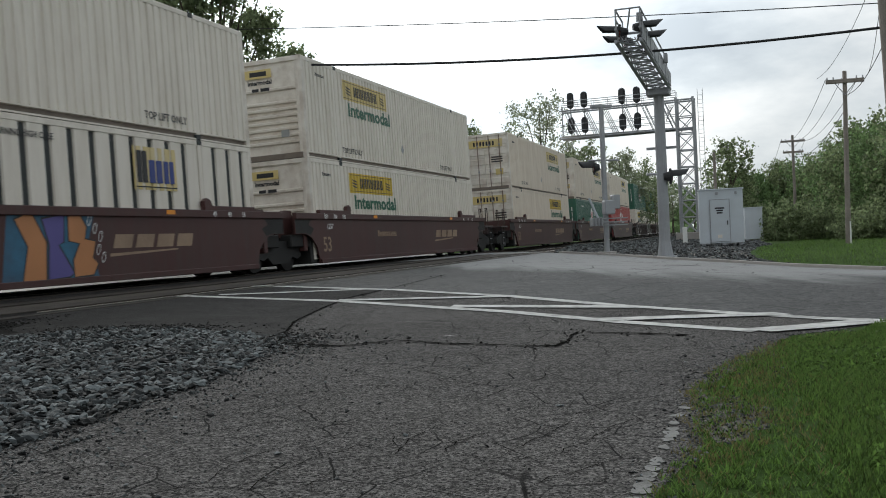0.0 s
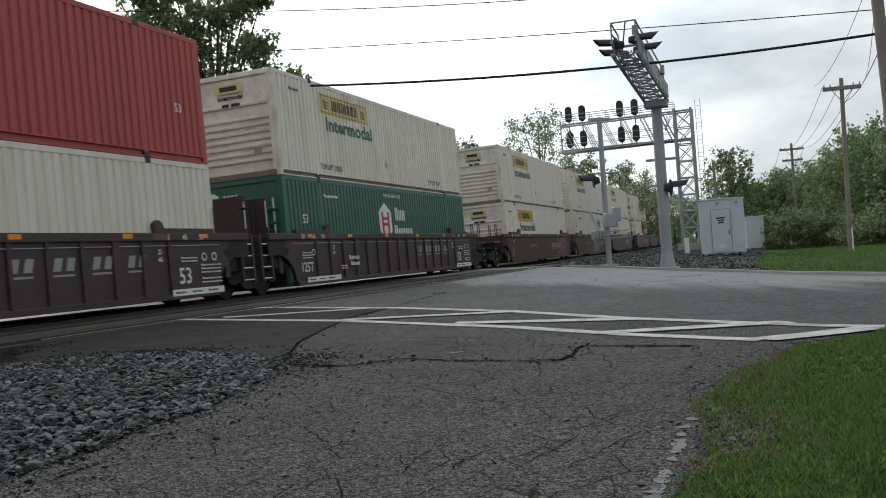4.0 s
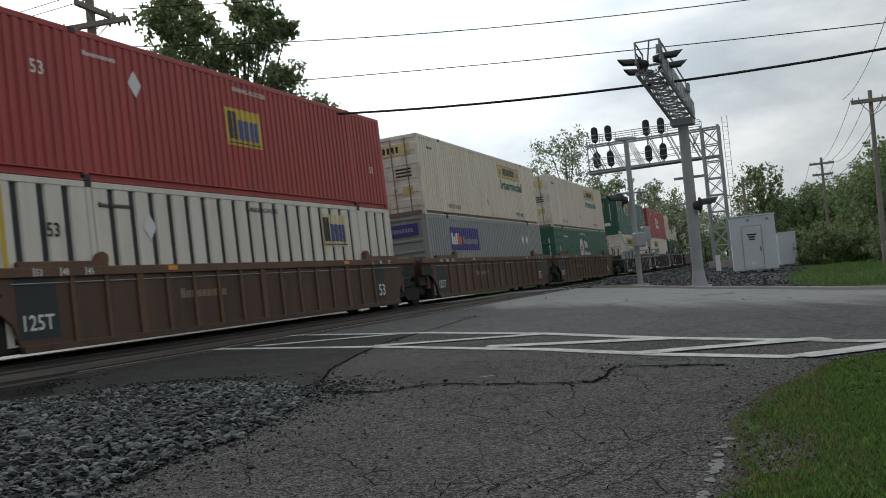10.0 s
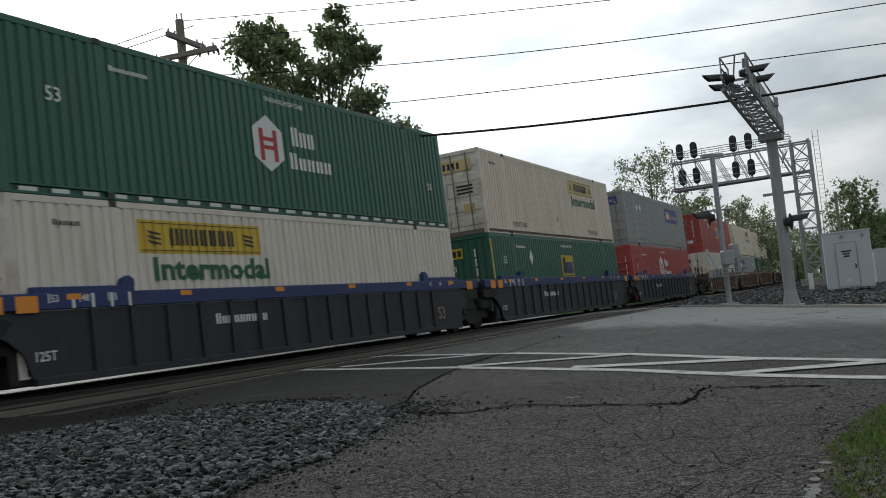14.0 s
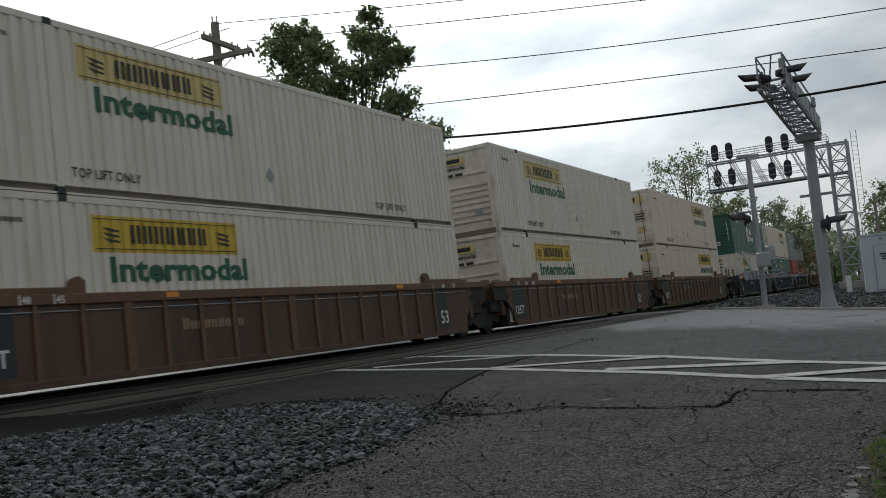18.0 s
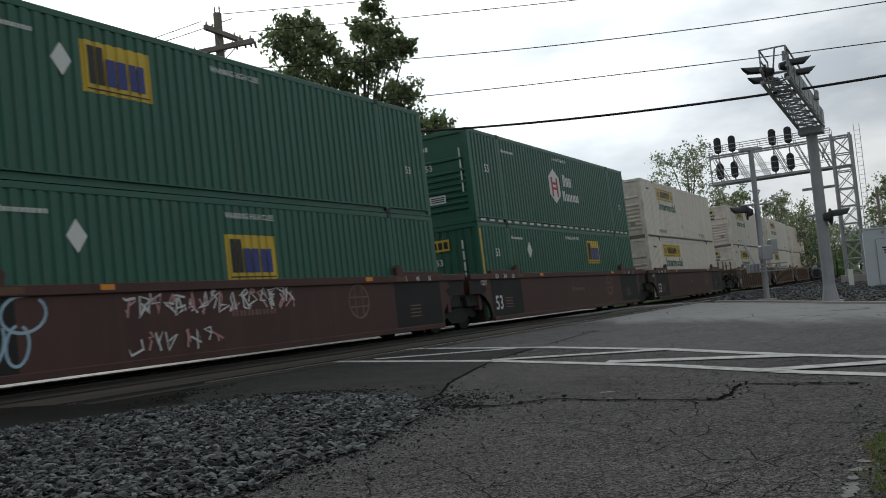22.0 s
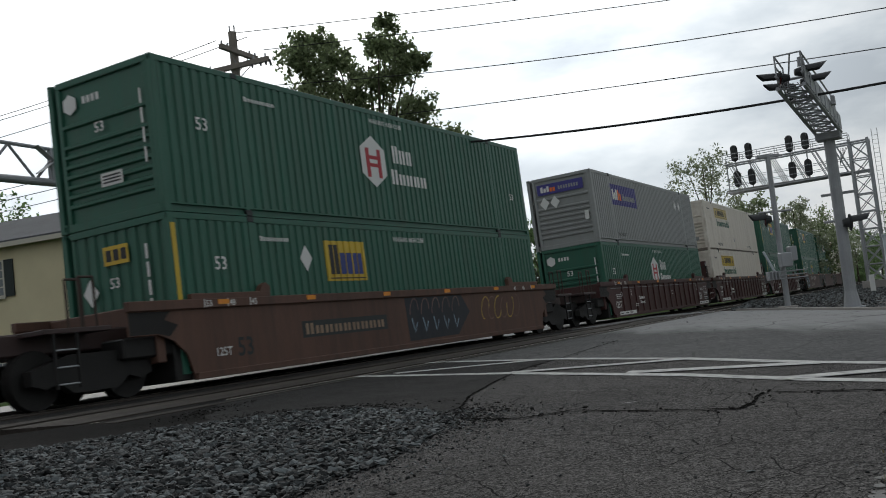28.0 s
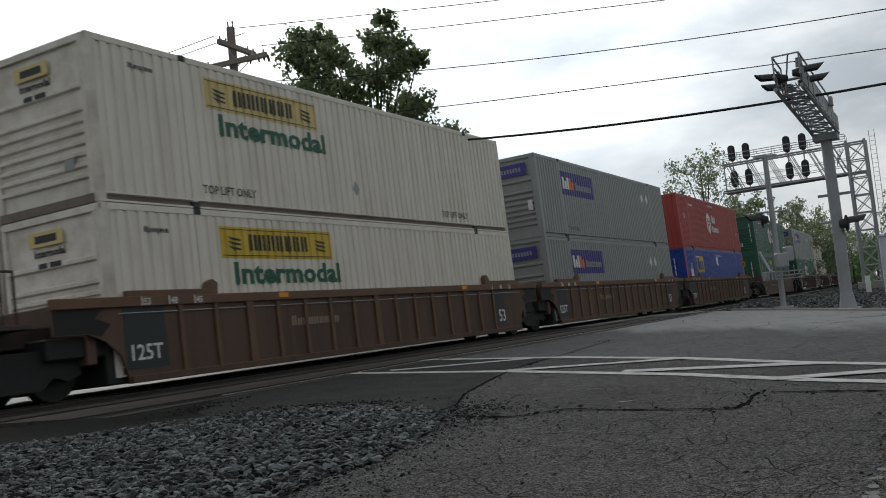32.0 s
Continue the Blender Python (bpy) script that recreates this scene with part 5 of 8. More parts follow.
def build_house():
    cx, cy = -13.1, 31.6
    # local x runs along the long front away from the corner, y into the depth
    m = Matrix(((-0.985, 0.174, 0, cx), (0.174, 0.985, 0, cy), (0, 0, 1, -0.15), (0, 0, 0, 1)))
    h = thing("house", "two-storey cream stucco house with dark shutters and a grey shingle roof", "house")
    LEN, DEP, EAVE, RIDGE = 15.0, 7.5, 5.58, 6.95
    def put(name, bm, mat, label=""):
        bmesh.ops.transform(bm, matrix=m, verts=bm.verts)
        bmesh.ops.recalc_face_normals(bm, faces=bm.faces)
        return part(name, bm, mat, h, label)
    put("front_wall", boxes((0, LEN, 0, 0.2, 0, EAVE)), "stucco", "cream stucco wall")
    put("rear_wall", boxes((0, LEN, DEP - 0.2, DEP, 0, EAVE)), "stucco")
    put("gable_wall", prism([(0, 0), (DEP, 0), (DEP, EAVE), (DEP / 2, RIDGE), (0, EAVE)], 0.0, 0.2, "x"), "stucco", "cream gable wall")
    put("gable_wall", prism([(0, 0), (DEP, 0), (DEP, EAVE), (DEP / 2, RIDGE), (0, EAVE)], LEN - 0.2, LEN, "x"), "stucco")
    t = 0.14
    ov = 0.35
    sl = (RIDGE - EAVE) / (DEP / 2)
    put("roof", prism([(-ov, EAVE - ov * sl + t), (DEP / 2, RIDGE + t), (DEP / 2, RIDGE + 2 * t), (-ov, EAVE - ov * sl + 2 * t)], -0.4, LEN + 0.4, "x"), "shingle", "grey shingle roof slope")
    put("roof", prism([(DEP + ov, EAVE - ov * sl + t), (DEP / 2, RIDGE + t), (DEP / 2, RIDGE + 2 * t), (DEP + ov, EAVE - ov * sl + 2 * t)], -0.4, LEN + 0.4, "x"), "shingle")
    put("gutter", boxes((-0.3, LEN + 0.3, -ov - 0.1, -ov, EAVE - ov * sl + 0.02, EAVE - ov * sl + 0.2)), "trim", "cream gutter board")
    for ya, yb, za, zb in ((-ov, DEP / 2, EAVE - ov * sl, RIDGE), (DEP + ov, DEP / 2, EAVE - ov * sl, RIDGE)):
        bm = bmesh.new()
        beam(bm, (-0.42, ya, za + 0.1), (-0.42, yb, zb + 0.1), 0.05, 0.22, (1, 0, 0))
        put("bargeboard", bm, "trim")
    put("chimney", boxes((6.6, 7.6, DEP / 2 - 0.3, DEP / 2 + 0.3, RIDGE, RIDGE + 0.55), bevel=0.02), "shutter", "low dark chimney")
    # round vent
    bm = bmesh.new()
    tube(bm, (-0.05, DEP / 2 - 0.2, 6.25), (0.02, DEP / 2 - 0.2, 6.25), 0.36, n=20)
    put("vent", bm, "shutter", "round dark gable vent")
    def win(x, y, z, side, w=0.72, hh=1.3, shutters=True):
        mm = m @ Matrix.Translation((x, y, z)) @ Matrix.Rotation(radians({"front": 0, "gable": -90}[side]), 4, "Z")
        if m.determinant() < 0 and side == "front":
            mm = m @ Matrix.Translation((x, y, z)) @ Matrix.Diagonal((-1, 1, 1, 1))
        if m.determinant() < 0 and side == "gable":
            mm = m @ Matrix.Translation((x, y, z)) @ Matrix.Rotation(radians(-90), 4, "Z") @ Matrix.Diagonal((-1, 1, 1, 1))
        sash_window(h, mm, w, hh, shutters)
    for x in (1.3, 5.75, 9.8, 13.2):
        win(x, -0.01, 4.35, "front", 0.64)
        win(x, -0.01, 1.5, "front", 0.64)
    for y in (2.1, 5.4):
        win(-0.01, y, 4.52, "gable", 0.76, 1.36)
        win(-0.01, y, 1.6, "gable", 0.76, 1.36)
    # lower wing in line with the gable
    W1 = 11.9
    put("wing_wall", boxes((0.01, 0.2, DEP, W1, 0, 5.3)), "stucco", "cream wall of the lower wing")
    put("wing_wall", boxes((0.2, 5.0, W1 - 0.2, W1, 0, 5.3)), "stucco")
    put("wing_roof", prism([(-0.45, 5.28), (4.6, 6.1), (4.6, 6.22), (-0.45, 5.4)], 7.0, W1 + 0.4, "y"), "shingle", "low shingle roof of the wing")
    put("wing_fascia", boxes((-0.5, -0.455, 7.0, W1 + 0.4, 5.26, 5.44)), "trim", "cream eaves board")
    for y in (8.9, 10.5):
        win(-0.01, y, 4.27, "gable", 0.52, 1.2)
        win(-0.01, y, 1.6, "gable", 0.52, 1.2)
    put("air_conditioner", boxes((-0.3, -0.07, 8.95, 9.35, 3.68, 4.0), bevel=0.01), "siding", "white window air conditioner")
    put("corner_board", boxes((-0.02, 0.008, W1 - 0.14, W1 + 0.01, 0, 5.25)), "trim")


build_house()


def build_shed():
    s = thing("small_house", "small white sided house with a grey gable roof", "house", Matrix.Translation((-9.2, 50.0, -0.15)) @ Matrix.Rotation(radians(24), 4, "Z"))
    part("wall", prism([(-2.2, 0), (2.2, 0), (2.2, 3.5), (0, 4.8), (-2.2, 3.5)], 0, 6.0, "y"), "siding", s, "white sided wall")
    for i in range(16):
        part("clapboard", boxes((-2.2, 2.2, -0.02, -0.001, 0.2 + i * 0.2, 0.38 + i * 0.2)), "siding", s)
    for sx in (-1, 1):
        part("roof", prism([(0, 4.9), (sx * 2.6, 3.36), (sx * 2.6, 3.48), (0, 5.05)], -0.3, 6.3, "y"), "shingle", s)
    part("window", boxes((-0.4, 0.4, -0.05, -0.021, 1.4, 2.7), bevel=0.005), "glass", s)


build_shed()


# ---- trees, grass, stones ----
def leaf_mesh(name, centres, size, mat, seed):
    rs = np.random.RandomState(seed)
    n = len(centres)
    a = rs.normal(size=(n, 3))
    a /= np.linalg.norm(a, axis=1)[:, None]
    b = np.cross(a, rs.normal(size=(n, 3)))
    b /= np.linalg.norm(b, axis=1)[:, None]
    s = size * rs.uniform(0.5, 1.3, (n, 1))
    quad = np.stack([centres - a * s, centres - b * s * 0.55 + a * s * 0.1, centres + a * s, centres + b * s * 0.55 + a * s * 0.1], 1).reshape(-1, 3)
    me = bpy.data.meshes.new(name)
    me.from_pydata(quad.tolist(), [], np.arange(4 * n).reshape(n, 4).tolist())
    me.materials.append(M[mat])
    return me


def build_tree(x, y, height, radius, clear, leaves, size, mat, label, seed, name="tree", lobes=16, spread=0.42, group="", shape_of=None):
    """Tapered trunk, limbs to each lobe of the crown, leaves in loose clumps with gaps."""
    rs = np.random.RandomState(seed)
    z0 = ground_z(x, y) - 0.1
    t = thing(name, label, "tree", Matrix.Translation((x, y, z0)), group)
    r0 = 0.022 * height
    bm = bmesh.new()
    fork = clear + (height - clear) * 0.18
    tube(bm, (0, 0, 0), (0, 0, fork), r0, r0 * 0.7, n=9)
    tube(bm, (0, 0, fork), (rs.uniform(-.3, .3), rs.uniform(-.3, .3), height * 0.9), r0 * 0.7, r0 * 0.12, n=7)
    cs, rad = [], []
    lobes = len(shape_of) if shape_of else lobes
    for i in range(lobes):
        if shape_of:
            # lobes as sideways offset, height and size, spread in depth at random
            off, zc, r = shape_of[i]
            away = Vector((x, y, 0)).normalized()
            side = Vector((away.y, -away.x, 0)) * off + away * rs.uniform(-2.5, 2.5)
            cs.append(np.array([side.x, side.y, zc]))
            rad.append(r)
            tube(bm, (0, 0, max(clear, zc * 0.5)), (side.x, side.y, zc), r0 * 0.3, r0 * 0.05, n=5)
            continue
        u = (i + 0.5) / lobes
        zc = clear + (height - clear) * (0.1 + 0.84 * u)
        prof = math.sin(math.pi * min(0.97, 0.16 + 0.78 * u)) ** 0.7
        ang = i * 2.4 + rs.uniform(-0.4, 0.4)
        rr = radius * prof * rs.uniform(0.45, 0.85)
        c = np.array([math.cos(ang) * rr, math.sin(ang) * rr, zc])
        cs.append(c)
        rad.append(radius * spread * rs.uniform(0.7, 1.15))
        start = fork + (zc - fork) * 0.35 if zc > fork else fork * 0.8
        tube(bm, (0, 0, max(start, clear * 0.7)), tuple(c), r0 * 0.28, r0 * 0.05, n=5)
    part("trunk", bm, "bark", t)
    pts = []
    for c, r in zip(cs, rad):
        k = max(8, int(leaves / lobes / 14))
        d = rs.normal(size=(k, 3))
        d /= np.linalg.norm(d, axis=1)[:, None]
        clump = c + d * r * rs.uniform(0.25, 1.5, (k, 1)) * np.array([1, 1, 0.85])
        for q in clump:
            pts.append(q + rs.normal(size=(14, 3)) * min(r, 1.3) * 0.17)
    pts = np.concatenate(pts)
    place("crown", leaf_mesh("crown", pts, size, mat, seed + 1), t, None)
    return t


MAPLE = [(-3.2, 15.0, 0.6), (-2.3, 15.5, 0.6), (-1.75, 15.85, 0.38), (-1.2, 14.9, 0.55), (-3.4, 14.1, 0.65), (-2.8, 13.7, 0.8), (-1.8, 13.9, 0.7), (-3.2, 12.9, 0.8), (-2.1, 12.7, 0.85), (-0.8, 12.6, 0.75), (-0.6, 13.7, 0.5),
         (1.15, 15.75, 0.42), (0.75, 15.2, 0.55), (1.65, 14.9, 0.65), (0.6, 14.2, 0.7), (1.9, 14.0, 0.7), (2.6, 13.7, 0.4), (1.1, 13.2, 0.85), (0.4, 12.5, 0.8), (1.6, 11.9, 0.85), (-0.5, 11.4, 1.0), (-3.0, 11.4, 1.0),
         (-1.8, 10.4, 1.2), (0.6, 10.2, 1.2), (2.1, 10.2, 0.95), (-3.3, 9.5, 1.1), (-0.6, 8.5, 1.4), (1.7, 8.3, 1.2), (-2.6, 7.1, 1.3), (0.6, 6.5, 1.3), (-4.1, 11.9, 0.6)]
MAPLE += [(-4.0, 10.2, 0.9), (-4.1, 8.5, 1.0), (-1.6, 9.3, 1.3), (1.2, 9.1, 1.3), (-3.4, 6.2, 1.2), (-1.0, 5.5, 1.3), (1.5, 5.3, 1.2), (-2.3, 11.7, 0.9), (0.0, 9.9, 1.1), (2.4, 11.3, 0.7)]
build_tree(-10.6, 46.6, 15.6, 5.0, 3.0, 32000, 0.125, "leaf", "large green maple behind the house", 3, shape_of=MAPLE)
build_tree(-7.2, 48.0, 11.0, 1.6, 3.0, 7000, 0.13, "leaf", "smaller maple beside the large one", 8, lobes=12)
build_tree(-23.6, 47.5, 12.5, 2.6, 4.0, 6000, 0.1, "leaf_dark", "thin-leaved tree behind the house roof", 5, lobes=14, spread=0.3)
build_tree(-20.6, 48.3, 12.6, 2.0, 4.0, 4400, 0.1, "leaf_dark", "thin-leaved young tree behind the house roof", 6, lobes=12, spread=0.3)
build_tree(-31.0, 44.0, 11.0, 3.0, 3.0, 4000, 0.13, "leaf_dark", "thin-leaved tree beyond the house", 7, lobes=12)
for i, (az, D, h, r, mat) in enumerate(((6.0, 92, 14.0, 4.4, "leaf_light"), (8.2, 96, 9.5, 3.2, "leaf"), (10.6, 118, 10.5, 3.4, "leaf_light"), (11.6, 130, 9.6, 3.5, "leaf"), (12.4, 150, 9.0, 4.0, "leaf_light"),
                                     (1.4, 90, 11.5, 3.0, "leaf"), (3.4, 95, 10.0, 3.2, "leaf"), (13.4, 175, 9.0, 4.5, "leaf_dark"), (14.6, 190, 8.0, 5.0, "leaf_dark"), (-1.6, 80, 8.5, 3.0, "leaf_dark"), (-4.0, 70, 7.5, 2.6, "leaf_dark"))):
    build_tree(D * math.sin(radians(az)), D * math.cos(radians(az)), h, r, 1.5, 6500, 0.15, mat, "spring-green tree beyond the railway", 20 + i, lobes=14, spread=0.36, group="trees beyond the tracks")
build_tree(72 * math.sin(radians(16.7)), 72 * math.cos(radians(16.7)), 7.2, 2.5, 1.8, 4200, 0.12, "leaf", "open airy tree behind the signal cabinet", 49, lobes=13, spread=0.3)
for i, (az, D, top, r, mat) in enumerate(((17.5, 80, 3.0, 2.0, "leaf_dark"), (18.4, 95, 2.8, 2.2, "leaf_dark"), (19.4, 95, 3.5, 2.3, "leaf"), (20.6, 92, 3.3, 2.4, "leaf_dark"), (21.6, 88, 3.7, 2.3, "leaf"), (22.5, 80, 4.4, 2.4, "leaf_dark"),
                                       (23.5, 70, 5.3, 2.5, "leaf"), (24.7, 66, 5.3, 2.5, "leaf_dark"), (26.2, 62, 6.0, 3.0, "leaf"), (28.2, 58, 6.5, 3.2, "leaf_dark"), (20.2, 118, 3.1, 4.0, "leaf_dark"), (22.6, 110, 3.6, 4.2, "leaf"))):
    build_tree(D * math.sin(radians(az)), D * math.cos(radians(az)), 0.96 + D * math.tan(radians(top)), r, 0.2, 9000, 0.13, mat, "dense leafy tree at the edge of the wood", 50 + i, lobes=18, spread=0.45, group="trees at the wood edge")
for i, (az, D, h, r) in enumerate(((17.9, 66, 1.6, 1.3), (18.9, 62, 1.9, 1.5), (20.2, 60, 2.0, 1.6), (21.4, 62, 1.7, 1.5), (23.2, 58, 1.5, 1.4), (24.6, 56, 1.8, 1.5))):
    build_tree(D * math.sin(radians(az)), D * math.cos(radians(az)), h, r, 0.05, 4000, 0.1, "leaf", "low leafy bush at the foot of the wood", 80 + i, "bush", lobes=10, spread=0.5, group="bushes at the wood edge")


def build_far_wood():
    rs = np.random.RandomState(77)
    n = 16000
    az = rs.uniform(-70, 70, n)
    D = rs.uniform(230, 320, n)
    a = np.radians(az)
    h = 5 + 2 * np.sin(az * 0.9) + 2.5 * np.sin(az * 2.7 + 1) + 1.5 * np.sin(az * 7.1)
    z = rs.uniform(0, 1, n) ** 0.7 * h
    pts = np.stack([D * np.sin(a), D * np.cos(a), z], 1)
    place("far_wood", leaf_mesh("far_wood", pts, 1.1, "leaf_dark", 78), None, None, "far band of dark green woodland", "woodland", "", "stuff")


build_far_wood()


def inside(poly, x, y):
    hit = False
    for (xa, ya), (xb, yb) in zip(poly, poly[1:] + poly[:1]):
        if (ya > y) != (yb > y) and x < (xb - xa) * (y - ya) / (yb - ya) + xa:
            hit = not hit
    return hit


def inside_many(poly, x, y):
    hit = np.zeros(len(x), bool)
    for (xa, ya), (xb, yb) in zip(poly, poly[1:] + poly[:1]):
        if ya != yb:
            hit ^= ((ya > y) != (yb > y)) & (x < (xb - xa) * (y - ya) / (yb - ya) + xa)
    return hit


def ground_many(x, y):
    return -0.3 * (np.clip(x * N.x + y * N.y + OFFSET, 5.0, 14.0) - 5.0) / 9.0


ICO = [(0, 0, -1), (0.72, -0.53, -0.45), (-0.28, -0.85, -0.45), (-0.89, 0, -0.45), (-0.28, 0.85, -0.45), (0.72, 0.53, -0.45), (0.28, -0.85, 0.45), (-0.72, -0.53, 0.45), (-0.72, 0.53, 0.45), (0.28, 0.85, 0.45), (0.89, 0, 0.45), (0, 0, 1)]
ICO_F = [(0, 1, 2), (1, 0, 5), (0, 2, 3), (0, 3, 4), (0, 4, 5), (1, 5, 10), (2, 1, 6), (3, 2, 7), (4, 3, 8), (5, 4, 9), (1, 10, 6), (2, 6, 7), (3, 7, 8), (4, 8, 9), (5, 9, 10), (6, 10, 11), (7, 6, 11), (8, 7, 11), (9, 8, 11), (10, 9, 11)]


def scatter_stones(name, spots, size, label, seed, mat="stone"):
    """Angular crushed stones, each a squashed and jittered twenty-sided lump."""
    rs = np.random.RandomState(seed)
    n = len(spots)
    base = np.array(ICO)
    v = base[None] * (1 + rs.uniform(-0.42, 0.42, (n, 12, 1)))
    sc = size * (0.5 + 1.0 * rs.uniform(0, 1, (n, 1, 1)) ** 1.6) * np.stack([rs.uniform(0.8, 1.6, n), rs.uniform(0.6, 1.1, n), rs.uniform(0.3, 0.7, n)], 1)[:, None, :]
    v = v * sc
    th, ph = rs.uniform(0, 6.28, n), rs.normal(0, 0.6, n)
    c, s = np.cos(ph)[:, None], np.sin(ph)[:, None]
    y, z = v[:, :, 1] * c - v[:, :, 2] * s, v[:, :, 1] * s + v[:, :, 2] * c
    v = np.stack([v[:, :, 0], y, z], 2)
    c, s = np.cos(th)[:, None], np.sin(th)[:, None]
    x, y = v[:, :, 0] * c - v[:, :, 1] * s, v[:, :, 0] * s + v[:, :, 1] * c
    v = np.stack([x, y, v[:, :, 2]], 2) + np.array(spots)[:, None, :]
    f = np.array(ICO_F)[None] + (np.arange(n) * 12)[:, None, None]
    me = bpy.data.meshes.new(name)
    me.from_pydata(v.reshape(-1, 3).tolist(), [], f.reshape(-1, 3).tolist())
    me.materials.append(M[mat])
    return place(name, me, None, None, label, "ballast", "", "stuff")


def build_ballast():
    rs = np.random.RandomState(9)
    n = 200000
    x, y = rs.uniform(-7.6, -1.3, n), rs.uniform(2.6, 9.2, n)
    rim = np.where(y < 7.6, -2.0 + 0.62 * np.clip((y - 4.2) / 3.4, 0, 1), -1.38)
    edge = np.clip((x - rim + 0.42) / 0.45, 0, 1)
    ok = (x > -0.8 * y - 0.3) & inside_many(GRAVEL, x, y) & (rs.rand(n) > edge * 0.8)
    x, y, edge = x[ok][:60000], y[ok][:60000], edge[ok][:60000]
    z = ground_many(x, y) + 0.012 + 0.06 * (1 - edge) * rs.uniform(0, 1, len(x))
    spots = np.stack([x, y, z], 1)
    xo, yo = rs.uniform(-8, -1.3, 60000), rs.uniform(-3, 7.5, 60000)
    ok = inside_many(GRAVEL, xo, yo) & ((xo <= -0.8 * yo - 0.3) | (yo < 2.6))
    xo, yo = xo[ok][:22000], yo[ok][:22000]
    scatter_stones("loose_ballast", np.stack([xo, yo, ground_many(xo, yo) + 0.01 + rs.uniform(0, 0.05, len(xo))], 1), 0.032, "loose crushed grey granite ballast", 15)
    scatter_stones("loose_ballast", spots, 0.024, "loose crushed grey granite ballast", 10)
    for count, fade, size, seed in ((9000, 0.13, 0.012, 11), (26000, 0.3, 0.0055, 13)):
        x, y = rs.uniform(-2.3, 0.6, count), rs.uniform(3.2, 8.9, count)
        rim = np.where(y < 7.6, -2.0 + 0.62 * np.clip((y - 4.2) / 3.4, 0, 1), -1.38)
        ok = (rs.rand(count) < np.exp(-(x - rim) / fade) + 0.006) & ~inside_many(GRAVEL, x, y)
        x, y = x[ok], y[ok]
        scatter_stones("stray_gravel", np.stack([x, y, ground_many(x, y) + 0.009], 1), size, "small stray gravel on the asphalt edge", seed)
    # loose grit where the asphalt crumbles into the lawn
    x, y = rs.uniform(0.6, 3.6, 40000), rs.uniform(3.2, 8.8, 40000)
    rim = np.interp(y, [3.2, 3.66, 4.09, 4.85, 5.65, 6.6, 7.85, 8.8], [0.64, 0.8, 1.02, 1.25, 1.48, 1.95, 2.76, 3.7])
    ok = rs.rand(40000) < 0.16 * np.exp(-((x - rim) / np.where(y > 6, 0.3, 0.16)) ** 2)
    ok |= inside_many(BARE, x, y) & (rs.rand(40000) < 0.5)
    x, y = x[ok], y[ok]
    scatter_stones("stray_gravel", np.stack([x, y, ground_many(x, y) + 0.008], 1), 0.007, "small grit where the asphalt meets the lawn", 17)
    spots = []
    for _ in range(9000):
        s, q = rs.uniform(39, 95), rs.uniform(5.0, 10.5)
        p = on_line(s, q)
        spots.append((p.x, p.y, max(ground_z(p.x, p.y), -0.2) + 0.02))
    n = 30000
    x, y = rs.uniform(4, 22, n), rs.uniform(22, 62, n)
    ok = inside_many(VERGE, x, y)
    for px, py in zip(x[ok], y[ok]):
        spots.append((px, py, ground_z(px, py) + 0.005))
    for _ in range(9000):
        s, q = rs.uniform(-6, 5.6), rs.choice((rs.uniform(-2.5, 6.6), rs.uniform(4.5, 6.6)))
        p = on_line(s, q)
        spots.append((p.x, p.y, -0.1 if q < 5.6 else ground_z(p.x, p.y) - 0.02))
    scatter_stones("track_ballast", spots, 0.05, "grey ballast stones beside the rails", 12)


build_ballast()


def build_crumbs():
    """Bits broken off along the open cracks."""
    rs = np.random.RandomState(33)
    spots = []
    for (pts, _), count in zip(CRACKS, (170, 70)):
        for _ in range(count):
            i = rs.randint(0, len(pts) - 1) if rs.rand() < 0.6 else 0
            u = rs.rand()
            x = pts[i][0] + (pts[i + 1][0] - pts[i][0]) * u + rs.normal(0, 0.09)
            y = pts[i][1] + (pts[i + 1][1] - pts[i][1]) * u + rs.normal(0, 0.16)
            spots.append((x, y, ground_z(x, y) + 0.01))
    for _ in range(1500):
        x, y = (rs.normal(-3.0, 0.42), rs.normal(9.55, 0.2)) if rs.rand() < 0.8 else (rs.normal(-4.6, 0.15), rs.normal(10.4, 0.5))
        if ground_q(x, y) > 5.5:
            spots.append((x, y, ground_z(x, y) + 0.012))
    for _ in range(160):
        x, y = rs.normal(-1.3, 0.2), rs.normal(8.75, 0.3)
        spots.append((x, y, ground_z(x, y) + 0.012))
    scatter_stones("asphalt_crumbs", spots, 0.011, "small black crumbs of broken asphalt", 34, "crumb")


build_crumbs()
GRASS = [(0.62, 3.2), (0.79, 3.66), (1.0, 4.09), (1.22, 4.85), (1.43, 5.65), (1.9, 6.6), (2.72, 7.85), (3.6, 8.4), (4.0, 9.0), (5.6, 6.8), (7.2, 4.0), (5, 1.0), (0.6, 2.0)]


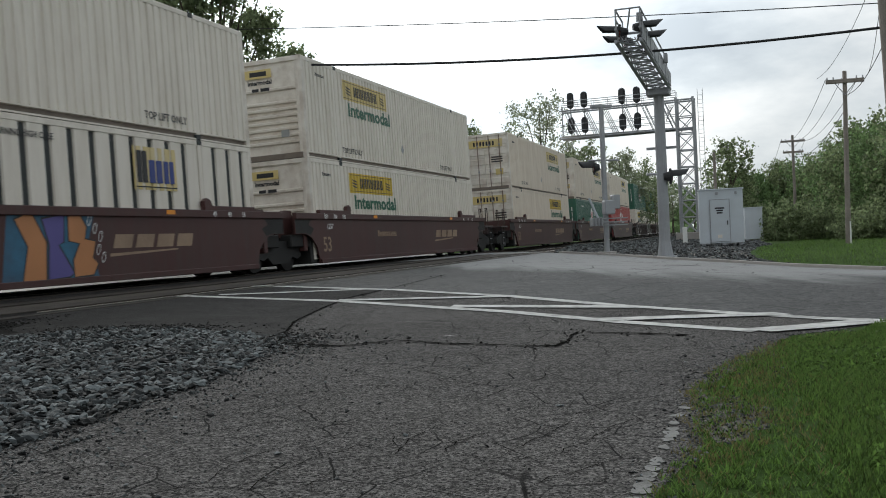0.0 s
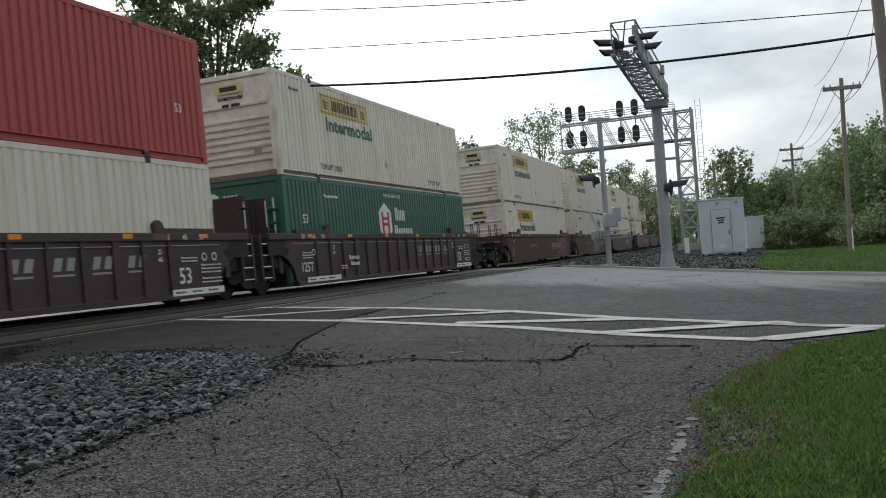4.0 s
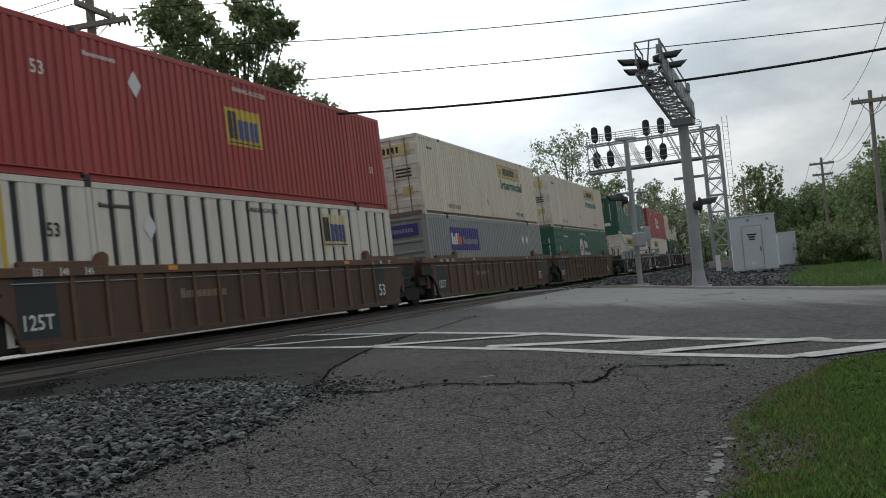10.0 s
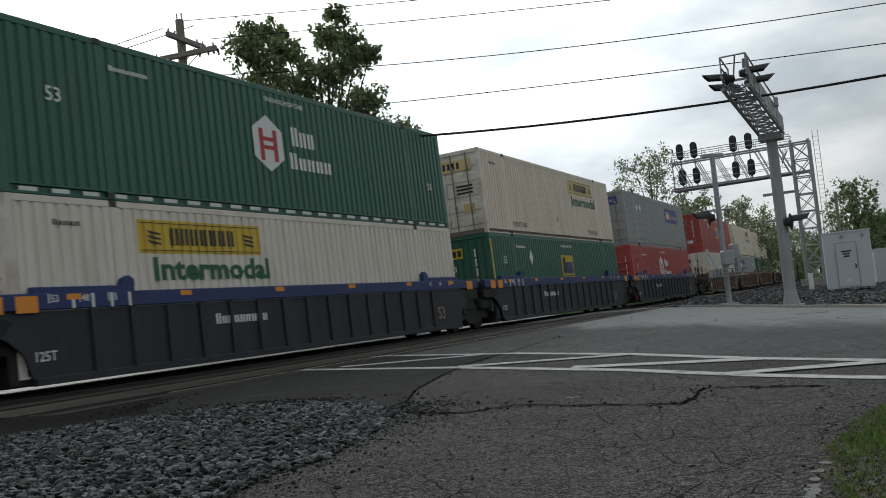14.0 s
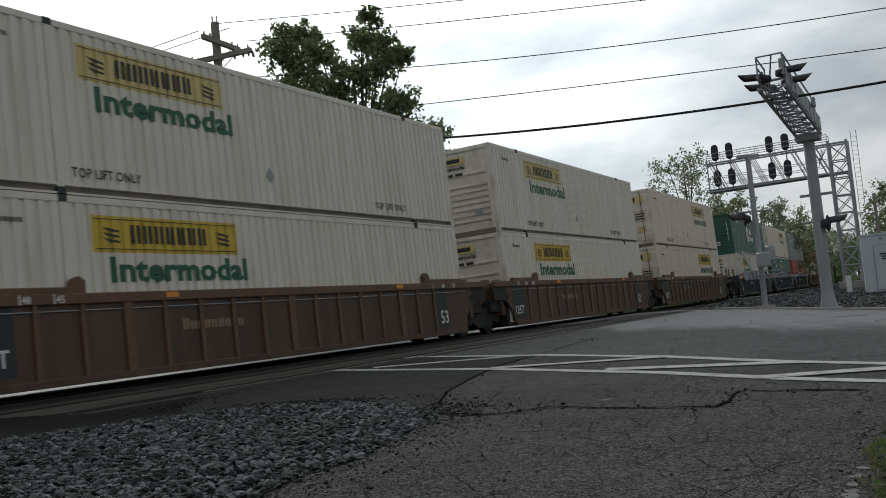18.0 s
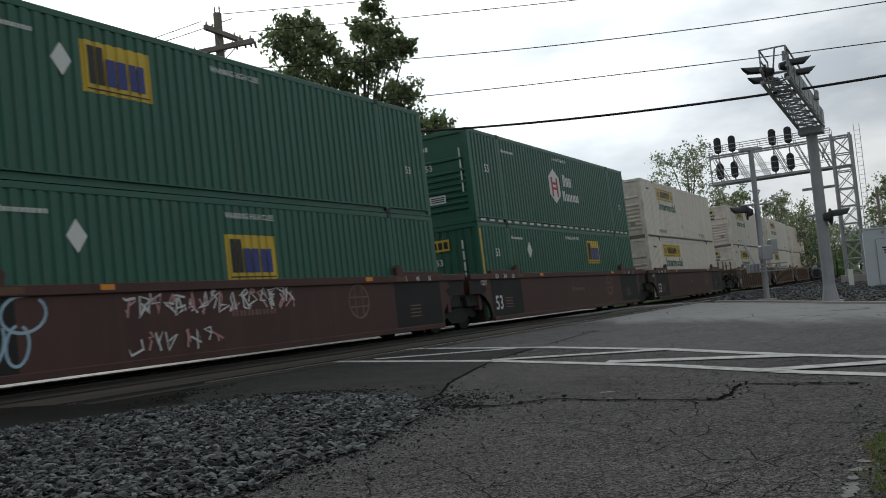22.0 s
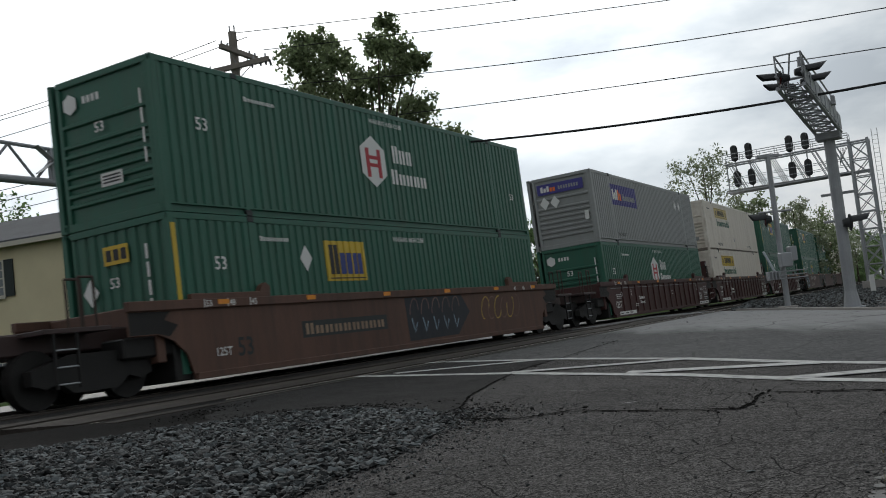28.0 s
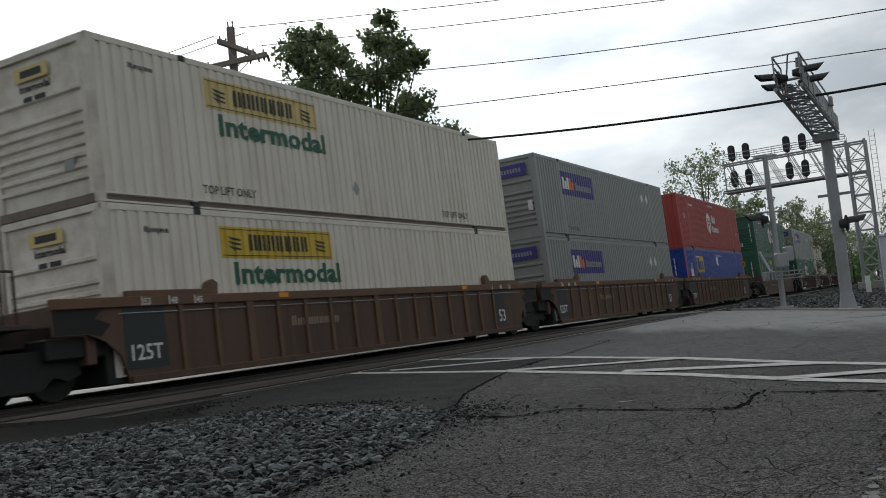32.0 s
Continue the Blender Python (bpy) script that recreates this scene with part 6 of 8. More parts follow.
def build_grass():
    rs = np.random.RandomState(21)
    def blades(n, poly, lo, hi, height, mat, name, label, keep=None, far=0.0, tuft=1):
        m = n * 12
        x, y = rs.uniform(lo[0], hi[0], m), rs.uniform(lo[1], hi[1], m)
        bare = 0.5 + 0.5 * np.sin(x * 3.1 + 1.3 * np.sin(y * 2.3)) * np.sin(y * 2.7 + x)
        ok = inside_many(poly, x, y) & (x < 0.5 * y + 1.6 + far)
        if keep:
            ok &= rs.rand(m) < keep(x, y, bare)
        x, y = x[ok][:n], y[ok][:n]
        if tuft > 1:
            # each spot grows a small tuft of its own height
            spread = 0.55 * height
            x, y = np.repeat(x, tuft), np.repeat(y, tuft)
            grow = np.repeat(rs.uniform(0.45, 1.5, len(x) // tuft), tuft)
            x, y = x + rs.normal(0, spread, len(x)), y + rs.normal(0, spread, len(y))
        else:
            grow = np.ones(len(x))
        v = np.stack([x, y, ground_many(x, y)], 1)
        k = len(v)
        a = rs.uniform(0, 6.28, k)
        lean = rs.normal(0, 0.55, (k, 2))
        h = height * grow * rs.uniform(0.4, 1.3, k)
        w = 0.0028 + 0.035 * h
        side = np.stack([np.cos(a), np.sin(a), np.zeros(k)], 1) * w[:, None]
        tip = v + np.stack([lean[:, 0] * h, lean[:, 1] * h, h], 1)
        tri = np.stack([v - side, v + side, tip], 1).reshape(-1, 3)
        me = bpy.data.meshes.new(name)
        me.from_pydata(tri.tolist(), [], np.arange(3 * k).reshape(k, 3).tolist())
        me.materials.append(M[mat])
        place(name, me, None, None, label, "grass", "", "stuff")
    def edge_keep(x, y, bare):
        d = x - (0.35 + 0.29 * y)
        k = np.clip(d / 0.2, 0.15, 1.0) * (0.6 + 0.4 * bare)
        return np.where(inside_many(BARE, x, y) & (bare < 0.9), 0.12, k)
    blades(62000, GRASS, (0.5, 1.5), (7.3, 9.2), 0.027, "blade", "lawn_grass", "short green lawn grass beside the asphalt", edge_keep, tuft=6)
    k = 60000
    x, y = rs.uniform(0.5, 6.5, k), rs.uniform(2.6, 9.2, k)
    patch = np.sin(x * 2.2 + 2 * np.sin(y * 1.7)) * np.sin(y * 2.1 - x * 1.3) > 0.05
    ok = inside_many(GRASS, x, y) & patch & (x < 0.5 * y + 1.6) & (x > 0.5 + 0.29 * y)
    x, y = x[ok], y[ok]
    place("lawn_weeds", leaf_mesh("lawn_weeds", np.stack([x, y, ground_many(x, y) + rs.uniform(0.012, 0.04, len(x))], 1), 0.016, "blade", 91), None, None, "low broad-leaved weeds in the lawn", "weeds", "", "stuff")
    outer = [(0.62, 3.3), (0.55, 1.5), (1.6, -3), (3.5, -5.5), (12, -6), (12, 3), (7.2, 4.0), (5, 1.0)]
    blades(90000, outer, (0.5, -6), (12, 4), 0.06, "blade", "lawn_grass", "short green lawn grass beside the asphalt", far=40.0)
    wide = [(5.6, 6.8), (7.2, 4.0), (9.5, 1.5), (8.6, 3.6), (6.4, 6.2), (4.2, 9.1), (4.0, 9.08)]
    blades(16000, wide, (4, 1.5), (9.6, 9.2), 0.06, "blade", "lawn_grass", "short green lawn grass beside the asphalt", far=40.0)
    blades(10000, GRASS, (0.5, 1.5), (7.3, 9.2), 0.028, "dryblade", "dry_grass", "yellowed dry grass at the lawn edge", lambda x, y, b: (1 - b) * 0.8 + 0.1)
    fringe = [(0.7, 3.4), (0.95, 4.1), (1.15, 4.85), (1.38, 5.65), (1.8, 6.5), (2.6, 7.8), (3.4, 8.45), (3.6, 8.1), (2.95, 7.5), (2.25, 6.5), (1.8, 5.5), (1.65, 4.7), (1.35, 4.15), (1.02, 3.65)]
    blades(900, fringe, (0.6, 3.3), (3.7, 8.6), 0.022, "dryblade", "dry_grass", "straw-coloured dry grass at the crumbling edge", tuft=6)
    blades(60000, [(8.6, 18), (8.2, 22.5), (8.9, 27), (10.6, 33), (13.8, 42), (17, 48), (22, 60), (40, 50), (28, 16)], (8, 16), (40, 60), 0.1, "blade", "field_grass", "rough green grass beyond the road", far=40.0)


build_grass()


# ---- the train ----
LEN, WID, TALL, BASE = 16.15, 2.59, 2.896, 0.253
HALF = WID / 2
CACHE = {}


def shared(key, build):
    if key not in CACHE:
        CACHE[key] = build()
    return CACHE[key]


def rib_profile(y0, y1, pitch, flat, slope, deep):
    """Breakpoints (y, depth) of a corrugated wall between y0 and y1."""
    n = max(1, round((y1 - y0) / pitch))
    p = (y1 - y0) / n
    out = [(y0, 0.0)]
    for i in range(n):
        a = y0 + i * p
        out += [(a + p * flat / 2, 0.0), (a + p * (flat / 2 + slope), deep), (a + p * (1 - flat / 2 - slope), deep), (a + p * (1 - flat / 2), 0.0)]
    out.append((y1, 0.0))
    return out


def corrugated(y0, y1, z0, z1, x, sign, pitch=0.245, flat=0.52, slope=0.09, deep=0.036, lift=0.0):
    """A wall in the plane x whose vertical flutes sink inwards; sign is the way it faces."""
    bm = bmesh.new()
    prof = rib_profile(y0, y1, pitch, flat, slope, deep)
    lo = [bm.verts.new((x - sign * (d - lift), y, z0)) for y, d in prof]
    hi = [bm.verts.new((x - sign * (d - lift), y, z1)) for y, d in prof]
    for i in range(len(prof) - 1):
        f = (lo[i], lo[i + 1], hi[i + 1], hi[i])
        bm.faces.new(f if sign > 0 else f[::-1])
    return bm


def corrugated_end(y, sign, z0, z1, w, pitch=0.3, deep=0.04):
    bm = bmesh.new()
    prof = rib_profile(-w, w, pitch, 0.5, 0.1, deep)
    lo = [bm.verts.new((x, y - sign * d, z0)) for x, d in prof]
    hi = [bm.verts.new((x, y - sign * d, z1)) for x, d in prof]
    for i in range(len(prof) - 1):
        f = (lo[i], lo[i + 1], hi[i + 1], hi[i])
        bm.faces.new(f if sign < 0 else f[::-1])
    return bm


def text_mesh(body, height, mat, extrude=0.0):
    def build():
        cu = bpy.data.curves.new("lettering", "FONT")
        cu.body, cu.size, cu.extrude = body, height * 1.36, extrude
        cu.offset = height * (0.045 if body == "Intermodal" else 0.02)
        cu.resolution_u = 2
        ob = bpy.data.objects.new("lettering", cu)
        scene.collection.objects.link(ob)
        dg = bpy.context.evaluated_depsgraph_get()
        me = bpy.data.meshes.new_from_object(ob.evaluated_get(dg))
        bpy.data.objects.remove(ob)
        me.materials.clear()
        me.materials.append(M[mat])
        return me
    return shared(("text", body, height, mat), build)


def letter(parent, body, y, z, height, mat, x=None, stretch=1.0, bold=0.0, label=""):
    """Lettering on the side that faces the eye, starting y from the near end."""
    me = text_mesh(body, height, mat)
    m = Matrix.Translation((HALF + 0.006 if x is None else x, y, z)) @ Matrix.Rotation(radians(90), 4, "Z") @ Matrix.Rotation(radians(90), 4, "X") @ Matrix.Diagonal((stretch, 1, 1, 1))
    return place("lettering", me, parent, m, label or "painted lettering")


def end_letter(parent, body, x, z, height, mat, y=-0.012):
    me = text_mesh(body, height, mat)
    return place("lettering", me, parent, Matrix.Translation((x, y, z)) @ Matrix.Rotation(radians(90), 4, "X"), "painted lettering")


def bar(parent, y0, y1, z0, z1, mat, name="lettering_bar", x=None, depth=0.004, label=""):
    x = HALF + 0.001 if x is None else x
    key = ("bar", round(y1 - y0, 3), round(z1 - z0, 3), mat)
    me = shared(key, lambda: finish(boxes((0, depth, 0, y1 - y0, 0, z1 - z0)), name, mat))
    return place(name, me, parent, Matrix.Translation((x, y0, z0)), label)


def end_bar(parent, x0, x1, z0, z1, mat, name="lettering_bar", y=-0.012, label=""):
    key = ("endbar", round(x1 - x0, 3), round(z1 - z0, 3), mat)
    me = shared(key, lambda: finish(boxes((0, x1 - x0, 0, 0.006, 0, z1 - z0)), name, mat))
    return place(name, me, parent, Matrix.Translation((x0, y, z0)), label)


def shape(parent, pts, mat, name, x=None, label="", depth=0.004):
    """A flat painted outline of (y, z) pairs on the side."""
    x = HALF + 0.002 if x is None else x
    return part(name, prism(pts, x, x + depth, "x"), mat, parent, label)


def film(parent, y0, y1, z0, z1, mat, label=""):
    """A sign film that lies in the flutes of the wall under it."""
    def build():
        prof = rib_profile(0.16, LEN - 0.16, 0.245, 0.52, 0.09, 0.036)
        def deep(y):
            for (ya, da), (yb, db) in zip(prof, prof[1:]):
                if ya <= y <= yb:
                    return da + (db - da) * (y - ya) / max(yb - ya, 1e-6)
            return 0.0
        cut = [(y0, deep(y0))] + [p for p in prof if y0 < p[0] < y1] + [(y1, deep(y1))]
        bm = bmesh.new()
        lo = [bm.verts.new((HALF - d + 0.004, y, z0)) for y, d in cut]
        hi = [bm.verts.new((HALF - d + 0.004, y, z1)) for y, d in cut]
        for i in range(len(cut) - 1):
            bm.faces.new((lo[i], lo[i + 1], hi[i + 1], hi[i]))
        return finish(bm, "sign_panel", mat)
    return place("sign_panel", shared(("film", y0, y1, z0, z1, mat), build), parent, None, label)


def hexagon(cy, cz, w, h):
    return [(cy - w / 2, cz - h * 0.25), (cy, cz - h / 2), (cy + w / 2, cz - h * 0.25), (cy + w / 2, cz + h * 0.25), (cy, cz + h / 2), (cy - w / 2, cz + h * 0.25)]


def bars_word(parent, y0, y1, z0, z1, mat, n, x=None, seed=0):
    """A word that is not lettered: two close upright bars for every letter, of its size and colour."""
    x = HALF + 0.001 if x is None else x
    low = 0.74 if n > 3 and seed != 5 else 0.8
    def build():
        w = (y1 - y0) / n
        bm = bmesh.new()
        for i in range(n):
            hh = (z1 - z0) * (1.0 if i == 0 or seed == 5 else low)
            for k in (0.06, 0.52):
                box(bm, 0, 0.004, (i + k) * w, (i + k + 0.3) * w, 0, hh)
        return finish(bm, "lettering_bar", mat)
    me = shared(("word", round(y1 - y0, 3), round(z1 - z0, 3), mat, n, seed), build)
    return place("lettering_bar", me, parent, Matrix.Translation((x, y0, z0)), "row of short upright bars")


def container(paint, near, label, group="containers on the train", end_paint=None):
    """A 53-foot container, its near end at y = 0, its floor at z = 0."""
    c = thing("container", label, "container", None, group)
    ep = end_paint or paint
    z0, z1 = 0.17, TALL - 0.12
    striped = paint == "striped"
    side = "white" if striped else paint
    ep = "white_end" if ep in ("striped", "white", "cream") else ep
    # on white boxes the web and sill colour holds grime plus the joint's shadow
    under = "sill" if side in ("white", "cream") else side
    def wall(sign):
        if striped:
            return finish(corrugated(0.16, LEN - 0.16, z0, z1, sign * HALF * 0.992, sign, pitch=0.62, flat=0.66, slope=0.03, deep=0.05), "side_wall", side)
        return finish(corrugated(0.16, LEN - 0.16, z0, z1, sign * HALF, sign), "side_wall", side)
    for sign in (1, -1):
        place("side_wall", shared(("wall", paint, sign), lambda: wall(sign)), c)
        place("top_rail", shared(("top", side, sign), lambda: finish(boxes((sign * HALF - 0.07, sign * HALF + 0.002, 0, LEN, TALL - 0.12, TALL), bevel=0.01), "top_rail", side)), c)
        # bottom rail: a channel, its recessed web coloured for grime and shade
        def channel():
            o, i = sign * (HALF + 0.003), sign * (HALF - 0.055)
            bm = prism([(o, 0.0), (o, 0.035), (i, 0.045), (i, 0.135), (o, 0.145), (o, 0.175), (sign * (HALF - 0.08), 0.175), (sign * (HALF - 0.08), 0.0)], 0.0, LEN, "y")
            for f in bm.faces:
                f.material_index = 1 if abs(f.calc_center_median().x - i) < 0.004 and len(f.verts) == 4 else 0
            return finish(bm, "bottom_rail", [side, under])
        place("bottom_rail", shared(("bot", side, sign), channel), c)
        for y in (0.0, LEN - 0.16):
            place("corner_post", shared(("post", ep, sign), lambda: finish(boxes((sign * HALF - 0.12, sign * HALF + 0.004, 0, 0.16, 0, TALL + 0.004), bevel=0.012), "corner_post", ep)), c, Matrix.Translation((0, y, 0)))
        for y in (2.2, LEN - 2.36):
            lp = place("lifting_post", shared(("lift", side, sign), lambda: finish(boxes((sign * HALF - 0.1, sign * HALF + 0.004, 0, 0.14, 0, TALL + 0.004), bevel=0.01), "lifting_post", side)), c, Matrix.Translation((0, y, 0)))
            for zc in (0.0, TALL - 0.11):
                place("casting", shared(("cast", sign), lambda: finish(boxes((sign * HALF - 0.12, sign * HALF + 0.016, -0.02, 0.16, 0, 0.118), bevel=0.01), "casting", "gap")), lp, Matrix.Translation((0, 0, zc)))
    place("roof", shared(("roof", side), lambda: finish(boxes((-HALF + 0.05, HALF - 0.05, 0.02, LEN - 0.02, TALL - 0.06, TALL - 0.02)), "roof", side)), c)
    place("floor", shared(("floor",), lambda: finish(boxes((-HALF + 0.06, HALF - 0.06, 0.03, LEN - 0.03, 0.02, 0.12)), "floor", "gap")), c)
    place("far_end", shared(("far", ep), lambda: finish(corrugated_end(LEN - 0.02, 1, 0.1, TALL - 0.1, HALF - 0.1), "far_end", ep)), c)
    w = HALF - 0.11
    place("end_sill", shared(("sill", ep), lambda: finish(boxes((-w, w, 0.0, 0.12, 0.0, 0.16), bevel=0.008), "end_sill", "sill" if ep == "white_end" else ep)), c)
    place("end_header", shared(("header", ep), lambda: finish(boxes((-w, w, 0.0, 0.12, TALL - 0.13, TALL), bevel=0.008), "end_header", ep)), c)
    if near == "corr" or striped:
        place("near_end", shared(("nearc", ep, striped), lambda: finish(corrugated_end(0.03, -1, 0.15, TALL - 0.12, w, 0.42 if striped else 0.27, 0.06 if striped else 0.04), "near_end", ep)), c)
    elif near == "rib":
        place("near_end", shared(("nearr", ep), lambda: finish(boxes((-w, w, 0.06, 0.1, 0.15, TALL - 0.12)), "near_end", ep)), c)
        for i in range(8):
            z = 0.42 + i * 0.19 if i < 7 else 1.95
            place("end_rib", shared(("rib", ep), lambda: finish(prism([(0.06, 0.0), (0.0, 0.03), (0.0, 0.085), (0.06, 0.115)], -w + 0.09, w - 0.09, "x"), "end_rib", ep)), c, Matrix.Translation((0, 0, z)))
        for sx in (-1, 1):
            place("end_stile", shared(("stile", ep), lambda: finish(boxes((-0.05, 0.05, 0.0, 0.1, 0.16, TALL - 0.13), bevel=0.008), "end_stile", ep)), c, Matrix.Translation((sx * (w - 0.05), 0, 0)))
    else:
        for sx in (-1, 1):
            def leaf():
                face = [(0.09, 0.16), (0.05, 0.16)]
                for i in range(5):
                    z = 0.3 + i * 0.5
                    face += [(0.05, z), (0.025, z + 0.03), (0.025, z + 0.29), (0.05, z + 0.32)]
                face += [(0.05, TALL - 0.13), (0.09, TALL - 0.13)]
                bm = prism(face, 0.01, w - 0.02, "x")
                return finish(bm, "door", ep)
            d = place("door", shared(("door", ep), leaf), c, Matrix.Translation((0 if sx > 0 else -w + 0.01, 0, 0)))
            for x in (0.27, 0.83):
                rod = place("lock_rod", shared(("rod",), lambda: finish(tubes(((0, 0, 0.1), (0, 0, TALL - 0.08), 0.022), n=8), "lock_rod", "rod")), d, Matrix.Translation((x, -0.015, 0)))
                for z in (0.95, 2.3):
                    rod_clip = place("rod_guide", shared(("guide",), lambda: finish(boxes((-0.05, 0.05, -0.03, 0.04, -0.04, 0.04), bevel=0.006), "rod_guide", "dullsteel")), d, Matrix.Translation((x, -0.01, z)))
    return c


def mirrored(y0, y1, flip):
    return (round(LEN - y1, 3), round(LEN - y0, 3)) if flip else (y0, y1)


def bird(parent, y, z, s):
    for i in range(3):
        shape(parent, [(y - s * 0.22, z + s * (0.12 - i * 0.1)), (y + s * 0.2, z + s * (0.06 - i * 0.1)), (y + s * 0.2, z + s * (0.02 - i * 0.1)), (y - s * 0.1, z + s * (0.05 - i * 0.1))], "ink", "emblem_stroke", HALF + 0.006, depth=0.002)


def livery_white(c, near, faded=False, panel=True):
    flip = near == "door"
    if panel:
        y0, y1 = mirrored(2.8, 6.45, flip)
        p = film(c, y0, y1, 1.98, 2.6, "faded_yellow" if faded else "yellow", "yellow sign panel with dark lettering blocks")
        bar(p, y0 + 0.06, y1 - 0.06, 2.03, 2.045, "ink", "panel_border", HALF + 0.0055)
        bar(p, y0 + 0.06, y1 - 0.06, 2.535, 2.55, "ink", "panel_border", HALF + 0.0055)
        bars_word(p, round(y0 + 0.85, 3), round(y1 - 0.85, 3), 2.14, 2.46, "ink", 7, HALF + 0.0055, 5)
        bird(p, y0 + 0.42, 2.3, 0.9)
        bird(p, y1 - 0.42, 2.3, 0.9)
        letter(c, "Intermodal", y0 + 0.3, 1.5, 0.42, "ink_green", stretch=1.42, label="green painted word")
    letter(c, "TOP LIFT ONLY", 2.5, 0.3, 0.17, "ink", stretch=0.95)
    letter(c, "TOP LIFT ONLY", 11.9, 0.3, 0.17, "ink", stretch=0.95)
    bars_word(c, 0.9, 1.5, 2.42, 2.52, "ink", 5, seed=3)
    shape(c, [(7.6, 0.75), (7.75, 0.6), (7.9, 0.75), (7.75, 0.95)], "grey", "placard_holder", label="bare metal placard holder")
    if near == "rib":
        e = end_bar(c, -0.5, 0.35, 2.37, 2.62, "faded_yellow", "end_sign", -0.004, "faded yellow end sign")
        end_bar(e, 0.16, 0.7, 0.06, 0.19, "ink", y=-0.004)
        end_letter(c, "Intermodal", -0.45, 2.2, 0.13, "ink", 0.05)
        bars = [(-0.3, -0.08), (-0.02, 0.26)]
        for a, b in bars:
            end_bar(c, a, b, 1.99, 2.08, "ink", y=-0.004)
        end_bar(c, 0.55, 0.8, 0.62, 0.82, "grey", "document_box", -0.006, "grey document holder")
    elif near == "door":
        e = end_bar(c, -1.02, 1.0, 2.2, 2.6, "faded_yellow", "end_sign", 0.012, "faded yellow sign across the doors")
        for i in range(7):
            end_bar(e, 0.45 + i * 0.17, 0.55 + i * 0.17, 0.09, 0.31, "ink", y=-0.004)
        end_bar(c, 0.55, 0.95, 0.75, 1.05, "faded_yellow", "end_sign", 0.012, "small yellow warning film")
        for i in range(3):
            end_bar(c, 0.35, 0.95, 1.4 + i * 0.12, 1.46 + i * 0.12, "ink", y=0.012)


def livery_hex(c, near, ink="ink_red", word="ink_white", lower=False):
    z = 1.0 if lower else 1.58
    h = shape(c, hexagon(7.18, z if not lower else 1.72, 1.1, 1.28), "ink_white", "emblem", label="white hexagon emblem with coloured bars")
    zc = z if not lower else 1.72
    for a, b in ((6.85, 7.0), (7.36, 7.51)):
        bar(h, a, b, zc - 0.4, zc + 0.32, ink, "emblem_bar", HALF + 0.0065)
    for dz in (-0.14, 0.05):
        bar(h, 7.0, 7.36, round(zc + dz, 3), round(zc + dz + 0.09, 3), ink, "emblem_bar", HALF + 0.0065)
    bars_word(c, 8.1, 9.1, zc + 0.05, zc + 0.5, word, 3, seed=6)
    bars_word(c, 7.95, 9.75, zc - 0.5, zc - 0.12, word, 5, seed=7)
    letter(c, "WARNING HIGH CUBE", 7.2, 2.55, 0.12, word, stretch=0.9)
    letter(c, "53", 1.0, 1.6, 0.26, word)
    letter(c, "53", 15.0, 1.1, 0.2, word)
    bars_word(c, 2.5, 3.5, 2.37, 2.47, word, 9, seed=8)
    if near == "rib":
        me = shape(c, hexagon(0, 0, 0.34, 0.4), word, "end_emblem")
        me.matrix_basis = Matrix.Translation((-0.85, 0.02, 2.42)) @ Matrix.Rotation(radians(-90), 4, "Z") @ Matrix.Translation((-HALF, 0, 0))
        for i in range(4):
            end_bar(c, -0.55 + i * 0.12, -0.47 + i * 0.12, 2.38, 2.52, word, y=0.05)
        end_bar(c, -0.2, 0.35, 0.7, 0.95, "ink_white", "notice", -0.006, "white notice plate")
        for i in range(3):
            end_bar(c, -0.15, 0.3, 0.75 + i * 0.06, 0.78 + i * 0.06, "ink", y=-0.01)
        for i in range(4):
            end_bar(c, 0.95, 1.0, 0.95 + i * 0.36, 1.23 + i * 0.36, word, y=-0.004)
        end_letter(c, "53", -0.25, 1.75, 0.2, word, -0.004)
    else:
        end_letter(c, "53", -0.3, 1.5, 0.2, word, -0.012)
        for i in range(4):
            end_bar(c, -0.6 + i * 0.14, -0.5 + i * 0.14, 2.2, 2.34, word, y=0.0)


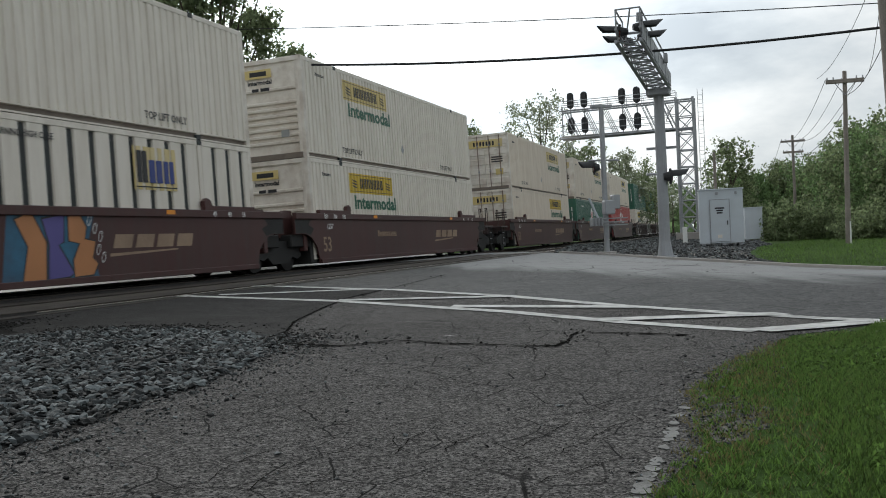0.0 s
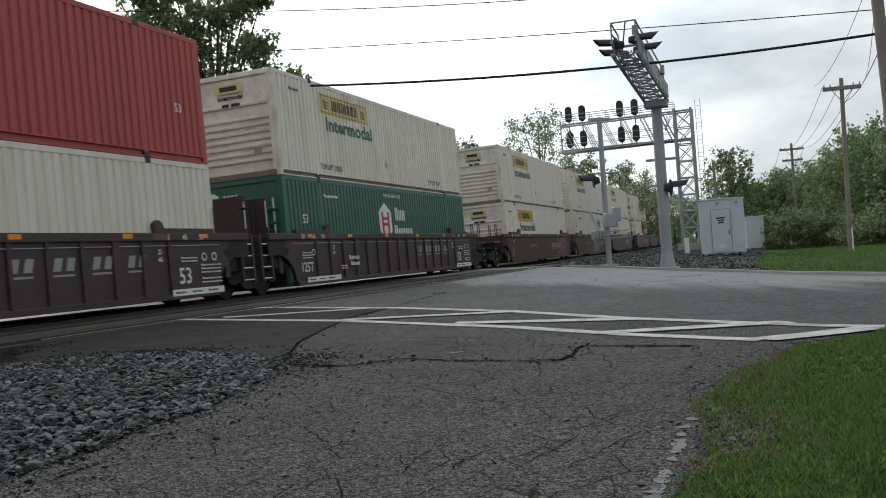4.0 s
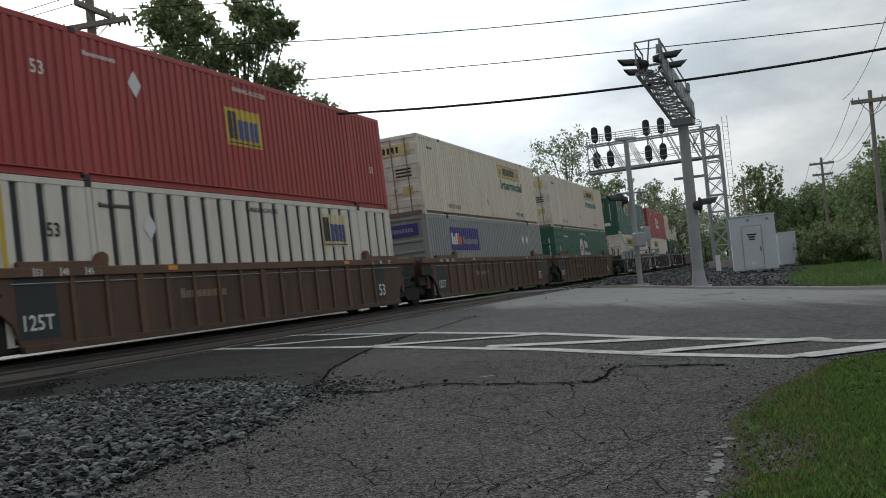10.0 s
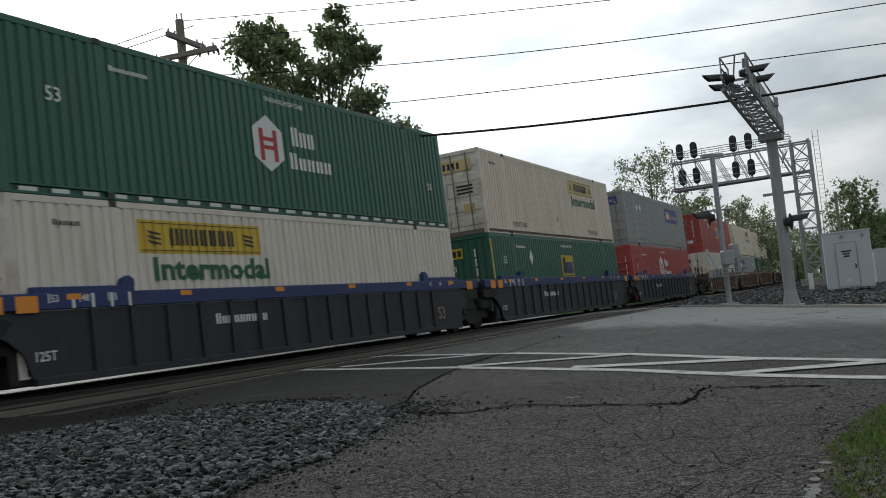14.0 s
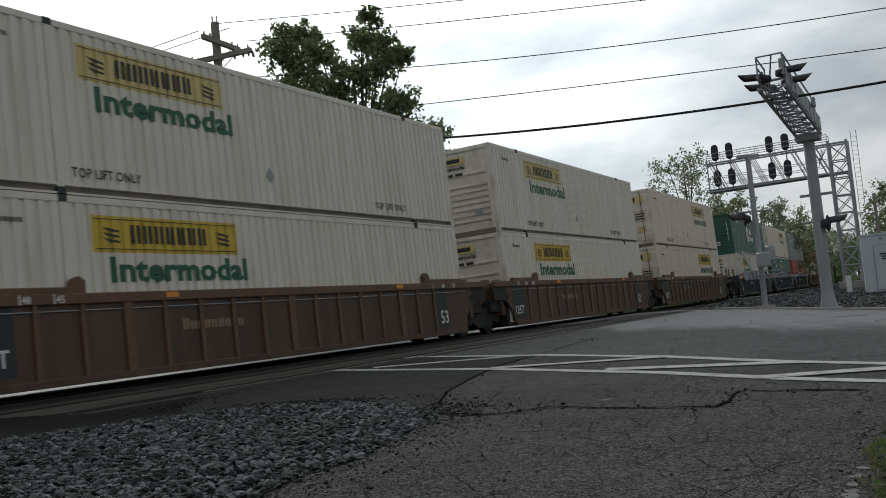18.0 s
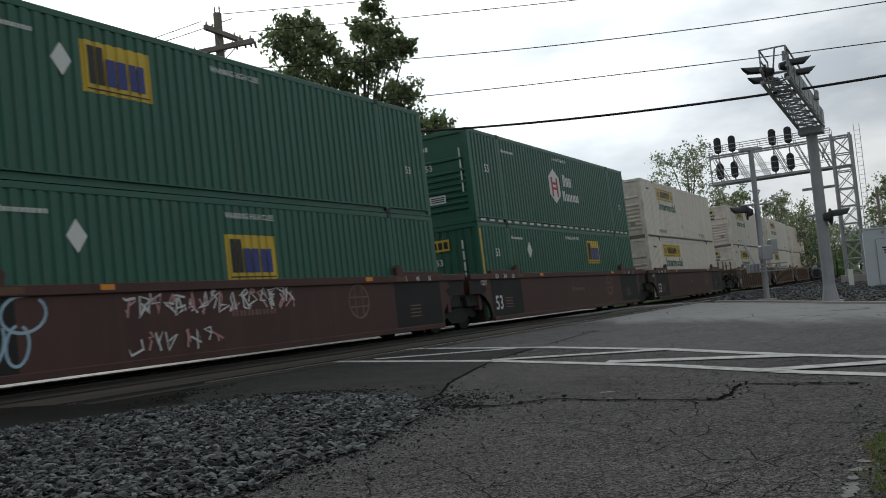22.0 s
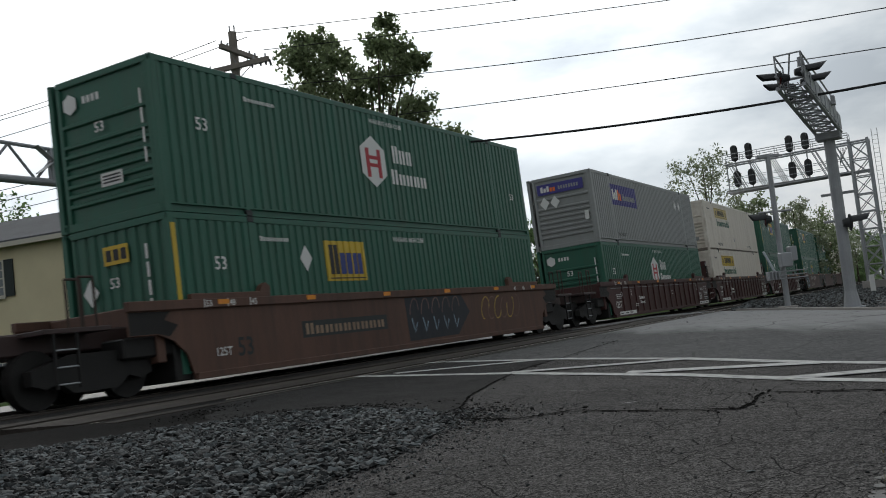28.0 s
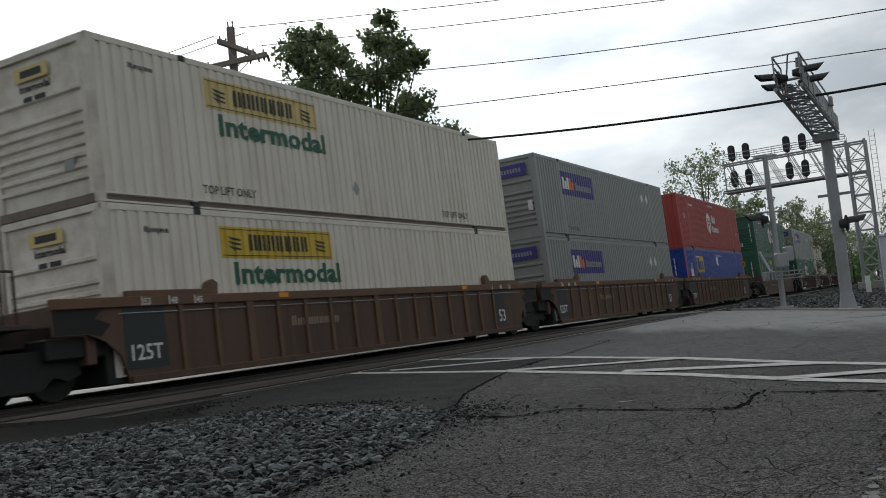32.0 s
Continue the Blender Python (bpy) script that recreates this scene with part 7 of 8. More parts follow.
def livery_block(c, near, y0=4.4, z0=1.62, panel="yellow", lettering="ink_white", corr=True):
    p = film(c, y0, y0 + 1.55, z0, z0 + 0.9, panel, "yellow square sign with dark block letters")
    bar(p, y0 + 0.07, y0 + 1.48, z0 + 0.05, z0 + 0.075, "ink", "panel_border", HALF + 0.0055)
    for a, b, tall, ink in ((0.12, 0.46, 0.66, "ink"), (0.52, 0.98, 0.48, "navy"), (1.04, 1.4, 0.48, "navy")):
        for k in (a, round(a + (b - a) * 0.54, 3)):
            bar(p, round(y0 + k, 3), round(y0 + k + (b - a) * 0.44, 3), z0 + 0.15, round(z0 + 0.15 + tall, 3), ink, "emblem_bar", HALF + 0.0055)
    if lettering:
        letter(c, "53", 1.1, 1.85, 0.26, lettering)
        letter(c, "53", 15.0, 1.1, 0.2, lettering)
        bars_word(c, 2.5, 3.45, 2.42, 2.52, lettering, 9, seed=12)
        letter(c, "WARNING HIGH CUBE", 7.6, 2.52, 0.12, lettering, stretch=0.9)
        shape(c, [(3.75, 2.08), (3.96, 1.8), (4.17, 2.08), (3.96, 2.36)], "ink_white", "placard", label="white diamond placard")
        e = end_bar(c, -0.35, 0.28, 2.15, 2.5, panel, "end_sign", -0.002, "yellow end sign with block letters")
        for i in range(3):
            end_bar(e, 0.06 + i * 0.19, 0.2 + i * 0.19, 0.07, 0.28, "ink", y=-0.004)
        end_letter(c, "53", -0.25, 1.72, 0.2, lettering, -0.012)
        place("placard", shared(("placard",), lambda: finish(prism([(0, -0.26), (0.2, 0), (0, 0.26), (-0.2, 0)], -0.014, -0.008, "y"), "placard", "ink_white")), c, Matrix.Translation((-0.75, 0, 1.7)), "white diamond placard")
        end_bar(c, 0.2, 0.65, 0.72, 0.95, "ink_white", "notice", -0.004, "white notice plate")
        bar(c, 0.06, 0.17, 0.9, 2.7, "yellow", "warning_strip", HALF + 0.0055, label="yellow warning strip")
        for i in range(4):
            end_bar(c, 0.7, 0.76, 1.15 + i * 0.33, 1.42 + i * 0.33, lettering, y=-0.004)


def livery_violet(c, near):
    flip = near == "door"
    y0, y1 = mirrored(2.15, 5.85, flip)
    p = film(c, y0, y1, 1.6, 2.48, "purple", "violet sign panel with pale and orange lettering blocks")
    for i, mat in enumerate(("ink_white", "ink_white", "ink_white", "ink_orange", "ink_orange")):
        a = round(y0 + 0.3 + i * 0.24, 3)
        bar(p, a, a + 0.19, 1.82, 2.26 if i in (0, 2, 3) else 2.12, mat, "lettering_bar", HALF + 0.0055)
    bars_word(p, round(y0 + 1.65, 3), round(y1 - 0.25, 3), 1.84, 2.12, "grey", 10, HALF + 0.0055, 9)
    letter(c, "TOP LIFT ONLY", 2.5, 0.3, 0.13, "ink", stretch=0.95)
    for y in (12.6, 13.35):
        yy = mirrored(y, y, flip)[0]
        shape(c, [(yy - 0.2, 2.1), (yy, 1.85), (yy + 0.2, 2.1), (yy, 2.35)], "ink_white", "placard", label="white diamond placard")
    if near in ("rib", "door"):
        y = -0.006 if near == "rib" else 0.012
        e = end_bar(c, -1.0, 0.95, 2.2, 2.62, "purple", "end_sign", y, "violet end sign with pale lettering blocks")
        for i, mat in enumerate(("ink_white", "ink_white", "ink_white", "ink_orange", "ink_orange")):
            end_bar(e, 0.15 + i * 0.13, 0.25 + i * 0.13, 0.1, 0.33 if i in (0, 2) else 0.26, mat, y=-0.004)
        for i in range(8):
            end_bar(e, 0.9 + i * 0.11, 0.97 + i * 0.11, 0.13, 0.27, "grey", y=-0.004)
        if near == "rib":
            for x in (-0.75, -0.3):
                place("placard", shared(("placard",), lambda: finish(prism([(0, -0.26), (0.2, 0), (0, 0.26), (-0.2, 0)], -0.014, -0.008, "y"), "placard", "ink_white")), c, Matrix.Translation((x, 0, 1.85)), "white diamond placard")
            end_bar(c, 0.85, 1.02, 0.95, 1.3, "ink_white", "document_box", -0.006, "white document box")


def dress(kind, near, lower):
    if kind == "jb":
        c = container("cream" if near == "door" else "white", near, "dirty white ribbed container with a yellow sign panel" if near != "door" else "stained cream ribbed container with barred rear doors")
        livery_white(c, near, faded=not lower)
    elif kind == "striped":
        c = container("striped", "corr", "white container with wide panels and dark bars between them")
        livery_block(c, "corr", 11.4, 1.7, "faded_yellow", "ink")
        n = round((LEN - 0.32) / 0.62)
        p = (LEN - 0.32) / n
        # a dark bar in every flute of the side, five more across the end
        for i in range(n):
            a = 0.16 + i * p
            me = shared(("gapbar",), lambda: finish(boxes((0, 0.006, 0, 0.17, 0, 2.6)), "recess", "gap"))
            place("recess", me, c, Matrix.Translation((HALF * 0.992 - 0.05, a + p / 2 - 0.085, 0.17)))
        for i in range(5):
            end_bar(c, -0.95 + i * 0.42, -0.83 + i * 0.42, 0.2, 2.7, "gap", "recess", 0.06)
    elif kind == "hub":
        c = container("green", near, "dark green ribbed container with a white hexagon emblem")
        livery_hex(c, near, lower=lower)
    elif kind == "emp":
        c = container("green", near, "dark green ribbed container with a yellow square sign")
        livery_block(c, near, 4.4 if not lower else 7.55, 1.62 if not lower else 1.3)
    elif kind == "emp20":
        c = container("green", near, "dark green ribbed container with a yellow square sign")
        livery_block(c, near, 4.7, 1.58)
    elif kind == "emp15":
        c = container("green", near, "dark green ribbed container with a yellow square sign")
        livery_block(c, near, 9.95)
    elif kind == "redhub":
        c = container("red", near, "faded red ribbed container with a white hexagon emblem")
        livery_hex(c, near, "ink_red", "ink_white", lower)
    elif kind == "redemp":
        c = container("red", near, "faded red ribbed container with a small yellow sign")
        livery_block(c, near, 7.2, 1.2)
    elif kind == "blue":
        c = container("blue", "corr", "blue ribbed container with red corner posts and a yellow sign", end_paint=None)
        livery_block(c, "corr", 2.7, 1.6)
        for y in (-0.004, LEN - 0.3):
            bar(c, y, y + 0.34, 0.0, TALL, "red", "corner_band", HALF + 0.006, label="red painted corner band")
        bar(c, 7.7, 8.2, 2.0, 2.5, "ink_white", "notice", label="white square film")
        bar(c, 1.0, 1.55, 1.25, 1.8, "ink_white", "notice")
    elif kind == "fedex":
        c = container("grey", near, "grey ribbed container with violet sign panels")
        livery_violet(c, near)
    return c


# ---- well cars ----
CAR = {  # paint, chord paint, ribbed sides, stencil
    "maroon": ("maroon", "maroon", False), "dark": ("darkbrown", "darkbrown", True), "oxide": ("oxide", "oxide_edge", True),
    "blue": ("carblack", "carblue", True), "brick": ("brick", "brick", False), "nrwk": ("maroon", "maroon", True), "single": ("rustbrown", "rustbrown", False)}
TOP, BOT = 1.55, 0.16
EMBLEM = 11.9


def stroke(parent, pts, width, mat, name, x, label=""):
    """A sprayed line along (y, z) points."""
    bm = bmesh.new()
    rows = []
    for i, p in enumerate(pts):
        a, b = Vector(pts[max(i - 1, 0)]), Vector(pts[min(i + 1, len(pts) - 1)])
        d = (b - a).normalized()
        s = Vector((-d.y, d.x)) * width / 2
        rows.append([bm.verts.new((x, p[0] + s.x * k, p[1] + s.y * k)) for k in (-1, 1)])
    for ra, rb in zip(rows, rows[1:]):
        bm.faces.new((ra[0], ra[1], rb[1], rb[0]))
    return part(name, bm, mat, parent, label)


def oval(cy, cz, a, b, start=0.0, end=360.0, n=22, lean=0.0):
    out = []
    for i in range(n + 1):
        w = radians(start + (end - start) * i / n)
        out.append((cy + a * math.cos(w) + lean * b * math.sin(w), cz + b * math.sin(w)))
    return out


def build_truck(parent, y):
    t = part("truck", boxes((-0.95, 0.95, -0.18, 0.18, 0.42, 0.75), bevel=0.04), "steel", parent, "grimy cast steel truck", Matrix.Translation((0, y, 0)))
    for sx in (-1, 1):
        me = shared(("frame", sx), lambda: finish(prism([(-1.2, 0.38), (-0.95, 0.3), (-0.7, 0.38), (-0.45, 0.2), (0.45, 0.2), (0.7, 0.38), (0.95, 0.3), (1.2, 0.38), (1.2, 0.6), (0.5, 0.8), (-0.5, 0.8), (-1.2, 0.6)], sx * 1.02 - 0.09, sx * 1.02 + 0.09, "x"), "side_frame", "steel"))
        place("side_frame", me, t)
    for wy in (-0.9, 0.9):
        for sx in (-1, 1):
            me = shared(("wheel", sx), lambda: finish(tubes(((sx * 0.70, 0, 0), (sx * 0.83, 0, 0), 0.47, 0.46), ((sx * 0.67, 0, 0), (sx * 0.70, 0, 0), 0.49), ((sx * 0.83, 0, 0), (sx * 1.08, 0, 0), 0.11), n=24), "wheel", "steel", False))
            place("wheel", me, t, Matrix.Translation((0, wy, 0.46)))
    return t


def well_car(style, front_end, rear_end, label):
    """One well of a double-stack car; containers start at y = 0. front_end / rear_end: 'joint' between wells, 'end' with coupler and platform."""
    paint, chord, ribbed = CAR[style]
    c = thing("well_car", label, "railway car", None, "well cars of the train")
    ya, yb = -0.35, LEN + 0.35
    for sx in (1, -1):
        side = [(ya - 0.9, 0.98), (ya - 0.25, 0.98), (ya + 0.1, 0.85), (ya + 0.4, 0.6), (ya + 0.55, BOT), (yb - 0.55, BOT), (yb - 0.4, 0.6), (yb - 0.1, 0.85), (yb + 0.25, 0.98), (yb + 0.9, 0.98), (yb + 0.9, TOP - 0.12), (ya - 0.9, TOP - 0.12)]
        x0, x1 = (HALF + 0.06, HALF + 0.1) if sx > 0 else (-HALF - 0.1, -HALF - 0.06)
        sd = place("side_sheet", shared(("sheet", paint, sx), lambda: finish(prism(side, x0, x1, "x"), "side_sheet", paint)), c)
        place("top_chord", shared(("chord", chord, sx), lambda: finish(boxes((min(sx * (HALF + 0.03), sx * (HALF + 0.16)), max(sx * (HALF + 0.03), sx * (HALF + 0.16)), ya - 0.9, yb + 0.9, TOP - (0.26 if style == "blue" else 0.17), TOP), bevel=0.012), "top_chord", chord)), c)
        place("bottom_chord", shared(("bchord", paint, sx), lambda: finish(boxes((min(sx * (HALF + 0.02), sx * (HALF + 0.15)), max(sx * (HALF + 0.02), sx * (HALF + 0.15)), ya + 0.55, yb - 0.55, BOT - 0.03, BOT + 0.09), bevel=0.01), "bottom_chord", paint)), c)
        for y, horn in ((0.25, 2.2), (LEN - 2.45, 0.0)):
            def raised():
                x0, x1 = sorted((sx * (HALF + 0.03), sx * (HALF + 0.15)))
                bm = boxes((x0, x1, 0, 2.2, TOP - 0.01, TOP + 0.1), bevel=0.012)
                d = 1 if horn else -1
                outline = [(horn - d * 0.32, TOP + 0.09), (horn, TOP + 0.09), (horn, TOP + 0.2), (horn - d * 0.12, TOP + 0.27), (horn - d * 0.24, TOP + 0.22)]
                lo = [bm.verts.new((x0, u, v)) for u, v in outline]
                hi = [bm.verts.new((x1, u, v)) for u, v in outline]
                bm.faces.new(lo[::-1])
                bm.faces.new(hi)
                for i in range(5):
                    bm.faces.new((lo[i], lo[(i + 1) % 5], hi[(i + 1) % 5], hi[i]))
                bmesh.ops.recalc_face_normals(bm, faces=bm.faces)
                return finish(bm, "raised_end", chord)
            place("raised_end", shared(("raised", chord, sx, horn), raised), c, Matrix.Translation((0, y, 0)))
        if ribbed and sx > 0:
            for z in (TOP - 0.27,):
                place("side_pipe", shared(("pipe", z), lambda: finish(tubes(((HALF + 0.115, ya + 0.4, z), (HALF + 0.115, yb - 0.4, z), 0.012), n=6), "side_pipe", "dullsteel")), c)
            n = 15
            for i in range(n):
                y = ya + 1.75 + (14.1 - ya - 1.75) * i / (n - 1)
                wide = 0.2 if i in (2, 7, 12) else 0.1
                place("side_post", shared(("sidepost", paint, wide, style == "oxide"), lambda: finish(boxes((HALF + 0.1, HALF + 0.15, 0, wide, BOT + 0.05, TOP - 0.14), bevel=0.01), "side_post", "oxide_edge" if style == "oxide" else paint)), c, Matrix.Translation((0, y, 0)))
    place("well_floor", shared(("wfloor",), lambda: finish(boxes((-HALF - 0.05, HALF + 0.05, 0.2, LEN - 0.2, BOT - 0.02, BOT + 0.06)), "well_floor", "steel")), c)
    for y, out, kind in ((ya, -1, rear_end), (yb, 1, front_end)):
        place("bolster", shared(("bolster", out), lambda: finish(boxes((-1.25, 1.25, min(-out * 0.9, out * 0.9), max(-out * 0.9, out * 0.9), 0.62, 0.97), bevel=0.03), "bolster", "steel")), c, Matrix.Translation((0, y, 0)))
        place("well_end", shared(("wellend", out), lambda: finish(boxes((-1.28, 1.28, min(-out * 0.2, -out * 0.75), max(-out * 0.2, -out * 0.75), BOT - 0.02, 0.8), bevel=0.03), "well_end", "steel")), c, Matrix.Translation((0, y, 0)))
        place("end_bulkhead", shared(("bulk", paint, out), lambda: finish(boxes((-HALF, HALF, min(0, out * 0.2), max(0, out * 0.2), 0.5, TOP - 0.02), bevel=0.02), "end_bulkhead", paint)), c, Matrix.Translation((0, y, 0)))
        reach = 1.5 if kind == "joint" else 2.9
        def deck():
            y1 = out * reach
            bm = boxes((-0.75, 0.75, min(out * 0.2, y1), max(out * 0.2, y1), 0.85, 1.2), bevel=0.03)
            if kind == "end":
                box(bm, -1.35, 1.35, min(out * 1.2, out * 2.5), max(out * 1.2, out * 2.5), 1.12, 1.2, bevel=0.01)
                box(bm, -0.2, 0.2, min(y1, y1 + out * 0.75), max(y1, y1 + out * 0.75), 0.72, 1.0, bevel=0.03)
            return finish(bm, "end_platform", "darkbrown" if style != "blue" else "carblack")
        place("end_platform", shared(("deck", paint, out, kind), deck), c, Matrix.Translation((0, y, 0)))
        if kind == "end":
            for x in (1.25, 0.95, -1.25):
                def grab():
                    return finish(tubes(((0, 0, 1.2), (0, 0, 2.0), 0.022), ((0, 0, 2.0), (0, 0.3, 2.0), 0.022), ((0, 0.3, 2.0), (0, 0.3, 1.2), 0.022), n=6), "grab_iron", "rail")
                place("grab_iron", shared(("grab", paint), grab), c, Matrix.Translation((x, y + out * 1.7, 0)))
            for i in range(4):
                place("step", shared(("step",), lambda: finish(tubes(((1.32, 0, 0), (1.32, 0.42, 0), 0.015), n=6), "step", "galv")), c, Matrix.Translation((0, y + out * 2.1 - 0.2, 0.35 + i * 0.26)))
            for dy in (-0.22, 0.22):
                place("ladder_stile", shared(("stile2",), lambda: finish(boxes((1.3, 1.34, -0.02, 0.02, 0.28, 1.2)), "ladder_stile", "steel")), c, Matrix.Translation((0, y + out * 2.1 + dy, 0)))
            if out > 0:
                def wheel():
                    bm = bmesh.new()
                    ring = [(0, 0.27 * math.cos(a), 0.27 * math.sin(a)) for a in (2 * math.pi * i / 18 for i in range(18))]
                    for p, q2 in zip(ring, ring[1:] + ring[:1]):
                        tube(bm, p, q2, 0.018, n=6)
                    for i in range(0, 18, 3):
                        tube(bm, (0, 0, 0), ring[i], 0.012, n=5)
                    tube(bm, (-0.15, 0, 0), (0.02, 0, 0), 0.04, n=8)
                    return finish(bm, "brake_wheel", "black")
                place("brake_wheel", shared(("bwheel",), wheel), c, Matrix.Translation((0.75, y + 1.0, 1.78)))
                place("brake_stand", shared(("bstand", paint), lambda: finish(boxes((-0.25, 0.25, -0.12, 0.12, 1.15, 1.75), bevel=0.02), "brake_stand", paint)), c, Matrix.Translation((0.4, y + 1.0, 0)))
        elif style in ("nrwk", "dark"):
            # crossover platform of the joint: upright plates, side ladder and hand posts
            if out < 0:
                for px, py, w, top in ((-0.25, -1.0, 0.95, 2.62), (0.05, -0.5, 1.0, 2.55)):
                    plate = place("end_plate", shared(("endplate", paint, w, top), lambda: finish(boxes((0, w, -0.04, 0.04, 1.0, top), bevel=0.015), "end_plate", paint)), c, Matrix.Translation((px, y + 0.35 + py, 0)), "tall upright steel plate at the joint")
                    place("edge_stripe", shared(("estripe",), lambda: finish(boxes((0, 0.03, -0.052, -0.04, 1.75, 2.45)), "edge_stripe", "ink_white")), plate, Matrix.Translation((w - 0.04, 0, 0)), "white edge stripe")
            ly = y + out * 0.95
            for dy in (-0.26, 0.26):
                place("ladder_stile", shared(("jstile", paint), lambda: finish(boxes((1.26, 1.36, -0.04, 0.04, 0.35, 1.55), bevel=0.01), "ladder_stile", paint)), c, Matrix.Translation((0, ly + dy, 0)))
            for i in range(4):
                place("step", shared(("jstep",), lambda: finish(tubes(((1.33, -0.24, 0), (1.33, 0.24, 0), 0.016), n=6), "step", "ink_white")), c, Matrix.Translation((0, ly, 0.42 + i * 0.29)))
            place("ladder_back", shared(("jback", paint), lambda: finish(boxes((1.1, 1.2, -0.4, 0.4, 0.75, 1.5), bevel=0.02), "ladder_back", "steel")), c, Matrix.Translation((0, ly, 0)))
            place("hand_post", shared(("jpost",), lambda: finish(tubes(((1.25, 0, 1.5), (1.25, 0, 2.2), 0.025), ((1.25, 0, 2.2), (0.95, 0, 2.2), 0.025), n=6), "hand_post", "steel")), c, Matrix.Translation((0, ly + out * 0.35, 0)))
        else:
            for x in (-0.9, 0.9):
                place("corner_bracket", shared(("cbr", paint, out), lambda: finish(prism([(0, 0.9), (out * 0.9, 0.9), (out * 0.9, 1.35), (out * 0.45, 1.65), (0, 1.65)], -0.05, 0.05, "x"), "corner_bracket", "oxide_edge" if style == "oxide" else paint)), c, Matrix.Translation((x, y + out * 0.2, 0)))
    # a black patch over each end of the car side
    for y0, flip in ((ya - 0.88, 1), (yb + 0.88, -1)):
        end_patch = [(y0, 0.99), (y0 + flip * 0.62, 0.99), (y0 + flip * 0.9, 0.93), (y0 + flip * 1.12, 1.12), (y0 + flip * 0.8, 1.22), (y0 + flip * 0.95, 1.36), (y0, 1.37)]
        me = shared(("end_patch", flip), lambda: finish(prism(end_patch, HALF + 0.1006, HALF + 0.1016, "x"), "soot_stain", "steel"))
        place("soot_stain", me, c, None, "black patch over the end of the car side")
    # stencils and reflectors on the side that is seen
    letter(c, "53", 0.42 if style in ("brick", "maroon") else (1.35 if not ribbed else 14.45), 0.46, 0.44 if style in ("brick", "maroon") else 0.36, {"maroon": "tan_ink", "blue": "tan_ink", "single": "gap"}.get(style, "ink_white"), HALF + 0.106)
    letter(c, "125T", (0.45 if style in ("nrwk", "dark") else 0.2) if ribbed else (-0.5 if style == "brick" else 0.75), 1.22 if style == "brick" else (0.5 if style != "maroon" else 1.1), 0.27 if style in ("nrwk", "oxide", "dark") else 0.16, "ink_white", HALF + 0.106)
    if style == "oxide":
        bar(c, 0.15, 1.08, 0.35, 1.38, "gap", "dark_patch", HALF + 0.1005, label="black painted patch")
        bar(c, 14.08, 14.92, 0.35, 1.38, "gap", "dark_patch", HALF + 0.1005)
    for i, tag in enumerate(("53", "48", "45")):
        letter(c, tag, 0.58 + i * 0.63, TOP - 0.145, 0.12, "ink_white", HALF + 0.163)
        letter(c, tag, LEN - 0.9 - i * 0.63, TOP - 0.145, 0.12, "ink_white", HALF + 0.163)
        bar(c, round(0.53 + i * 0.63, 3), round(0.555 + i * 0.63, 3), TOP - 0.16, TOP - 0.01, "ink_white", "white_mark", HALF + 0.161)
    if style == "brick":
        bars_word(c, 7.4, 8.8, 0.85, 1.0, "dirt_mark", 6, HALF + 0.1015, 21)
        for y in (1.2, LEN - 1.9):
            for i in range(4):
                bar(c, round(y, 3), round(y + 0.55, 3), round(0.5 + i * 0.09, 3), round(0.53 + i * 0.09, 3), "dirt_mark", "lettering_bar", HALF + 0.1022)
    elif style not in ("nrwk", "dark"):
        bars_word(c, 3.5 if style == "single" else 4.6, 6.6 if style == "single" else 6.3, 0.72 if style == "single" else 0.85, 0.95 if style == "single" else 1.05, "ink_white" if style not in ("maroon", "oxide", "single") else "tan_ink", 9, HALF + 0.1015, 21)
    if style == "maroon":
        for i in range(4):
            shape(c, [(10.45 + i * 0.7, 0.76), (11.02 + i * 0.7, 0.76), (11.12 + i * 0.7, 1.03), (10.55 + i * 0.7, 1.03)], "tan_ink", "lettering_bar", HALF + 0.1015)
        shape(c, [(10.35, 0.6), (10.35, 0.66), (12.6, 0.72), (12.6, 0.69)], "tan_ink", "lettering_bar", HALF + 0.1015)
    if style == "dark":
        for i in range(4):
            y = 9.6 + i * 1.05
            for k in (0.0, 0.34):
                shape(c, [(y + k, 0.86), (y + k + 0.2, 0.86), (y + k + 0.28, 1.1), (y + k + 0.08, 1.1)], "grey", "lettering_bar", HALF + 0.1015)
            bar(c, round(y, 3), round(y + 0.56, 3), 0.76, 0.8, "grey", "lettering_bar", HALF + 0.1015)
    if style in ("nrwk", "dark"):
        for y0, y1 in ((0.68, 2.86), (14.1, 16.1)):
            band = bar(c, y0, y1, 0.2, 0.34, "ink_white", "white_band", HALF + 0.153, label="white stencilled band with small dark lettering")
            for k in range(3):
                bars_word(band, round(0.1 + 0.62 * k, 3), round(0.5 + 0.62 * k, 3), 0.05, 0.1, "ink", 6, 0.004, 50)
        for y in (2.46, 13.7):
            letter(c, "20", y, 1.1, 0.11, "ink_white", HALF + 0.153)
            letter(c, "40", y, 0.94, 0.11, "ink_white", HALF + 0.153)
        for y, n, zs in ((0.5, 7, (0.86, 0.93, 1.0)), (14.5, 7, (0.92, 0.99)), (15.25, 9, (0.44, 0.52, 0.66, 0.74, 0.82)), (2.95, 5, (0.5, 0.57))):
            for z in zs:
                bars_word(c, y, round(y + 0.09 * n, 3), z, round(z + 0.04, 3), "ink_white", n, HALF + 0.153, 51)
        for y in (15.3, 15.7, 1.1):
            stroke(c, oval(y + 0.1, 1.02, 0.09, 0.08, n=12), 0.03, "ink_white", "round_stencil", HALF + 0.154)
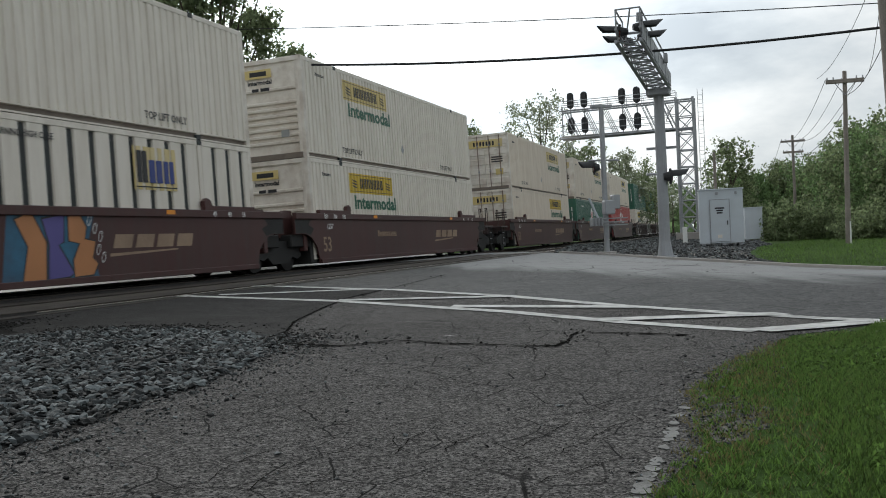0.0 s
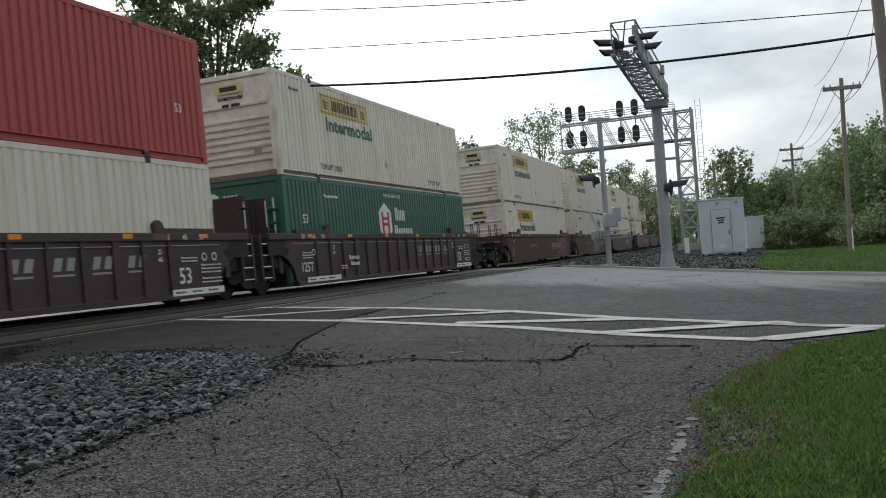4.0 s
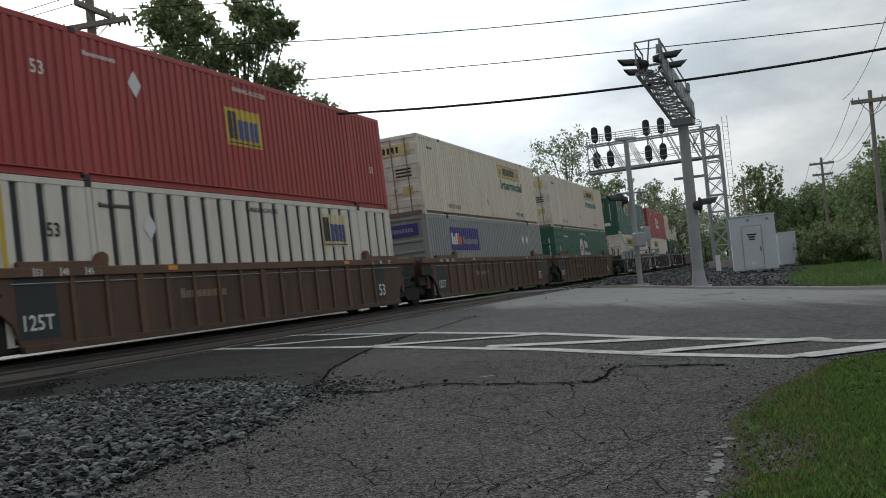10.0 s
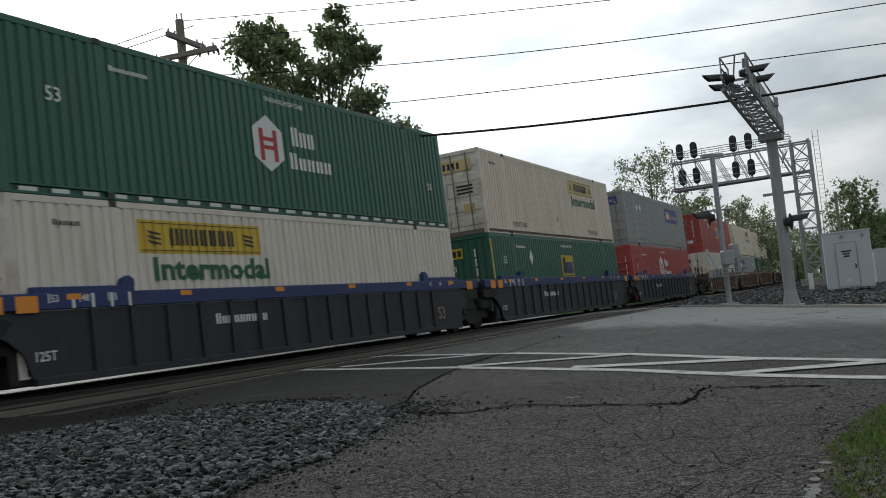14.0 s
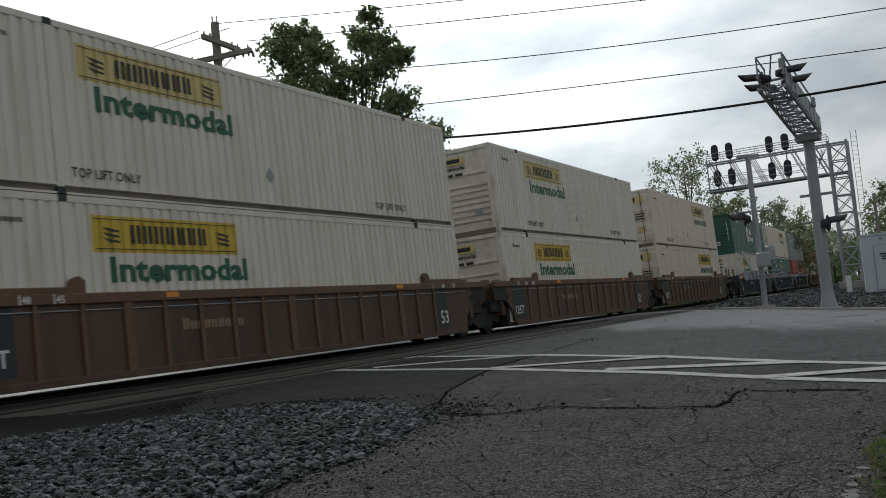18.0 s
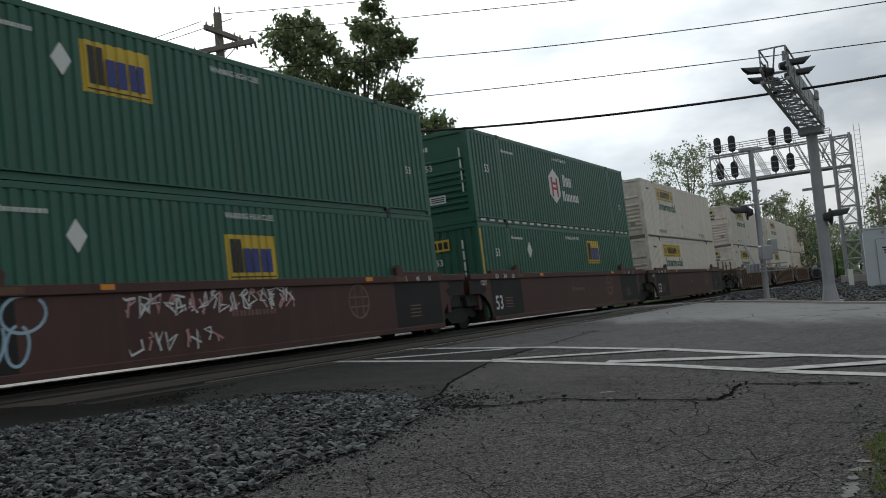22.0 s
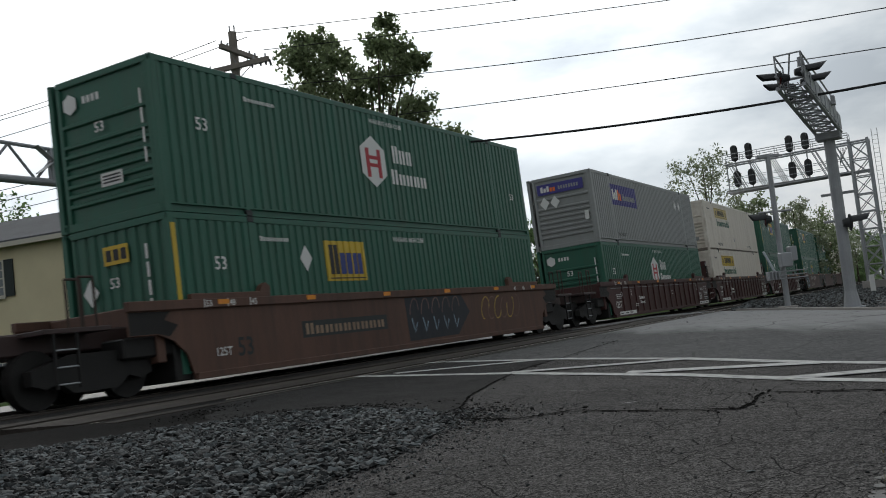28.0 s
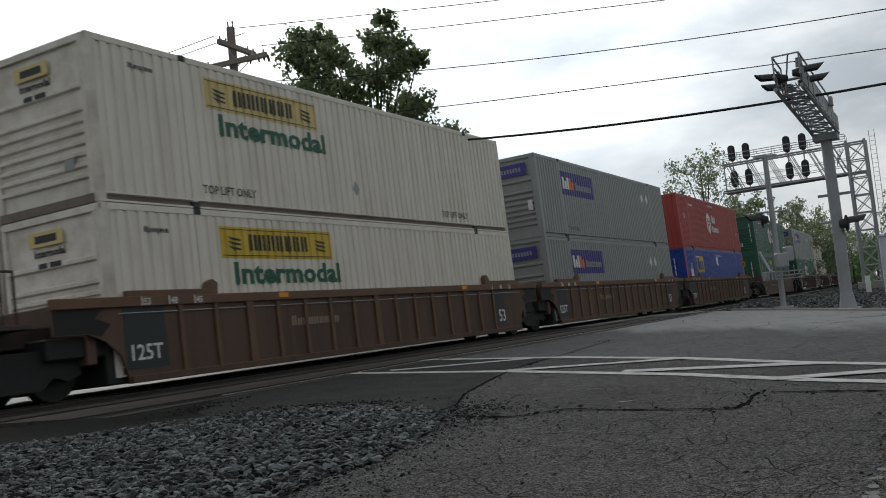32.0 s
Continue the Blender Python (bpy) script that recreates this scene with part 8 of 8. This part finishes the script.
        bars_word(c, 3.55, 4.35, 0.76, 0.9, "ink_white", 4, HALF + 0.153, 52)
        bars_word(c, 3.65, 4.35, 0.58, 0.71, "ink_white", 5, HALF + 0.153, 52)
    if style in ("oxide", "nrwk", "brick", "dark"):
        for y in (2.25, 13.6):
            bar(c, y, y + 0.5, TOP - 0.14, TOP - 0.03, "oxide_edge", "scuffed_patch", HALF + 0.1605, label="orange-brown scuffed patch")
    if style == "nrwk":
        letter(c, "C", 8.85, 0.85, 0.2, "ink_white", HALF + 0.153)
    if style == "brick":
        for y0, y1 in ((0.2, 2.6), (LEN - 2.6, LEN - 0.2)):
            bar(c, y0, y1, BOT + 0.1, TOP - 0.18, "steel", "dark_end_panel", HALF + 0.1003, depth=0.0012, label="sooty black end panel")
        ring = [(EMBLEM + 0.42 * math.cos(a), 0.98 + 0.38 * math.sin(a)) for a in (2 * math.pi * i / 24 for i in range(25))]
        h = stroke(c, ring, 0.05, "dirt_mark", "round_emblem", HALF + 0.1025, "faded round emblem")
        for z in (0.86, 1.08):
            stroke(h, [(EMBLEM - 0.38, z), (EMBLEM + 0.38, z)], 0.04, "dirt_mark", "emblem_bar", HALF + 0.103)
        for y in (EMBLEM - 0.15, EMBLEM + 0.15):
            stroke(h, [(y, 0.64), (y, 1.32)], 0.04, "dirt_mark", "emblem_bar", HALF + 0.1035)
    for y in ((0.9, 3.6, 6.6, 9.6, 12.6, 15.3) if style in ("blue", "nrwk", "single", "dark") else (4.2, 12.2)):
        place("reflector", shared(("refl", style == "blue"), lambda: finish(boxes((0, 0.006, 0, 0.3, 0, 0.09)), "reflector", "reflector")), c, Matrix.Translation((HALF + 0.161, y, TOP - 0.115)))
    if style == "single":
        bar(c, 3.4, 6.7, 0.66, 1.0, "gap", "dark_patch", HALF + 0.1003, depth=0.001, label="dark repainted patch")
        shape(c, [(7.65, 0.3), (7.6, 1.36), (10.6, 1.36), (11.0, 0.9), (10.2, 0.32)], "carblack", "graffiti", HALF + 0.1012, "black sprayed shapes with pale outlines", depth=0.001)
        for i in range(5):
            y = 8.0 + i * 0.55
            stroke(c, oval(y, 1.0, 0.2, 0.33, 10, 190, 10, 0.2), 0.03, "dirt_mark", "graffiti", HALF + 0.103)
            stroke(c, [(y - 0.15, 0.85), (y - 0.05, 0.5), (y + 0.1, 0.75)], 0.03, "spray_c", "graffiti", HALF + 0.104)
        for i in range(6):
            y = 12.0 + i * 0.42
            stroke(c, oval(y, 0.95, 0.24, 0.32, 40 * i, 40 * i + 260, 12, 0.3), 0.03, "dirt_mark" if i % 2 else "flame", "graffiti", HALF + 0.1025 + 0.0004 * i, "thin pale sprayed loops")
    if style == "blue":
        for y in (-0.75, -0.1, LEN + 0.4):
            place("end_reflector", shared(("bigrefl",), lambda: finish(boxes((0, 0.008, 0, 0.42, 0, 0.26), bevel=0.003), "end_reflector", "reflector")), c, Matrix.Translation((HALF + 0.161, y, TOP - 0.3)), "square amber reflector")
        for i in range(4):
            bar(c, round(1.0 + i * 0.42, 3), round(1.06 + i * 0.42, 3), TOP - 0.26, TOP - 0.02, "ink_white", "white_mark", HALF + 0.161)
    return c


def outlined(car, pts, fill, edge, x, label, width=0.035):
    f = shape(car, pts, fill, "graffiti", x, label, depth=0.001)
    stroke(f, pts + pts[:1], width, edge, "graffiti_outline", x + 0.002)


def spray(car, style):
    """Graffiti on one car side: filled shapes with sprayed outlines."""
    x = HALF + 0.104
    if style == "blocks":
        shape(car, [(7.55, 0.25), (7.75, 1.42), (9.95, 1.42), (9.75, 0.9), (10.0, 0.25)], "spray_e", "graffiti", x - 0.003, "hazy blue sprayed background", depth=0.001)
        outlined(car, [(7.9, 1.31), (8.31, 1.46), (8.65, 0.91), (8.59, 0.24), (8.02, 0.24), (8.18, 0.83)], "spray_a", "ink", x, "orange spray-painted block")
        outlined(car, [(8.55, 1.33), (9.13, 1.41), (9.09, 0.9), (8.95, 0.86), (9.31, 0.34), (9.18, 0.26), (8.63, 0.24), (8.7, 0.86)], "spray_b", "ink", x + 0.001, "violet spray-painted block")
        outlined(car, [(9.22, 1.38), (9.53, 1.46), (9.72, 1.17), (9.65, 0.96), (9.95, 0.91), (9.85, 0.6), (9.99, 0.48), (9.83, 0.27), (9.31, 0.25), (9.3, 0.57), (9.49, 0.87), (9.2, 0.92)], "spray_a", "ink", x + 0.002, "orange spray-painted block")
        for cy, cz in ((9.8, 1.3), (9.95, 1.15), (10.1, 1.0), (10.02, 0.75), (10.15, 0.6)):
            stroke(car, oval(cy, cz, 0.05, 0.1, 40, 400, 9, 0.3), 0.016, "ink_white", "graffiti", x + 0.004, "thin white sprayed scribble")
    elif style == "red":
        shape(car, [(12.85, 0.3), (12.9, 1.2), (13.2, 1.4), (15.1, 1.4), (15.3, 0.9), (15.0, 0.3), (14.0, 0.24)], "spray_g", "graffiti", x - 0.003, "hazy violet sprayed background", depth=0.001)
        outlined(car, [(13.1, 0.22), (12.98, 0.8), (13.05, 1.25), (13.23, 1.36), (13.46, 1.2), (13.5, 0.98), (13.37, 0.98), (13.28, 1.15), (13.19, 1.0), (13.21, 0.72), (13.32, 0.6), (13.55, 0.8), (13.59, 0.5), (13.41, 0.3)], "spray_d", "spray_f", x, "crimson spray-painted shape", 0.03)
        outlined(car, [(13.59, 1.25), (13.82, 1.32), (13.75, 0.75), (13.84, 0.62), (13.97, 0.75), (13.95, 1.2), (14.18, 1.3), (14.13, 0.6), (13.91, 0.3), (13.68, 0.4), (13.59, 0.7)], "spray_d", "spray_f", x + 0.001, "crimson spray-painted shape", 0.03)
        outlined(car, [(14.18, 1.3), (14.45, 1.32), (14.36, 0.75), (14.72, 0.82), (14.69, 0.5), (14.13, 0.38)], "spray_d", "spray_f", x + 0.002, "crimson spray-painted shape", 0.03)
        outlined(car, [(14.49, 1.1), (14.49, 1.28), (15.12, 1.34), (15.12, 1.14), (14.9, 1.12), (14.94, 0.7), (15.12, 0.45), (14.81, 0.3), (14.72, 0.6), (14.69, 1.1)], "spray_d", "spray_f", x + 0.003, "crimson spray-painted shape", 0.03)
        for cy, cz in ((12.4, 1.25), (12.55, 1.22), (12.45, 0.5), (12.6, 0.48), (15.15, 0.95), (15.25, 0.8)):
            stroke(car, oval(cy, cz, 0.08, 0.09, 30, 330, 8, 0.3), 0.02, "ink_white", "graffiti", x + 0.004, "thin white sprayed scribble")
    elif style == "tags":
        lab = "pale outlined spray-painted tag"
        for i, (cy, cz, a, b) in enumerate(((0.85, 1.12, 0.42, 0.3), (0.9, 0.6, 0.48, 0.34), (1.62, 0.8, 0.26, 0.42), (2.1, 0.74, 0.28, 0.4), (2.75, 1.12, 0.4, 0.28), (2.6, 0.66, 0.2, 0.3))):
            stroke(car, oval(cy, cz, a, b, 20 * i, 20 * i + 330, 18, 0.15), 0.05, "spray_c", "graffiti", x + 0.0006 * i, lab)
        rs = random.Random(4)
        for i in range(40):
            y, z = 4.8 + (i % 16) * 0.29, (1.16 if i < 32 else 0.5) + rs.uniform(-0.05, 0.05)
            pts = [(y + rs.uniform(-0.08, 0.25), z + rs.uniform(-0.2, 0.2)) for _ in range(5)]
            stroke(car, pts, 0.042, "spray_f" if i % 3 == 0 else "ink_white", "graffiti", x + 0.0005 * i, lab)


CONSIST = [  # number, distance of the near end at the start, upper box, its near end, lower box, its near end, car, position in the set
    (-8, 173.1, "jb", "rib", "jb", "rib", "oxide", "rear"), (-7, 149.7, "jb", "rib", "jb", "rib", "dark", "front"), (-6, 130.2, "hub", "rib", "jb", "rib", "dark", "mid"), (-5, 110.7, "hub", "rib", "jb", "rib", "dark", "rear"),
    (-4, 87.3, "jb", "door", "redhub", "rib", "maroon", "front"), (-3, 67.8, "jb", "door", "hub", "rib", "maroon", "mid"), (-2, 48.31, "jb", "door", "jb", "door", "maroon", "rear"),
    (-1, 24.63, "jb", "rib", "jb", "rib", "maroon", "front"), (0, 5.2, "jb", "rib", "striped", "corr", "maroon", "mid"), (1, -14.2, "jb", "rib", "jb", "rib", "maroon", "rear"),
    (2, -37.7, "jb", "rib", "hub", "rib", "dark", "front"), (3, -57.5, "redhub", "rib", "jb", "rib", "dark", "mid"), (4, -77.2, "emp", "corr", "jb", "rib", "dark", "rear"),
    (5, -100.58, "jb", "door", "hub", "rib", "oxide", "front"), (6, -120.14, "jb", "door", "fedex", "rib", "oxide", "mid"), (7, -139.7, "redemp", "door", "striped", "corr", "oxide", "rear"),
    (8, -163.18, "fedex", "door", "redhub", "rib", "blue", "front"), (9, -182.72, "jb", "door", "emp", "corr", "blue", "mid"), (10, -202.1, "hub", "rib", "jb", "rib", "blue", "rear"),
    (11, -225.51, "jb", "door", "jb", "door", "oxide", "front"), (12, -245.12, "jb", "rib", "jb", "rib", "oxide", "mid"), (13, -264.63, "jb", "rib", "jb", "rib", "oxide", "rear"),
    (14, -288.13, "jb", "rib", "jb", "rib", "brick", "front"), (15, -307.62, "hub", "rib", "emp15", "corr", "brick", "mid"), (16, -326.8, "emp", "corr", "emp", "corr", "brick", "rear"),
    (17, -349.99, "emp", "corr", "emp", "corr", "nrwk", "front"), (18, -369.35, "jb", "rib", "jb", "rib", "nrwk", "mid"), (19, -388.81, "fedex", "rib", "hub", "rib", "nrwk", "rear"),
    (20, -412.14, "hub", "rib", "emp20", "corr", "single", "only"),
    (21, -435.53, "redhub", "corr", "blue", "corr", "oxide", "front"), (22, -454.92, "fedex", "rib", "fedex", "rib", "oxide", "mid"), (23, -474.2, "jb", "rib", "jb", "rib", "oxide", "rear")]
CAR_LABEL = {"maroon": "maroon smooth-sided double-stack well car", "dark": "dark brown double-stack well car with posts", "oxide": "rusty brown double-stack well car with side posts", "blue": "sooty blue and black double-stack well car",
             "brick": "dull brick-red smooth-sided double-stack well car", "nrwk": "dark red double-stack well car with white bands", "single": "faded brick-red well car with spray paint"}
MOVING = []
ORIGINAL = {}


def reuse(key, build):
    """The first of a kind is built, the rest are copies of it."""
    if key not in ORIGINAL:
        ORIGINAL[key] = build()
        return ORIGINAL[key]
    return copy_thing(ORIGINAL[key], Matrix.Identity(4))


for number, start, upper, upper_end, lower, lower_end, style, seat in CONSIST:
    front = "end" if seat in ("front", "only") else "joint"
    rear = "end" if seat in ("rear", "only") else "joint"
    def whole_car():
        w = well_car(style, front, rear, CAR_LABEL[style])
        if front == "end":
            build_truck(w, LEN + 1.75)
        build_truck(w, -1.65 if rear == "joint" else -1.75)
        return w
    if number in (0, 1, 16):
        car = whole_car()
        spray(car, {0: "blocks", 1: "red", 16: "tags"}[number])
    else:
        car = reuse(("car", style, front, rear), whole_car)
    MOVING.append((car, start, 0.0))
    top_box = reuse((upper, upper_end, False), lambda: dress(upper, upper_end, False))
    MOVING.append((top_box, start, BASE + TALL + 0.012))
    low_box = reuse((lower, lower_end, True, number == 9), lambda: dress(lower, lower_end, True))
    MOVING.append((low_box, start, BASE))
    if number in (10, 15):
        for i in range(24):
            bar(top_box, round(0.3 + i * 0.66, 3), round(0.66 + i * 0.66, 3), 0.04, 0.11, "ink_white", "reflective_dash", HALF + 0.004, label="white reflective dash")
    if number == 4:
        bar(low_box, 11.9, 14.0, 1.95, 2.5, "navy", "sign_panel", label="navy blue sign panel")
        bars_word(low_box, 12.2, 13.7, 2.1, 2.4, "ink_white", 3, HALF + 0.0065, 31)
    if number == 9:
        for i in range(7):
            y = 2.6 + i * 0.22
            shape(low_box, [(y, 0.75 - i * 0.03), (y + 0.3, 0.6), (y + 0.12, 0.95 + 0.2 * (i % 3)), (y - 0.25, 1.4 - 0.05 * i)], "flame", "flame_mark", HALF + 0.004 + 0.001 * i, "yellow painted flames")


def travel(t):
    return 15.2012 * t - 0.001864 * t * t + 0.0000272 * t ** 3


def motions():
    for ob, start, lift in MOVING:
        rows = []
        for i in range(17):
            t = 2.0 * i
            rows.append((t, line_pose(start + travel(t), BANK) @ Matrix.Translation((0, 0, lift))))
        walk(ob, rows)


motions()
